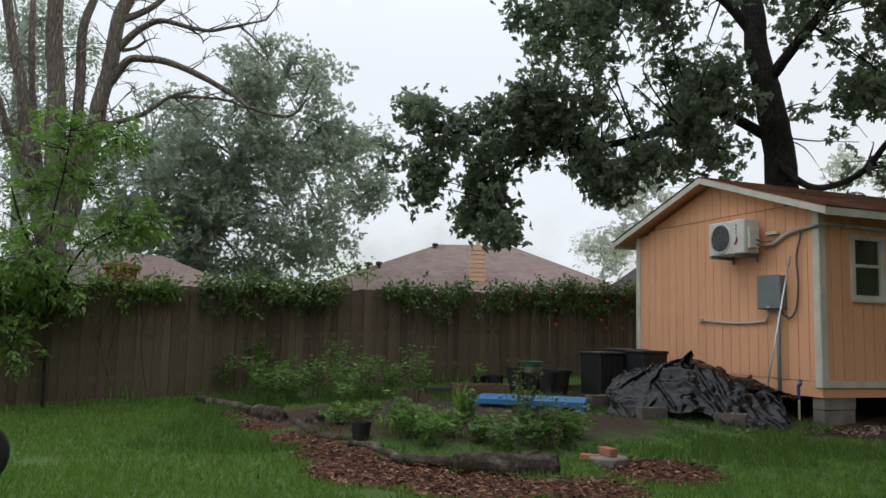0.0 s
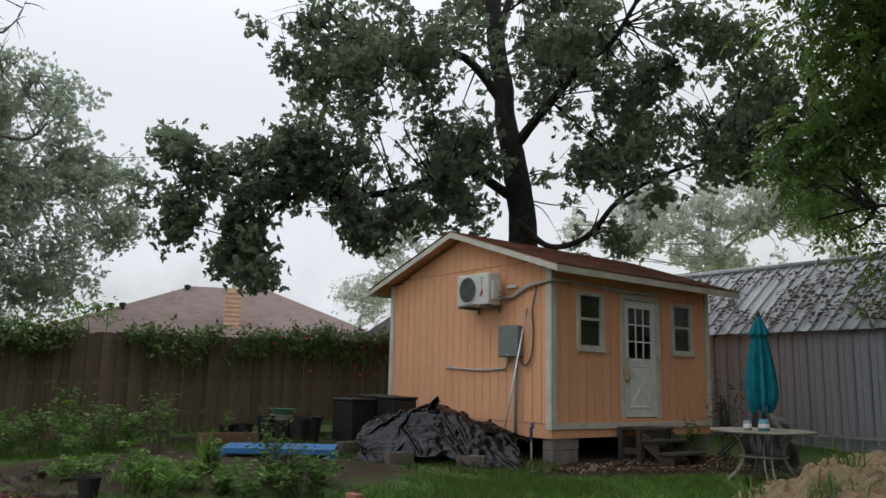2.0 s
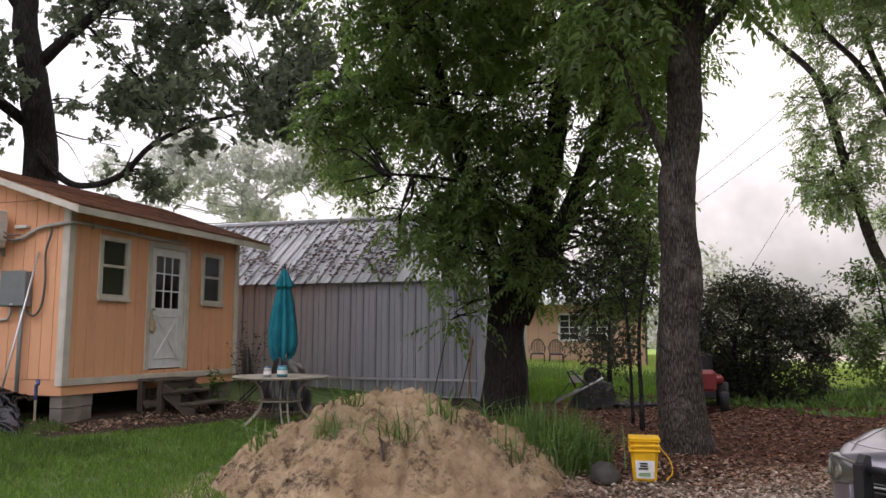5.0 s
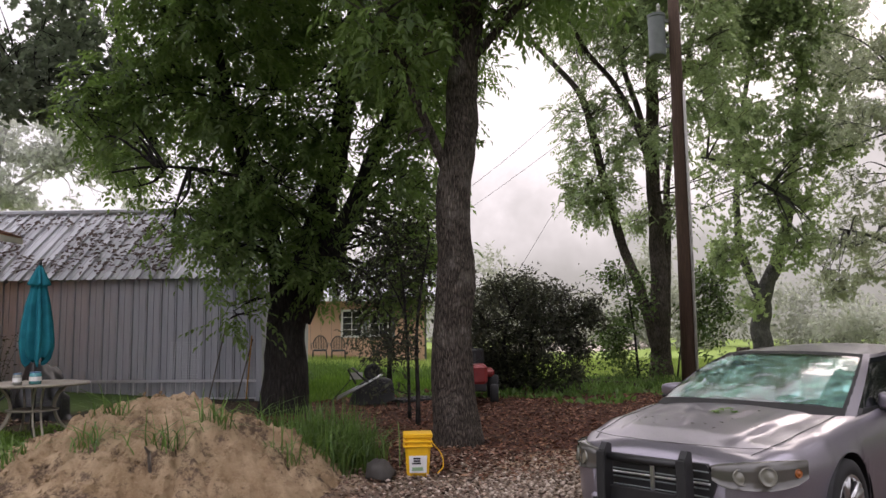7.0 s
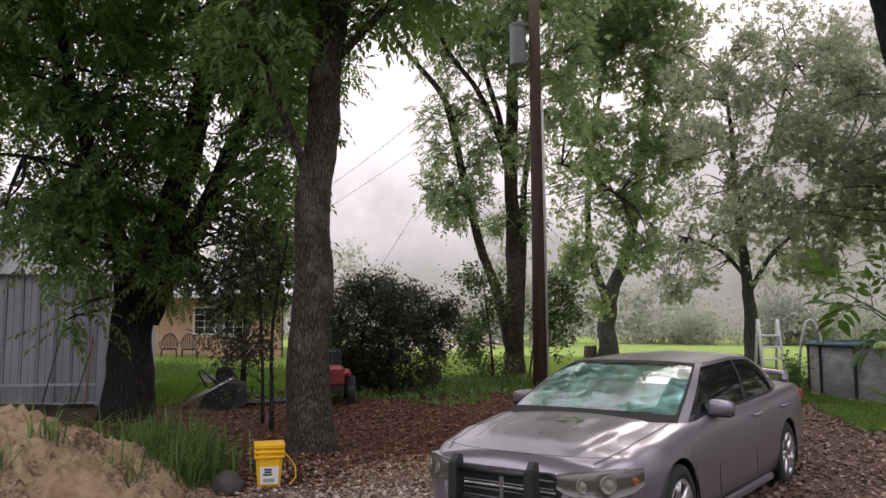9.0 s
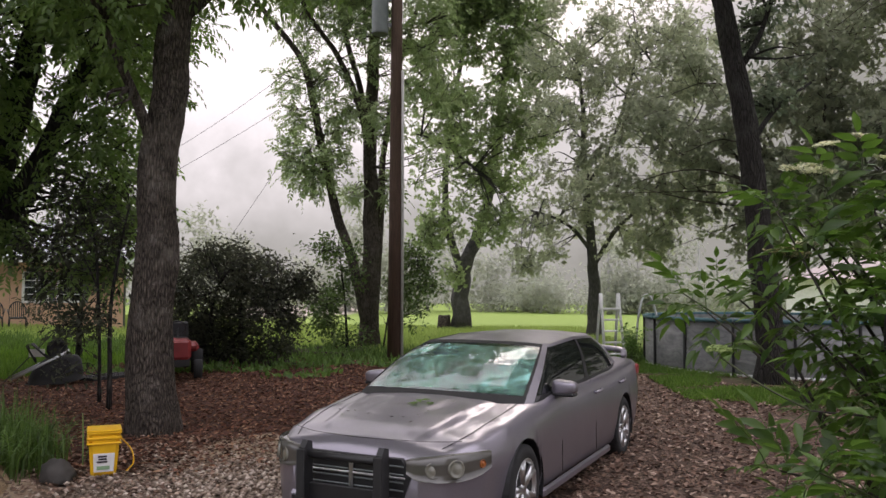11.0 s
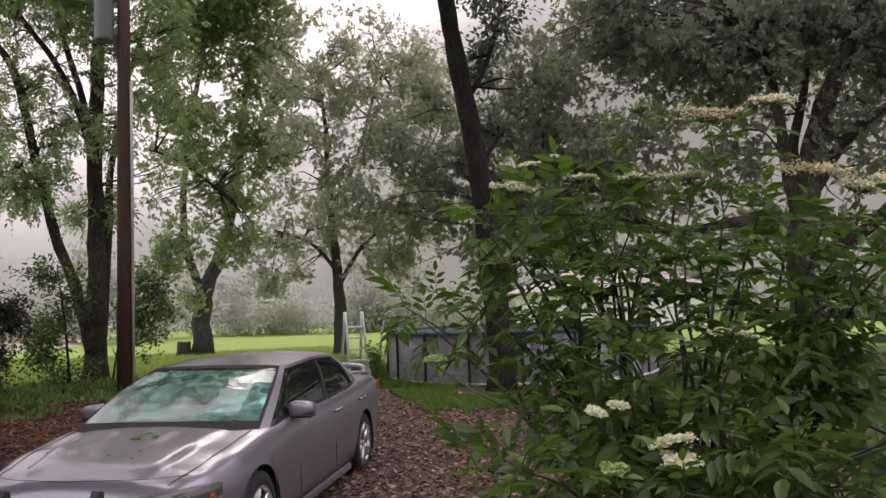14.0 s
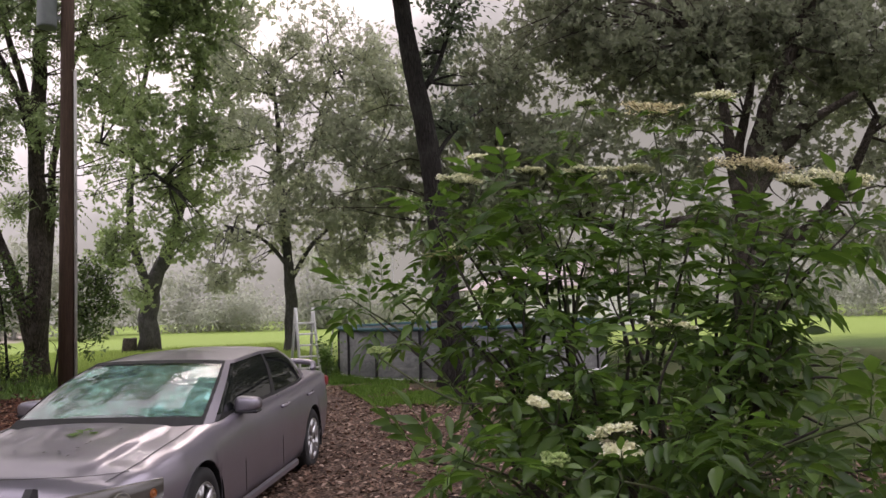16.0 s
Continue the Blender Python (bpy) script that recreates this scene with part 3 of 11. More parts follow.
PECAN_B = [(11.5, 8.7, 8.5, 1.48), (9, 8.7, 7.3, 1.15), (10.9, 6.4, 7.7, 1.13), (9.6, 10.5, 5.1, 0.48), (13.1, 8.7, 4.8, 0.78), (12.3, 7.2, 5.6, 0.83), (13.1, 6.7, 6.6, 0.87), (13.5, 6.4, 5.3, 0.66), (12.7, 6.9, 4.3, 0.73), (13, 6.4, 3.5, 0.52), (13.1, 6, 7.2, 0.75), (13.4, 5.6, 6.5, 0.54), (12.7, 7.9, 3.4, 0.64), (12.5, 7, 3, 0.51), (13, 6.6, 2.7, 0.37), (13.9, 6.6, 4.4, 0.45), (11.5, 7.7, 2.6, 0.48), (13.6, 6.1, 5.8, 0.49), (13.8, 6.5, 3.3, 0.37), (12.2, 12, 6, 0.92)]
PECAN_C = [(12.2, 13.6, 5.4, 0.7), (12.5, 11.6, 7.3, 0.93), (12.7, 12.8, 5.3, 0.6), (11.5, 6.1, 5.8, 0.58), (11.8, 6, 4.8, 0.59), (11.8, 6.1, 3.8, 0.58), (12.5, 6.1, 3, 0.48), (12, 6, 2.3, 0.38), (12.4, 6.3, 6.8, 0.63), (11.9, 5.4, 6.6, 0.35), (11.8, 9.5, 6.6, 0.81), (12.7, 9.2, 6.4, 0.86), (13.5, 8.9, 7.4, 0.9), (11.8, 9.8, 5.6, 0.71), (12.2, 8.5, 5.4, 0.61), (10.9, 9.8, 6.5, 0.76), (13.1, 8.3, 6.2, 0.65)]
# dark bark is used here so the trunks look backlit
tree('pecan_tree', 'broad pecan tree with three leaning grey trunks', (12.13, 8.49, 0.01), [
    ([(12.13, 8.49, 0.16), (12.1, 8.53, 1.13), (12.17, 8.42, 2.16), (12.39, 8.1, 3.43), (12.55, 7.85, 4.63), (12.66, 7.66, 5.84), (12.73, 7.56, 7.19), (12.77, 7.48, 8.8)], 0.4, 0.1),
    ([(12.11, 8.25, 1.74), (12.26, 7.76, 2.88), (12.37, 7.3, 3.7), (12.42, 6.93, 4.52), (12.44, 6.59, 5.33), (12.5, 6.17, 6.46), (12.5, 5.83, 7.48), (12.46, 5.58, 8.27)], 0.22, 0.07),
    ([(12.11, 8.68, 0.41), (11.94, 8.63, 1.33), (11.82, 8.52, 2.35), (11.54, 8.62, 3.56), (11.15, 8.86, 4.74), (10.81, 9, 5.9), (10.54, 9.07, 7.05)], 0.22, 0.06),
    ([(12.39, 8.1, 3.43), (11.51, 8.49, 4.06), (10.52, 8.94, 4.22), (9.55, 9.26, 4.15), (8.73, 9.36, 3.91)], 0.045, 0.015),
    ([(12.75, 12.42, 5.57), (12.5, 12.67, 6.16), (12.22, 12.94, 7.11), (12.11, 13.04, 8.1)], 0.09, 0.04),
], PECAN_A + PECAN_B + PECAN_C, M_LEAF_PECAN, M_BARK_DARK, leaf=(0.135, 0.056), density=16, per=55, seed=21, pinnate=5, shade=7, tops=[(11.5, 8.5, 10.5, 2.6), (9.5, 9.6, 10.4, 2.2), (13, 10.5, 11.5, 2.8), (12.2, 7, 12, 2.6), (10.5, 11, 12, 2.4)], spread=0.30, droop=0.22, flat=0.68)

SHADE_A = [(8.3, 4.4, 5.2, 0.56), (9.6, 4.5, 6, 0.74), (9.4, 4.9, 4.8, 0.44), (8.5, 4.1, 3.8, 0.33), (8.3, 4.8, 6, 0.74), (9.9, 3.5, 5.9, 0.33), (10.1, 3.0, 6.4, 0.48), (9.1, 3.3, 6.1, 0.76), (9, 2.3, 5.7, 0.58), (8.7, 4.1, 6.5, 0.89), (8.7, 3.9, 5, 0.4), (8.7, 4.4, 6.1, 0.76), (9.2, 3.5, 7, 0.91), (9.5, 2.5, 6.7, 0.83)]
tree('shade_tree', 'tall shade tree with deeply furrowed grey bark', (9.74, 4.18, 0), [
    ([(9.74, 4.18, -0.03), (9.73, 4.2, 1.07), (9.74, 4.19, 2.27), (9.77, 4.12, 3.5), (9.8, 4.04, 4.77), (9.84, 3.94, 5.9), (9.87, 3.87, 7.22), (9.89, 3.82, 8.75)], 0.285, 0.17),
    ([(9.64, 4.16, 3.41), (9.37, 4.29, 3.98), (9.06, 4.47, 4.61), (8.74, 4.65, 5.29), (8.46, 4.75, 6.1)], 0.075, 0.03),
    ([(9.82, 3.98, 5.09), (9.81, 3.56, 5.5), (9.77, 3.14, 5.89), (9.72, 2.73, 6.26)], 0.07, 0.03),
    # limbs added to carry the unseen shading masses overhead
    ([(9.5, 3.9, 7.2), (7.6, 4.4, 8.8), (5.6, 5.2, 9.8)], 0.11, 0.04),
    ([(9.6, 3.9, 5.6), (8.6, 2.4, 7.4), (7.6, 0.8, 9.2)], 0.12, 0.05),
    ([(9.7, 3.9, 6.2), (10.8, 1.6, 8.6), (11.6, -0.2, 10.6)], 0.12, 0.05),
], SHADE_A, M_LEAF_PECAN, M_BARK_GREY, leaf=(0.14, 0.056), density=18, per=44, pinnate=5, shade=6.5, tops=[(7.6, 3.2, 9.5, 1.9), (9.4, 1.6, 10.1, 2.2), (10.6, 4.4, 10.7, 2.3), (8.4, 5.2, 10.3, 2.0), (6.6, 1.6, 10.5, 1.9), (11.6, 2.2, 11.7, 2.4), (9.0, 3.4, 12.4, 2.4), (7.0, -0.6, 11.1, 2.0), (9.6, -1.2, 11.5, 2.2), (12.0, -0.4, 12.1, 2.2), (5.6, 4.6, 10.7, 2.2), (6.6, 7.0, 11.1, 2.2), (4.0, 6.8, 11.3, 2.1), (4.2, 2.6, 11.1, 2.1), (9.5, 6.8, 11.7, 2.4)], seed=31, spread=0.28, droop=0.25, flat=0.66, flare=1.3)

SAPLING_A = [(11.3, 6, 2.9, 0.41), (12, 6, 2.1, 0.43), (10.9, 6.1, 2.4, 0.36), (10.9, 5.7, 1.4, 0.39), (11.9, 6.3, 1, 0.4), (11.6, 6.6, 1.9, 0.3), (12.1, 6, 3.5, 0.34), (11.2, 6.2, 3.1, 0.32), (11.6, 6.9, 2.3, 0.24), (11.8, 6.3, 0.6, 0.33), (11.3, 5.5, 2.5, 0.32)]
tree('sapling', 'slender dark-leaved sapling with two thin stems', (11.42, 5.56, 0), [
    ([(11.43, 5.54, 0.19), (11.42, 5.56, 1.35), (11.46, 5.48, 2.25), (11.51, 5.36, 2.99)], 0.035, 0.015),
    ([(11.55, 5.75, 0.08), (11.53, 5.79, 1.35), (11.5, 5.84, 2.26), (11.45, 5.95, 3.01)], 0.03, 0.012),
    ([(11.53, 5.79, 1.71), (11.41, 6.02, 2.26), (11.28, 6.27, 2.54)], 0.015, 0.008),
], SAPLING_A, M_LEAF_SHRUB, M_BARK_DARK, leaf=(0.1, 0.05), density=10, per=16, gaps=0.05, seed=41, spread=0.2, droop=0.1, boughs=2, twig_r=0.005, bough_r=0.012)

SHRUB_A = [(18.4, 7, 2.3, 0.56), (18.7, 6.5, 2.6, 0.5), (18.3, 6.8, 1.3, 0.63), (18.3, 6.1, 1.7, 0.62), (18, 5.4, 2, 0.54), (18.3, 4.9, 1.8, 0.43), (18.2, 4.4, 2, 0.29), (17.6, 5.3, 1.3, 0.52), (18.7, 5.1, 1.2, 0.41), (18.2, 4.7, 1, 0.24), (18.6, 6.8, 0.6, 0.56), (17.1, 6.7, 1.8, 0.53), (19, 6.1, 0.9, 0.45), (18.4, 6.5, 0.1, 0.42), (18.7, 7.1, 0, 0.42), (19.2, 5.4, 2.4, 0.31), (18.9, 6.2, 2.3, 0.51), (18, 7.1, 1, 0.5), (16.9, 7, 1.8, 0.47), (19.1, 4.5, 1.7, 0.19), (17.8, 5.5, 2.4, 0.35)]
tree('dark_shrub', 'big spreading shrub with dark purplish-green leaves', (18.33, 5.8, 0), [
    ([(18.33, 5.8, 0), (18.33, 5.8, 0.8), (18.53, 5.9, 1.6)], 0.09, 0.04),
    ([(18.15, 6.25, 0.08), (18.24, 5.99, 0.55), (18.38, 5.54, 1.02), (18.53, 5.01, 1.5)], 0.06, 0.02),
    ([(18.13, 6.32, 0.21), (18.09, 6.44, 1.16), (18.16, 6.24, 2.11)], 0.06, 0.02),
], SHRUB_A + [(18.3, 6.5, 0.6, 0.6), (18.2, 5.6, 0.5, 0.55), (18.5, 7.2, 0.6, 0.55), (18.0, 4.9, 0.5, 0.45)], M_LEAF_SHRUB, M_BARK_DARK, leaf=(0.10, 0.052), density=30, per=40, gaps=-0.12, seed=51, spread=0.22, droop=0.1, boughs=4, bough_r=0.03, category='shrub')

SHRUB_TALL_A = [(17.5, 9.4, 1.4, 0.66), (18.3, 9.3, 2.1, 0.72), (17.7, 9.9, 2.4, 0.63), (17.9, 9.2, 1, 0.56), (18.2, 10.5, 1.4, 0.43), (18.3, 9.1, 3.1, 0.65), (17.5, 9.5, 3.3, 0.56), (16.9, 10.2, 2.6, 0.48), (18.9, 8.9, 1.8, 0.59), (18.2, 8.8, 3.7, 0.57), (18.4, 9.5, 4.2, 0.44)]
tree('dark_shrub', 'tall loose shrub with dark leaves under the pecan', (17.88, 9.45, 0.08), [
    ([(17.88, 9.45, 0.08), (17.88, 9.45, 1), (18.08, 9.55, 2.2)], 0.07, 0.03),
], SHRUB_TALL_A, M_LEAF_SHRUB, M_BARK_DARK, leaf=(0.1, 0.055), density=12, per=18, gaps=0.05, seed=52, spread=0.24, droop=0.1, boughs=4, bough_r=0.03, category='shrub')

TRIPLE_A = [(22.5, 5.8, 5.8, 0.44), (22.2, 5.1, 5.3, 0.55), (23.4, 4.5, 6.6, 0.56), (24.3, 4.5, 11, 0.95), (22.5, 3.1, 10.6, 1.01), (24, 5.2, 11.6, 0.92), (24.2, 6.3, 11.3, 0.74), (23.5, 7.3, 11.9, 0.74), (24.3, 4.2, 4.7, 0.36), (22.1, 2.7, 6.7, 0.52), (23.9, 3, 5, 0.52), (22.3, 1.8, 10, 0.99), (22.8, 3, 9.1, 0.85), (22.9, 2.1, 7.9, 0.67), (23.1, 5.7, 6.9, 0.35), (22.9, 5.1, 4.9, 0.38), (23.3, 4.1, 7.2, 0.38), (24.4, 2.1, 9.8, 0.9), (22, 3.4, 11.8, 1.33), (21.7, 5.4, 11.9, 1.34), (22.5, 1.8, 11.8, 1.34)]
TRIPLE_B = [(22.64, 5.2, 9.58, 0.8), (22.86, 4.75, 8.6, 0.9), (23.02, 3.92, 9.81, 0.9), (22.71, 5.4, 7.6, 0.9), (23.15, 3.06, 8.76, 0.9), (23.27, 2.01, 9.51, 0.9), (23.29, 1.72, 7.54, 0.9), (23.11, 3.35, 6.65, 0.9), (22.8, 5.0, 5.48, 0.9), (23.3, 1.58, 5.75, 0.9), (22.7, 5.42, 10.24, 0.9)]
# the lighter furrowed bark on these stems stands in for haze
tree('triple_stemmed_tree', 'tall slim tree with three dark leaning stems', (23.95, 3.57, 0), [
    ([(23.95, 3.57, 0.02), (23.95, 3.59, 1.87), (23.94, 3.61, 4.67), (23.94, 3.62, 7.89), (23.97, 3.47, 10.45), (23.98, 3.39, 13.06)], 0.3, 0.12),
    ([(23.74, 3.66, 0.85), (23.61, 3.97, 2.21), (23.45, 4.45, 3.76), (23.29, 4.89, 5.5), (23.13, 5.26, 7.43), (22.98, 5.58, 8.66), (22.69, 6.4, 9.71), (22.39, 7.14, 10.74), (22.09, 7.78, 11.77)], 0.17, 0.05),
    ([(23.75, 3.57, 4.99), (23.57, 3.63, 6.2), (23.34, 4, 7.58), (23.08, 4.53, 8.79), (22.76, 5.25, 9.81), (22.47, 5.72, 10.82), (22.18, 6.18, 12)], 0.12, 0.04),
    ([(23.93, 3.72, 6.45), (24.09, 4, 8.04), (24.21, 4.47, 9.69), (24.35, 4.82, 11.28), (24.52, 4.98, 13.1)], 0.11, 0.05),
    ([(24.26, 3.5, 1.18), (24.38, 3.37, 3.82), (24.49, 3.31, 5.81), (24.62, 3.08, 7.66), (24.77, 2.72, 9.35), (24.91, 2.25, 11.06)], 0.13, 0.05),
], TRIPLE_A + TRIPLE_B, M_LEAF_FIELD, M_BARK_MID, leaf=(0.13, 0.06), density=14, per=44, pinnate=5, shade=12, seed=61, tops=[(23.5, 4, 14.5, 2.8), (24.5, 1.5, 15, 2.8), (22.5, 6.5, 14, 2.6), (24, 3.5, 17.5, 2.8)], spread=0.3, droop=0.15, bough_r=0.035)

UNDER_A = [(21.8, 4.1, 2.8, 0.51), (23.1, 4.5, 2, 0.61), (22.9, 4.1, 1, 0.63), (22, 2.9, 1.8, 0.51), (22.7, 2.2, 1.9, 0.55), (22.4, 2.3, 1.1, 0.48), (22.1, 4.6, 1.4, 0.42), (22.4, 3, 0.9, 0.51), (22.9, 2, 2.5, 0.43), (22.5, 4.5, 0.6, 0.46), (22.3, 3.8, 0.4, 0.42), (22.7, 4.7, 3, 0.45), (22.9, 4.5, 1.7, 0.51), (22.7, 4.8, 1, 0.44), (23.5, 2.2, 2.7, 0.51), (23.7, 2, 2, 0.48), (23.1, 3.8, 3, 0.4), (22.7, 4.1, 2.3, 0.48), (23.1, 2.4, 1.7, 0.5)]
tree('undergrowth_bush', 'loose dark bush growing round the foot of the slim tree', (22.46, 4.04, 0), [
    ([(22.46, 4.01, 0.11), (22.45, 4.07, 1.05), (22.43, 4.19, 2.19), (22.41, 4.31, 3.17)], 0.04, 0.015),
    ([(22.62, 3.01, 0.12), (22.64, 2.83, 1.21), (22.67, 2.58, 2.02)], 0.03, 0.012),
], UNDER_A, M_LEAF_VINE, M_BARK_DARK, leaf=(0.13, 0.07), density=14, per=24, seed=62, gaps=0.02, spread=0.26, droop=0.15, boughs=2, bough_r=0.014, category='bush')

FIELD_A = [(32.7, 1.7, 10.5, 1.42), (33.6, 0.2, 13.1, 1.95), (34.2, 2.5, 8.4, 1.24), (32.7, 0.6, 9, 1.88), (34.4, -0.8, 7.1, 1.46), (33.7, 1.3, 6.3, 1.21), (32.9, 2, 4.3, 0.94), (32.7, -0.2, 4.5, 0.97), (33.2, -1.5, 8.5, 1.29), (34, -0.9, 11.4, 1.7), (32.9, 1.6, 14, 1.69), (33.9, -2.1, 14, 1.7), (33, 2.4, 11.9, 1.02), (32.2, 1.4, 2.4, 0.5), (33.3, 0, 15, 1.94), (33.9, -2.3, 11.3, 1.44), (31.4, 2.6, 6, 0.68), (32.8, 2.7, 3.9, 0.59), (32.9, -1.2, 4.9, 0.69), (34.7, -1.1, 17.3, 2.27), (34.9, 1.7, 17.7, 2.33)]
tree('field_tree', 'tall pale-green tree at the edge of the lawn', (36.19, 1.21, 0), [
    ([(36.19, 1.21, 0.44), (36.19, 1.2, 2.01), (36.19, 1, 3.03), (36.2, 0.48, 4.3), (36.2, 0.07, 5.58), (36.2, -0.36, 7.89), (36.2, -0.67, 10.49), (36.19, -1, 13.39)], 0.42, 0.1),
    ([(36.19, 1.14, 2.52), (36.17, 1.73, 4.32), (36.16, 1.95, 6.14), (36.17, 1.77, 8.77), (36.18, 1.32, 11.95), (36.2, 0.74, 15.16)], 0.2, 0.08),
    ([(33.2, -0.18, 6.42), (33.19, 1.06, 7.42), (33.14, 2.22, 8.2), (33.07, 3.05, 8.47)], 0.08, 0.03),
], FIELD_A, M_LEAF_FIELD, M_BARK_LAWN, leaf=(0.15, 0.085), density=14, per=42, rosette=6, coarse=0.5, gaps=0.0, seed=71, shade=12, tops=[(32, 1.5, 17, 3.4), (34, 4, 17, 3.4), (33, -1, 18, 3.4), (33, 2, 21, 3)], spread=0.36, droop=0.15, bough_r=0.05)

LAWN_A = [(29.1, -2.7, 10.3, 1.33), (30.7, -4.9, 11.3, 1.6), (30.5, -3.8, 8.9, 1.38), (28.8, -2, 4.5, 0.84), (29.4, -3.4, 5.1, 1.11), (27.9, -4.9, 6.8, 1.14), (30.2, -6, 5.2, 1.06), (29.9, -4.7, 4.3, 0.91), (31, -2.4, 6.7, 0.91), (30, -6.5, 9.2, 1.33), (30.2, -2.6, 3.2, 0.46), (30.5, -1.2, 3.4, 0.59), (29.1, -6.8, 11.4, 1.29), (27.7, -5.4, 12, 1.34), (29.8, -3.5, 12.4, 1.36), (27.1, -6.7, 6.6, 1), (27.7, -6.3, 4.5, 0.92), (30.4, -3.8, 6.9, 1.05), (28, -2.4, 7.9, 0.98), (27.3, -7.3, 9.4, 1.1), (30.4, -6.3, 3.5, 0.71), (28.5, -1.5, 2.7, 0.39)]
LAWN_B = [(31.3, -1.94, 8.55, 1.3), (31.22, -2.89, 11.56, 1.3), (31.14, -3.68, 6.94, 1.3), (31.01, -4.65, 9.93, 1.3), (30.81, -5.84, 12.02, 1.3), (30.79, -5.94, 8.04, 1.3), (30.59, -6.9, 10.11, 1.3), (30.51, -7.24, 6.85, 1.3), (30.29, -8.08, 11.72, 1.3), (30.2, -8.42, 8.89, 1.3), (31.03, -4.51, 4.87, 1.3), (31.24, -2.74, 4.69, 1.3), (30.72, -6.28, 4.59, 1.3), (30.3, -8.06, 5.21, 1.3)]
tree('lawn_tree', 'slender grey tree beside the swimming pool', (30.91, -4.15, 0), [
    ([(30.91, -4.15, 0.02), (30.91, -4.18, 1.93), (30.92, -4.11, 3.18), (30.94, -3.98, 4.88), (30.96, -3.82, 7.04), (30.96, -3.75, 9.3), (30.8, -3.5, 11.0)], 0.27, 0.05),
    ([(30.91, -4.17, 2.76), (30.56, -4.83, 3.98), (30.17, -5.56, 4.75), (29.78, -6.26, 5.49), (29.4, -6.8, 7.02)], 0.1, 0.04),
    ([(30.93, -4.04, 3.39), (30.68, -3.29, 4.23), (30.43, -2.48, 4.65), (30.15, -1.66, 4.86)], 0.09, 0.03),
    ([(30.95, -3.87, 5.74), (31.14, -4.86, 7.46), (31.36, -5.58, 9.65), (31.59, -6.12, 11.9)], 0.1, 0.04),
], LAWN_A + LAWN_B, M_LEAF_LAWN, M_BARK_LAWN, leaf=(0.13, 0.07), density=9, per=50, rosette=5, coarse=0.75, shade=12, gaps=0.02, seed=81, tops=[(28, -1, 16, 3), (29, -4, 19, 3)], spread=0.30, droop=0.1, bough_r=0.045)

LEANING_A = [(15.5, -5.6, 7.6, 0.42), (17.1, -5.6, 7, 0.34), (15.5, -6, 6.1, 0.48), (17, -5.7, 8.9, 0.53), (16.5, -6.3, 8.6, 0.64), (17.2, -5.3, 9.9, 1.06), (16.8, -6.9, 9.8, 1.2), (16.5, -5.7, 5.7, 0.32), (16.9, -5.8, 7.6, 0.34)]
tree('leaning_tree', 'dark leaning tree trunk rising beside the pool', (15.74, -5.42, 0), [
    ([(15.74, -5.42, 0.01), (15.75, -5.38, 1.65), (15.78, -5.3, 2.95), (15.83, -5.15, 4.64), (15.9, -4.94, 6), (15.96, -4.73, 7.25), (16.01, -4.55, 8.64), (16.03, -4.49, 10.05)], 0.27, 0.16),
    ([(15.89, -4.94, 6.12), (16.08, -5.45, 6.94), (16.29, -5.84, 7.93), (16.54, -6.13, 9.24)], 0.07, 0.03),
    ([(15.83, -5.15, 4.64), (16.37, -5.87, 5.51), (16.83, -6.76, 6.16)], 0.06, 0.03),
], LEANING_A, M_LEAF_OAK, M_BARK_DARK, leaf=(0.15, 0.08), density=16, per=24, seed=91, tops=[(14.5, -4, 11.5, 2.4), (13, -6, 12, 2.6), (16, -3, 13, 2.4), (12, -3, 11.5, 2.2)], spread=0.26)

LIVE_OAK_A = [(22.7, -9.2, 9.2, 1.34), (25.1, -11.1, 7.4, 1.58), (24.7, -9.4, 5.9, 1.33), (24.3, -12.2, 10, 1.76), (21.9, -11.6, 6.7, 1.49), (23.6, -13.8, 11, 1.84), (23.8, -14.9, 8.8, 1.76), (20.1, -14.2, 9.4, 1.69), (19.9, -16.1, 9.8, 1.72), (21.3, -15.9, 7.9, 1.26), (20.4, -18.6, 10.1, 1.8), (18.4, -17.3, 7, 0.81), (23, -10, 4.7, 1.25), (23.6, -9.3, 3.7, 0.91), (24.3, -11.4, 3.8, 1.14), (24, -13, 4.9, 1.34), (21.9, -13.9, 5.5, 1.34), (21, -14.9, 5.8, 1.14), (22.5, -12.8, 3.2, 0.9), (18.6, -17.7, 4.9, 0.81), (18.4, -18.3, 8.7, 1.48), (19.5, -15, 8.6, 1.33), (23.4, -12, 12.9, 2.1), (22.7, -16.7, 12.9, 2.14)]
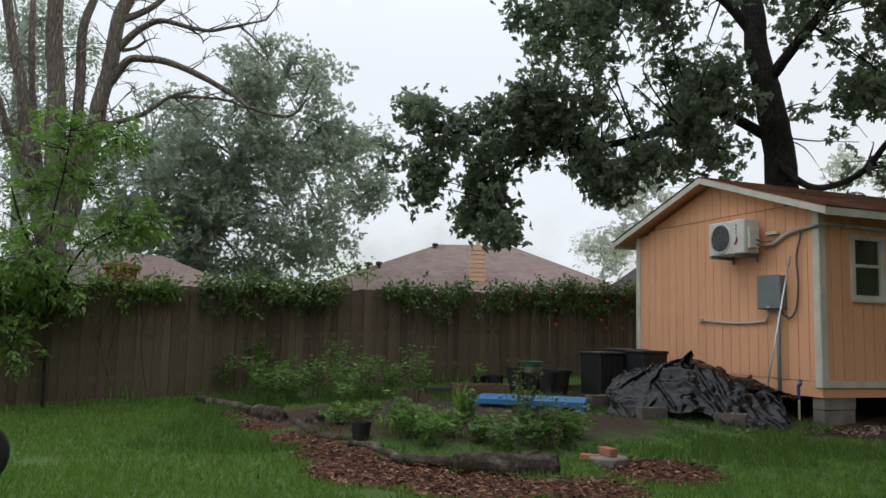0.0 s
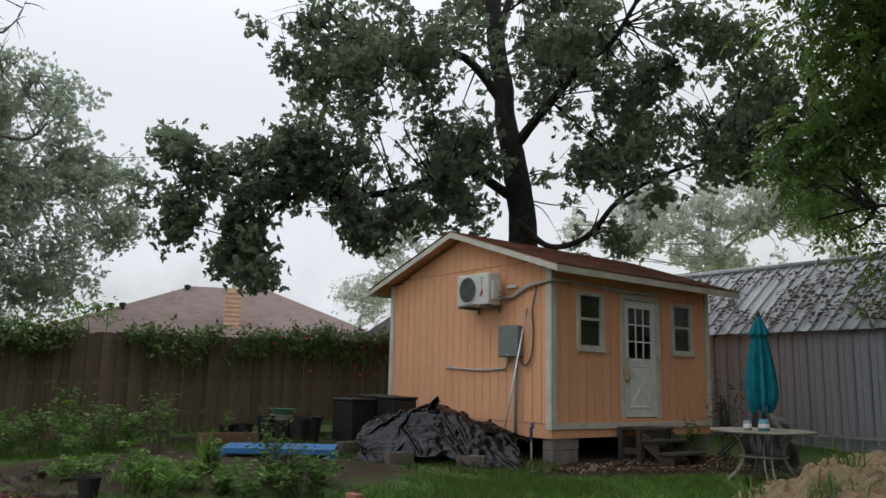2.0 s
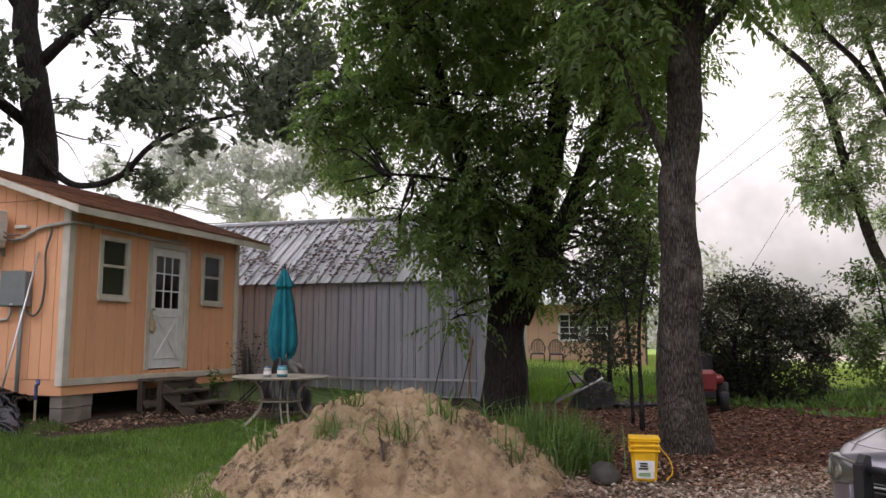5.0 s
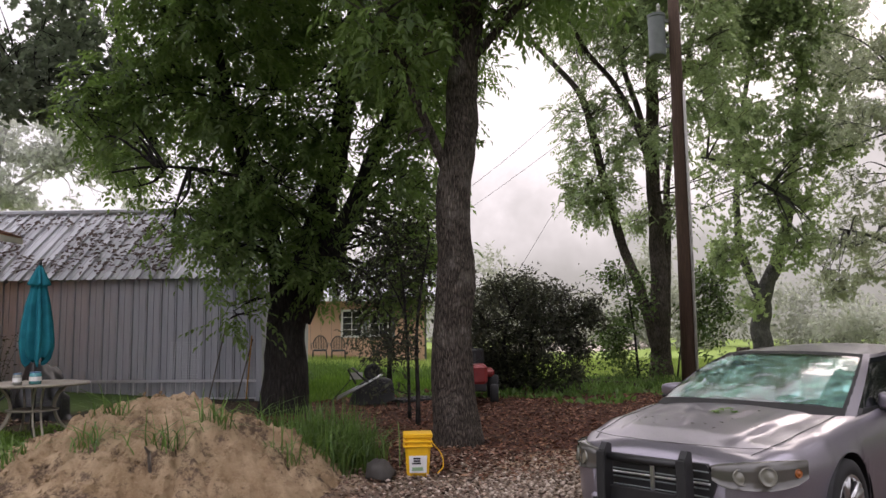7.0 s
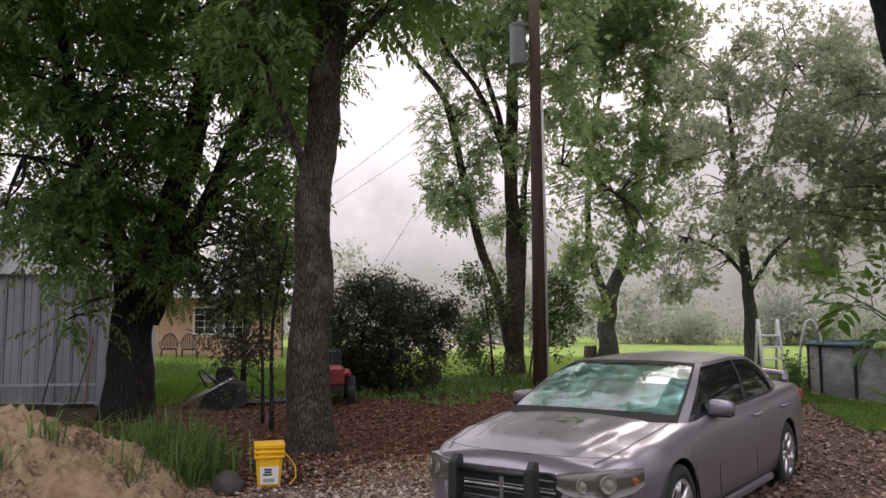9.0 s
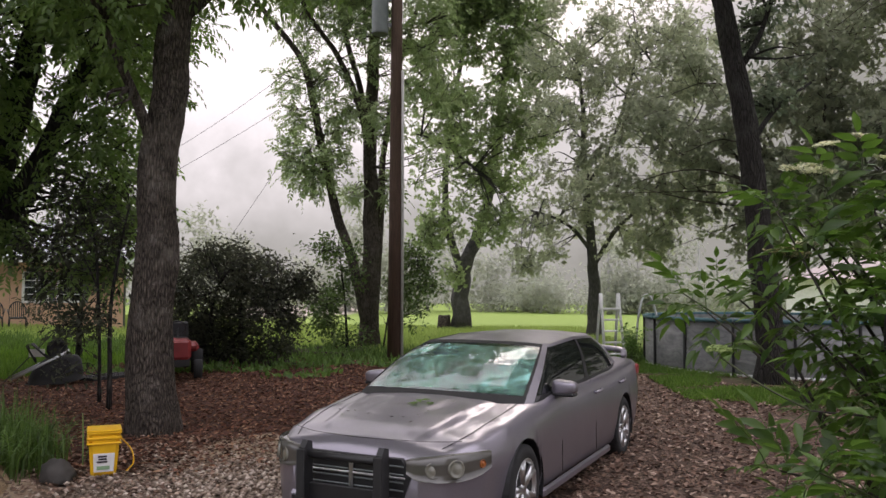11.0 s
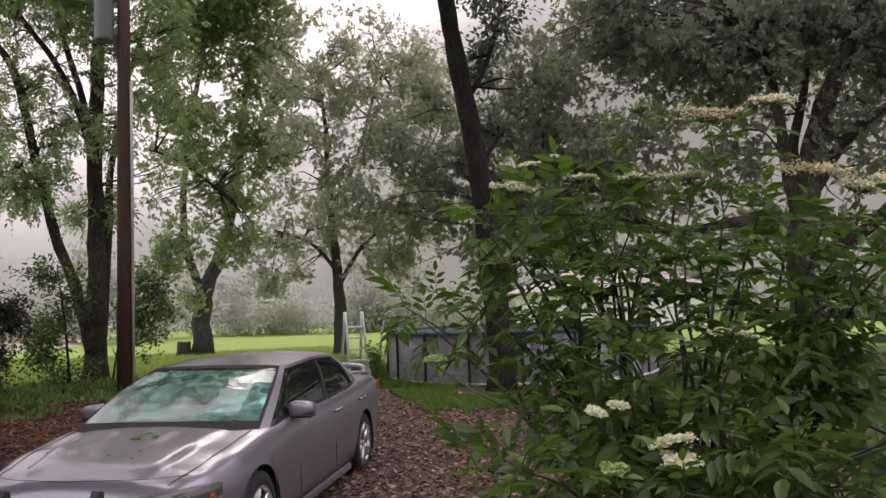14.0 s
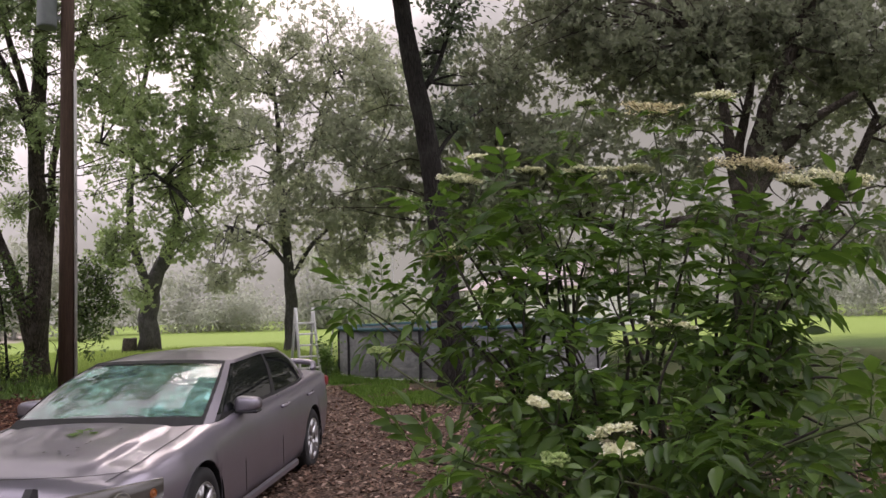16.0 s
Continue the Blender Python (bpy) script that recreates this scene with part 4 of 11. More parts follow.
LIVE_OAK_B = [(18.9, -17.8, 9.6, 1.73), (18.8, -19.8, 8.1, 1.58), (16.5, -18.7, 8.8, 1.74), (18.3, -19.9, 5.4, 1.03), (17.1, -21.3, 7.2, 1.84), (20.4, -17.7, 3.9, 0.99), (18.6, -18.7, 3.3, 0.85), (20.9, -15.9, 3.9, 1.08), (17.6, -20.3, 3.2, 1.17), (19.3, -20.2, 11.8, 2), (25.6, -4.2, 4.9, 0.94), (25.2, -5.3, 7.1, 1.13), (26.5, -6.5, 5, 0.98), (27.2, -5.6, 3.5, 0.79), (25.9, -7, 6.4, 1.16), (25.5, -7.6, 4.1, 0.85), (25.8, -8.7, 5.8, 1.16), (24.3, -9.2, 4.3, 1.08), (24.3, -9.6, 6.9, 1.29), (23.8, -10.4, 5.3, 1.07), (25.6, -8.5, 3.1, 0.75), (26.1, -3.5, 6.5, 0.69), (23.4, -11.5, 4.6, 1.05), (26.4, -6.6, 9, 1.19)]
LIVE_OAK_C = [(24.1, -7.84, 7.26, 1.2), (23.52, -9.44, 8.46, 1.2), (22.98, -10.67, 6.5, 1.2), (22.14, -12.3, 10.93, 1.2), (21.56, -13.27, 9.49, 1.2), (20.88, -14.3, 10.56, 1.2), (20.06, -15.42, 9.43, 1.2), (19.16, -16.51, 9.85, 1.2), (18.46, -17.27, 5.99, 1.2), (23.84, -8.61, 4.8, 1.2), (22.53, -11.58, 5.52, 1.2)]
tree('live_oak', 'wide live oak with dark crown and crooked limbs', (19.48, -16.13, 0), [
    ([(19.48, -16.13, -0.06), (19.45, -16.17, 2.54), (19.28, -16.36, 4.84), (18.99, -16.7, 6.79), (18.56, -17.16, 8.36), (18.08, -17.66, 9.88), (17.71, -18.03, 11.08)], 0.42, 0.16),
    ([(19.4, -16.23, 3.53), (19.4, -15.83, 5.36), (19.28, -15.58, 6.84), (19.25, -15.23, 8.5), (19.37, -14.68, 9.88)], 0.22, 0.08),
    ([(19.3, -16.34, 4.51), (18.45, -16.8, 5.84), (17.58, -17.21, 6.6), (16.56, -17.74, 7.11)], 0.22, 0.1),
    ([(19.76, -16.57, 3.9), (19.86, -16.46, 5.97), (19.55, -16.81, 8.14), (19.36, -17.04, 10)], 0.2, 0.08),
    ([(20.19, -16.84, 2.58), (19.16, -17.99, 3.48), (18.27, -18.87, 4.83), (17.55, -19.53, 6.81)], 0.25, 0.1),
    ([(19.41, -16.22, 3.37), (20.75, -15.17, 4.04), (22.12, -13.88, 3.86), (23.43, -12.44, 4.5), (24.62, -10.93, 4.09), (25.57, -9.68, 4.7)], 0.2, 0.05),
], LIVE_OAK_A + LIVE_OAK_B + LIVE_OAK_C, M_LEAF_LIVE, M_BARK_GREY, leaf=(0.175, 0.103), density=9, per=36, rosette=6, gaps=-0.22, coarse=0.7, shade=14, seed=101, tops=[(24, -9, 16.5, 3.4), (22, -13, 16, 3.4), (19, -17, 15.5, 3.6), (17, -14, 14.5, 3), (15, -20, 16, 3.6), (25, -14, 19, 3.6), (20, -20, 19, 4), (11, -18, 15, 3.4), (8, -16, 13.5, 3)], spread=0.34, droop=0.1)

MISTY_A = [(-7.8, 36.2, 13.8, 1.49), (-8.9, 33.2, 12, 1.29), (-6.3, 35.5, 13.1, 1.27), (-5.5, 34.4, 10.1, 1.78), (-4.2, 36.4, 10.3, 1.13), (-3.7, 35.3, 7.6, 0.91), (-7.6, 33.4, 10.3, 1.98), (-9.8, 32.6, 9.5, 2.05), (-11.6, 31.2, 8.1, 1.84), (-11.1, 33.3, 6.9, 2.2), (-8.7, 33.6, 7, 2.22), (-6.2, 33.3, 7.5, 1.76), (-9.7, 33.2, 4.9, 1.94), (-7.4, 33.7, 4.6, 1.59), (-12.5, 34.1, 5.2, 1.87), (-5.2, 33.4, 6.1, 0.73), (-14.5, 34.2, 8.3, 1.39), (-13.2, 32.5, 10.9, 0.78), (-13.8, 32.8, 5.5, 1.44), (-9.6, 33.7, 13.1, 0.91), (-6.4, 36, 5.6, 0.95), (-15.2, 33.1, 6.5, 1.46), (-8.5, 34.4, 13.9, 0.67), (-11.5, 33.2, 10.1, 1.48)]
MISTY_B = [(-13.33, 32.55, 7.92, 2.0), (-14.21, 32.18, 5.43, 2.0), (-12.12, 33.03, 5.1, 2.1), (-9.88, 33.77, 4.5, 2.0), (-8.05, 34.26, 5.1, 2.0), (-6.12, 34.66, 5.19, 1.7), (-4.47, 34.92, 7.84, 1.5), (-5.29, 34.8, 9.62, 1.6), (-6.78, 34.54, 12.42, 1.5), (-9.59, 33.86, 12.66, 1.4), (-11.49, 33.26, 9.62, 2.2), (-8.91, 34.05, 8.34, 2.4), (-7.29, 34.43, 9.75, 2.0), (-9.98, 33.75, 6.49, 2.3), (-3.69, 35.01, 7.35, 1.1), (-8.33, 34.2, 11.23, 1.8)]
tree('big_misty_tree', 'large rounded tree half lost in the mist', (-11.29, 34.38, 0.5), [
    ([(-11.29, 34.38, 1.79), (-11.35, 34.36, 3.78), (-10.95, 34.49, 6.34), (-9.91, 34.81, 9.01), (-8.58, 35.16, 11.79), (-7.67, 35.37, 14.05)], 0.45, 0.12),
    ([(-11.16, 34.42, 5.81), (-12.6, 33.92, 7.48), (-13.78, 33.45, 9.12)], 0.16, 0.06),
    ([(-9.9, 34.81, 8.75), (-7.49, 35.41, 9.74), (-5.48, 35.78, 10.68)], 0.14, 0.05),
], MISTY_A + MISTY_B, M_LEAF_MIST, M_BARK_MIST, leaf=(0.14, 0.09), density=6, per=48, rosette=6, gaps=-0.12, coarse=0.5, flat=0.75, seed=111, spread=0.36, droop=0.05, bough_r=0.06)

tree('bare_tree', 'half-bare grey tree with many twisting limbs behind the fence', (-7.01, 14.01, 0.33), [
    ([(-7.01, 14.01, 0.88), (-7.1, 13.97, 2.28), (-7.15, 13.94, 3.5), (-7.22, 13.9, 4.94), (-7.33, 13.85, 6.19), (-7.38, 13.82, 7.47), (-7.43, 13.79, 8.77)], 0.216, 0.12),
    ([(-7.06, 13.99, 2.89), (-6.83, 14.11, 3.85), (-6.67, 14.18, 4.82), (-6.56, 14.24, 5.81), (-6.41, 14.31, 7.04), (-6.22, 14.39, 7.76), (-6.04, 14.47, 8.6)], 0.176, 0.104),
    ([(-6.51, 14.26, 5.81), (-6.16, 14.23, 6.27), (-5.77, 14.22, 6.3), (-5.35, 14.21, 6.23), (-4.82, 14.23, 6.03), (-4.17, 14.26, 5.68), (-3.82, 14.19, 5.42), (-3.18, 14.18, 5.25), (-2.9, 14.07, 5.31), (-2.7, 13.94, 5.5)], 0.088, 0.016),
    ([(-6.68, 14.18, 4.98), (-6.37, 14.18, 5.04), (-5.85, 14.28, 5.24), (-5.36, 14.34, 5.62), (-4.88, 14.38, 5.78)], 0.072, 0.02),
    ([(-5.51, 14.68, 5.72), (-5.03, 14.75, 5.76), (-4.45, 14.84, 5.73), (-4.04, 14.85, 5.57)], 0.04, 0.016),
    ([(-6.42, 14.3, 6.49), (-6.02, 14.3, 6.88), (-5.6, 14.29, 7.08), (-5.11, 14.3, 6.98), (-4.67, 14.28, 6.9), (-4.14, 14.27, 7), (-3.6, 14.24, 7.11)], 0.072, 0.016),
    ([(-6.39, 14.31, 7.05), (-5.97, 14.5, 7.36), (-5.61, 14.64, 7.77)], 0.08, 0.048),
    ([(-6.99, 14.02, 3.83), (-7, 14.21, 5.25), (-7.1, 14.34, 6.82), (-6.97, 14.59, 7.83)], 0.112, 0.072),
    ([(-7.25, 13.89, 2.77), (-7.61, 13.78, 4.18), (-7.78, 13.77, 5.1), (-8.05, 13.7, 6.55), (-8.28, 13.64, 7.59)], 0.136, 0.08),
    ([(-7.46, 13.77, 3.67), (-7.83, 13.57, 4.53), (-8.09, 13.41, 5.2)], 0.096, 0.056),
    ([(-7.22, 13.91, 2.88), (-7.54, 14.04, 4.13), (-7.89, 14.15, 5.75), (-8.08, 14.34, 7.47)], 0.08, 0.056),
    ([(-7.12, 13.96, 3.3), (-7.42, 13.65, 3.95), (-7.65, 13.36, 4.49), (-7.9, 13.05, 5.39)], 0.064, 0.04),
    ([(-4.32, 15.08, 7.31), (-4.03, 15.1, 7.07), (-3.79, 15.09, 6.78), (-3.67, 15.05, 6.36)], 0.024, 0.0064),
    ([(-5.4, 14.72, 5.71), (-5.1, 14.68, 5.48), (-4.77, 14.63, 5.15)], 0.024, 0.0064),
    # coarse weedy grass near the trees; its darker blades also stand for their shade
    ([(-6.33, 14.34, 6.5), (-6.11, 14.44, 6.6), (-5.93, 14.51, 6.78)], 0.04, 0.024),
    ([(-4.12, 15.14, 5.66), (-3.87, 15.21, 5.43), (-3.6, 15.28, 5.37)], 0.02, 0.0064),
    ([(-3.85, 15.21, 7.5), (-3.65, 15.26, 7.85), (-3.56, 15.29, 8.22)], 0.016, 0.0048),
    ([(-5.28, 14.77, 7.16), (-5.03, 14.86, 7.01), (-4.97, 14.88, 6.87)], 0.024, 0.008),
    ([(-3.93, 15.19, 5.6), (-4.14, 15.24, 6.18), (-3.76, 15.44, 6.85), (-3.59, 15.59, 7.39)], 0.0096, 0.0032),
    ([(-6.44, 14.29, 5.28), (-6.15, 14.42, 5.71), (-5.79, 14.57, 5.93)], 0.012, 0.0032),
], [], M_LEAF_OAK, M_BARK_PALE, flare=1.2, shoots=130)

YOUNG_A = [(-5.7, 11.3, 4.2, 0.23), (-5.4, 11.6, 4.2, 0.32), (-4.9, 11.4, 4.1, 0.17), (-5.8, 11.3, 3.6, 0.4), (-6.1, 11.4, 3.2, 0.35), (-5.3, 11.2, 3.5, 0.29), (-5.8, 10.7, 2.4, 0.48), (-5.3, 11, 2.6, 0.36), (-5, 11.7, 2.9, 0.27), (-4.6, 11.8, 2.9, 0.17), (-6.2, 11.3, 1.8, 0.37), (-5.8, 11.4, 1.8, 0.29), (-5.9, 10.7, 1.1, 0.21), (-5.9, 10.6, 2.1, 0.38), (-5.6, 10.9, 2.1, 0.35), (-6, 10.5, 3.8, 0.31), (-5.1, 11.6, 2.6, 0.18)]
tree('young_tree', 'young tree with bright fresh green leaves by the fence', (-5.72, 11.08, 0.17), [
    ([(-5.63, 11.13, 0.08), (-5.66, 11.11, 1.13), (-5.69, 11.09, 2.09), (-5.68, 11.1, 2.89), (-5.59, 11.15, 3.56), (-5.56, 11.16, 4.23)], 0.022, 0.008),
    ([(-5.68, 11.1, 1.45), (-5.35, 11.27, 2.35), (-4.96, 11.45, 2.71), (-4.47, 11.65, 2.88)], 0.02, 0.008),
    ([(-5.68, 11.1, 1.93), (-6.01, 10.92, 2.7), (-6.16, 10.83, 3.24)], 0.03, 0.01),
], YOUNG_A, M_LEAF_BRIGHT, M_BARK_DARK, leaf=(0.10, 0.042), density=30, per=28, pinnate=3, gaps=0.12, seed=131, spread=0.2, droop=0.05, boughs=2, twig_r=0.004, bough_r=0.012)

BEHIND_A = [(-14.8, 25.2, 11, 1.14), (-14.1, 25.8, 10, 1.16), (-13.7, 23.7, 7.9, 1.24), (-13.5, 26, 11.3, 0.98), (-12.2, 24.8, 9.9, 0.74), (-14.7, 23.7, 9.3, 1.42), (-13.9, 25.3, 6.8, 1.12), (-11.9, 24.1, 7.8, 0.9), (-13.4, 23.4, 4.6, 1.2), (-12.2, 26.5, 3.9, 1.16), (-12.6, 24.5, 5, 1.08), (-12.5, 24.8, 3.4, 1.08), (-14.9, 24.2, 6.5, 1.25), (-14.2, 24.9, 12.4, 1.51)]
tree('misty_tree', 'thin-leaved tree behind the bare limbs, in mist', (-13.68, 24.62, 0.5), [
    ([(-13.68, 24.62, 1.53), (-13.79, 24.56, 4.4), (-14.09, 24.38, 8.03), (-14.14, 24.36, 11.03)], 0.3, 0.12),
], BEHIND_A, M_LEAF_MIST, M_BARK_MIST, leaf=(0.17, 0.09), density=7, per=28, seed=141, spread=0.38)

BEYOND_A = [(23.5, 35.7, 10.1, 1.26), (25.6, 35.4, 11.7, 1.36), (27.4, 34.5, 10.1, 1.3), (23, 37.7, 9, 0.97), (28.2, 32.9, 8.7, 1.02), (29.9, 32.9, 9.5, 0.91), (26.2, 37.3, 9.4, 1.34), (21.5, 38.3, 8.3, 0.8), (27.1, 35.1, 8.2, 1.14), (30.1, 30.8, 8.3, 0.78), (23.6, 36.6, 11.9, 0.65), (28.6, 34.4, 11.3, 0.73)]
BEYOND_B = [(22.9, 37.76, 10.58, 1.5), (21.94, 38.32, 9.56, 1.5), (23.58, 37.34, 11.78, 1.5), (28.44, 33.78, 12.3, 1.5), (27.44, 34.6, 9.98, 1.5), (29.63, 32.74, 11.28, 1.5), (29.15, 33.17, 9.81, 1.5), (26.42, 35.39, 8.99, 1.5), (25.38, 36.14, 8.65, 1.5), (20.36, 39.19, 9.83, 1.5), (30.54, 31.9, 10.27, 1.5)]
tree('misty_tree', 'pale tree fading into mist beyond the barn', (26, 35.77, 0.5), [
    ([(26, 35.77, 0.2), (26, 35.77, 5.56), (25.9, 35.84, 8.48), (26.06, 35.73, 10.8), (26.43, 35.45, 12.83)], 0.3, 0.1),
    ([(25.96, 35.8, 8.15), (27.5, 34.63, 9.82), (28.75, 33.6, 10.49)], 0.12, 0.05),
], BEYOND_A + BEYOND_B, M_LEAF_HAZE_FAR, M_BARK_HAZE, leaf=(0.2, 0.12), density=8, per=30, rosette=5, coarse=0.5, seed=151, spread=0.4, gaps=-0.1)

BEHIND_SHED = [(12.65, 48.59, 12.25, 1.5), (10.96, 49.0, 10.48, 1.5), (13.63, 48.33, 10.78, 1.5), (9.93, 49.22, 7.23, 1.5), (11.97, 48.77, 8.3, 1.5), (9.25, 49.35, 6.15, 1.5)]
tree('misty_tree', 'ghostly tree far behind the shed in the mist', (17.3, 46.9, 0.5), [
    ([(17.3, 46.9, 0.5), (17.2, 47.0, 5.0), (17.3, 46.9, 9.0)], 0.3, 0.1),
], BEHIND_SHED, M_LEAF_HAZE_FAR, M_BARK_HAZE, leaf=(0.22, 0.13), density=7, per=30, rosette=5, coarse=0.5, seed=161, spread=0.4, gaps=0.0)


def far_woods():
    """The misty edge of the woods across the field: many soft crowns over thin trunks."""
    rng = np.random.default_rng(77)
    o = thing("far_woods", "pale woods fading into the mist across the field", "woods")
    o["kind"] = "stuff"
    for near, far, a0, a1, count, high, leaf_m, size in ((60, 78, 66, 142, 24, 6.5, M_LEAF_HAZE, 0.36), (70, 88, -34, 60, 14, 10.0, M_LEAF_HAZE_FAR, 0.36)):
        blobs, trunks = [], bmesh.new()
        for k in range(count):
            az = radians(a0 + (a1 - a0) * (k + rng.uniform(-0.4, 0.4)) / count)
            d = rng.uniform(near, far)
            x, y = d * math.sin(az), d * math.cos(az)
            h = high * rng.uniform(0.55, 1.15)
            tube(trunks, [(x, y, -0.2), (x + rng.uniform(-0.5, 0.5), y, h * 0.5), (x, y, h)], [0.16, 0.12, 0.04], 6)
            for j in range(4):
                blobs.append((x + rng.uniform(-2.4, 2.4), y + rng.uniform(-2, 2), h * rng.uniform(0.15, 0.95), rng.uniform(1.4, 2.6)))
            for j in range(3):
                blobs.append((x + rng.uniform(-3.5, 3.5), y + rng.uniform(-3.5, 3.5), rng.uniform(0.3, 2.2), rng.uniform(1.2, 2.2)))
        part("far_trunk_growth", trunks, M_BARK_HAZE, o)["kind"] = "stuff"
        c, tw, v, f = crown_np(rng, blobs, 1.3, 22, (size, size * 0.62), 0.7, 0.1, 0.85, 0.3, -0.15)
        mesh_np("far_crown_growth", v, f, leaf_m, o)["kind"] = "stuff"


far_woods()

# ---- ground ----
BARK_STRIP = ((-2.70, 11.05, 0.42), (-2.25, 10.25, 0.48), (-1.65, 9.45, 0.48), (-1.15, 8.75, 0.52), (-0.60, 7.90, 0.78), (0.30, 7.30, 0.70), (1.25, 7.30, 0.60), (2.20, 8.25, 0.62))


def ground_mat():
    m = Mat("yard_ground", 0.95, 0, 0.2)
    at = m.n.new("ShaderNodeNewGeometry").outputs["Position"]
    m.co = at
    sep = m.n.new("ShaderNodeSeparateXYZ")
    m.l.new(at, sep.inputs[0])
    x, y = sep.outputs[0], sep.outputs[1]
    wob = m.maths("SUBTRACT", m.noise(0.55, 5, 0.6), 0.5)
    wob2 = m.maths("SUBTRACT", m.noise(2.3, 4, 0.6), 0.5)
    soft = m.maths("ADD", m.maths("MULTIPLY", wob, 3.0), m.maths("MULTIPLY", wob2, 1.2))

    def inside(cx, cy, rx, ry, hard=0.35):
        a = m.maths("DIVIDE", m.maths("SUBTRACT", x, cx), rx)
        b = m.maths("DIVIDE", m.maths("SUBTRACT", y, cy), ry)
        d = m.maths("SQRT", m.maths("ADD", m.maths("MULTIPLY", a, a), m.maths("MULTIPLY", b, b)))
        d = m.maths("ADD", d, m.maths("MULTIPLY", soft, 0.22))
        return m.ramp(d, (1 - hard / 2, 1.0), (min(1.0, 1 + hard / 2), 0.0))

    fine = m.noise(38, 5, 0.7)
    chips = m.cells(34, None, "Color")
    chipv = m.n.new("ShaderNodeSeparateColor")
    m.l.new(chips, chipv.inputs[0])
    soil = m.mix((0.024, 0.016, 0.011), (0.07, 0.046, 0.030), m.ramp(fine, (0.35, 0.0), (0.7, 1.0)))
    mulch = m.mix((0.030, 0.013, 0.009), (0.125, 0.05, 0.030), m.ramp(chipv.outputs[0], (0.2, 0.0), (0.95, 1.0)))
    mulch = m.mix(mulch, soil, m.ramp(m.noise(1.1, 4), (0.5, 0.0), (0.75, 0.7)))
    grass = m.mix((0.035, 0.065, 0.016), (0.085, 0.15, 0.035), m.ramp(fine, (0.3, 0.0), (0.75, 1.0)))
    grass = m.mix(grass, (0.11, 0.14, 0.05), m.ramp(m.noise(0.35, 4), (0.45, 0.0), (0.75, 0.6)))
    pebble = m.mix((0.10, 0.075, 0.058), (0.27, 0.21, 0.165), m.ramp(chipv.outputs[1], (0.1, 0.0), (0.9, 1.0)))
    sand = m.mix((0.26, 0.19, 0.13), (0.40, 0.31, 0.22), m.ramp(fine, (0.3, 0.0), (0.7, 1.0)))
    leafy = m.mix((0.055, 0.036, 0.028), (0.20, 0.135, 0.10), m.ramp(chipv.outputs[2], (0.3, 0.0), (0.95, 1.0)))
    c = m.mix(grass, mulch, inside(13.5, 4.2, 9.5, 5.2))          # bark chips under the big trees
    c = m.mix(c, grass, inside(24.0, 5.0, 4.5, 4.0))
    c = m.mix(c, leafy, inside(9.0, -2.6, 9.5, 4.6))              # leaf-strewn drive
    c = m.mix(c, m.mix(soil, grass, 0.5), inside(12.0, -13.0, 13.0, 8.5))
    c = m.mix(c, pebble, inside(6.6, 1.9, 2.4, 2.1))
    c = m.mix(c, sand, inside(8.6, 2.6, 1.3, 0.7))
    c = m.mix(c, sand, inside(5.9, 5.6, 2.1, 2.0))
    for bx, by, br in BARK_STRIP:                                 # bark path along the bed
        c = m.mix(c, mulch, inside(bx, by, br, br))
    c = m.mix(c, soil, inside(0.2, 10.9, 2.8, 1.9))               # the bed
    c = m.mix(c, soil, inside(2.0, 13.2, 4.5, 1.2))
    c = m.mix(c, soil, inside(10.4, 9.9, 3.2, 1.5))                # shaded soil behind the table
    c = m.mix(c, soil, inside(6.6, 11.4, 2.9, 1.3))               # bare strip along the shed
    # the far field's ground is coloured brighter in place of sunlit mist
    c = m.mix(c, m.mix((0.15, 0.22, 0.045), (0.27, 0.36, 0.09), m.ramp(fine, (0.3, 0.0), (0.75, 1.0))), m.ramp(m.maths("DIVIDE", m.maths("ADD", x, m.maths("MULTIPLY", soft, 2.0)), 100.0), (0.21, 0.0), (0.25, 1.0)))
    c = m.mix(c, (0.38, 0.33, 0.28), inside(62, 14, 22, 4.5))     # pale lane across the field
    m.colour(c)
    h = m.mix(fine, m.cells(30), 0.5)
    m.bump(h, 0.55, 0.03)
    return m.m


M_GROUND = ground_mat()


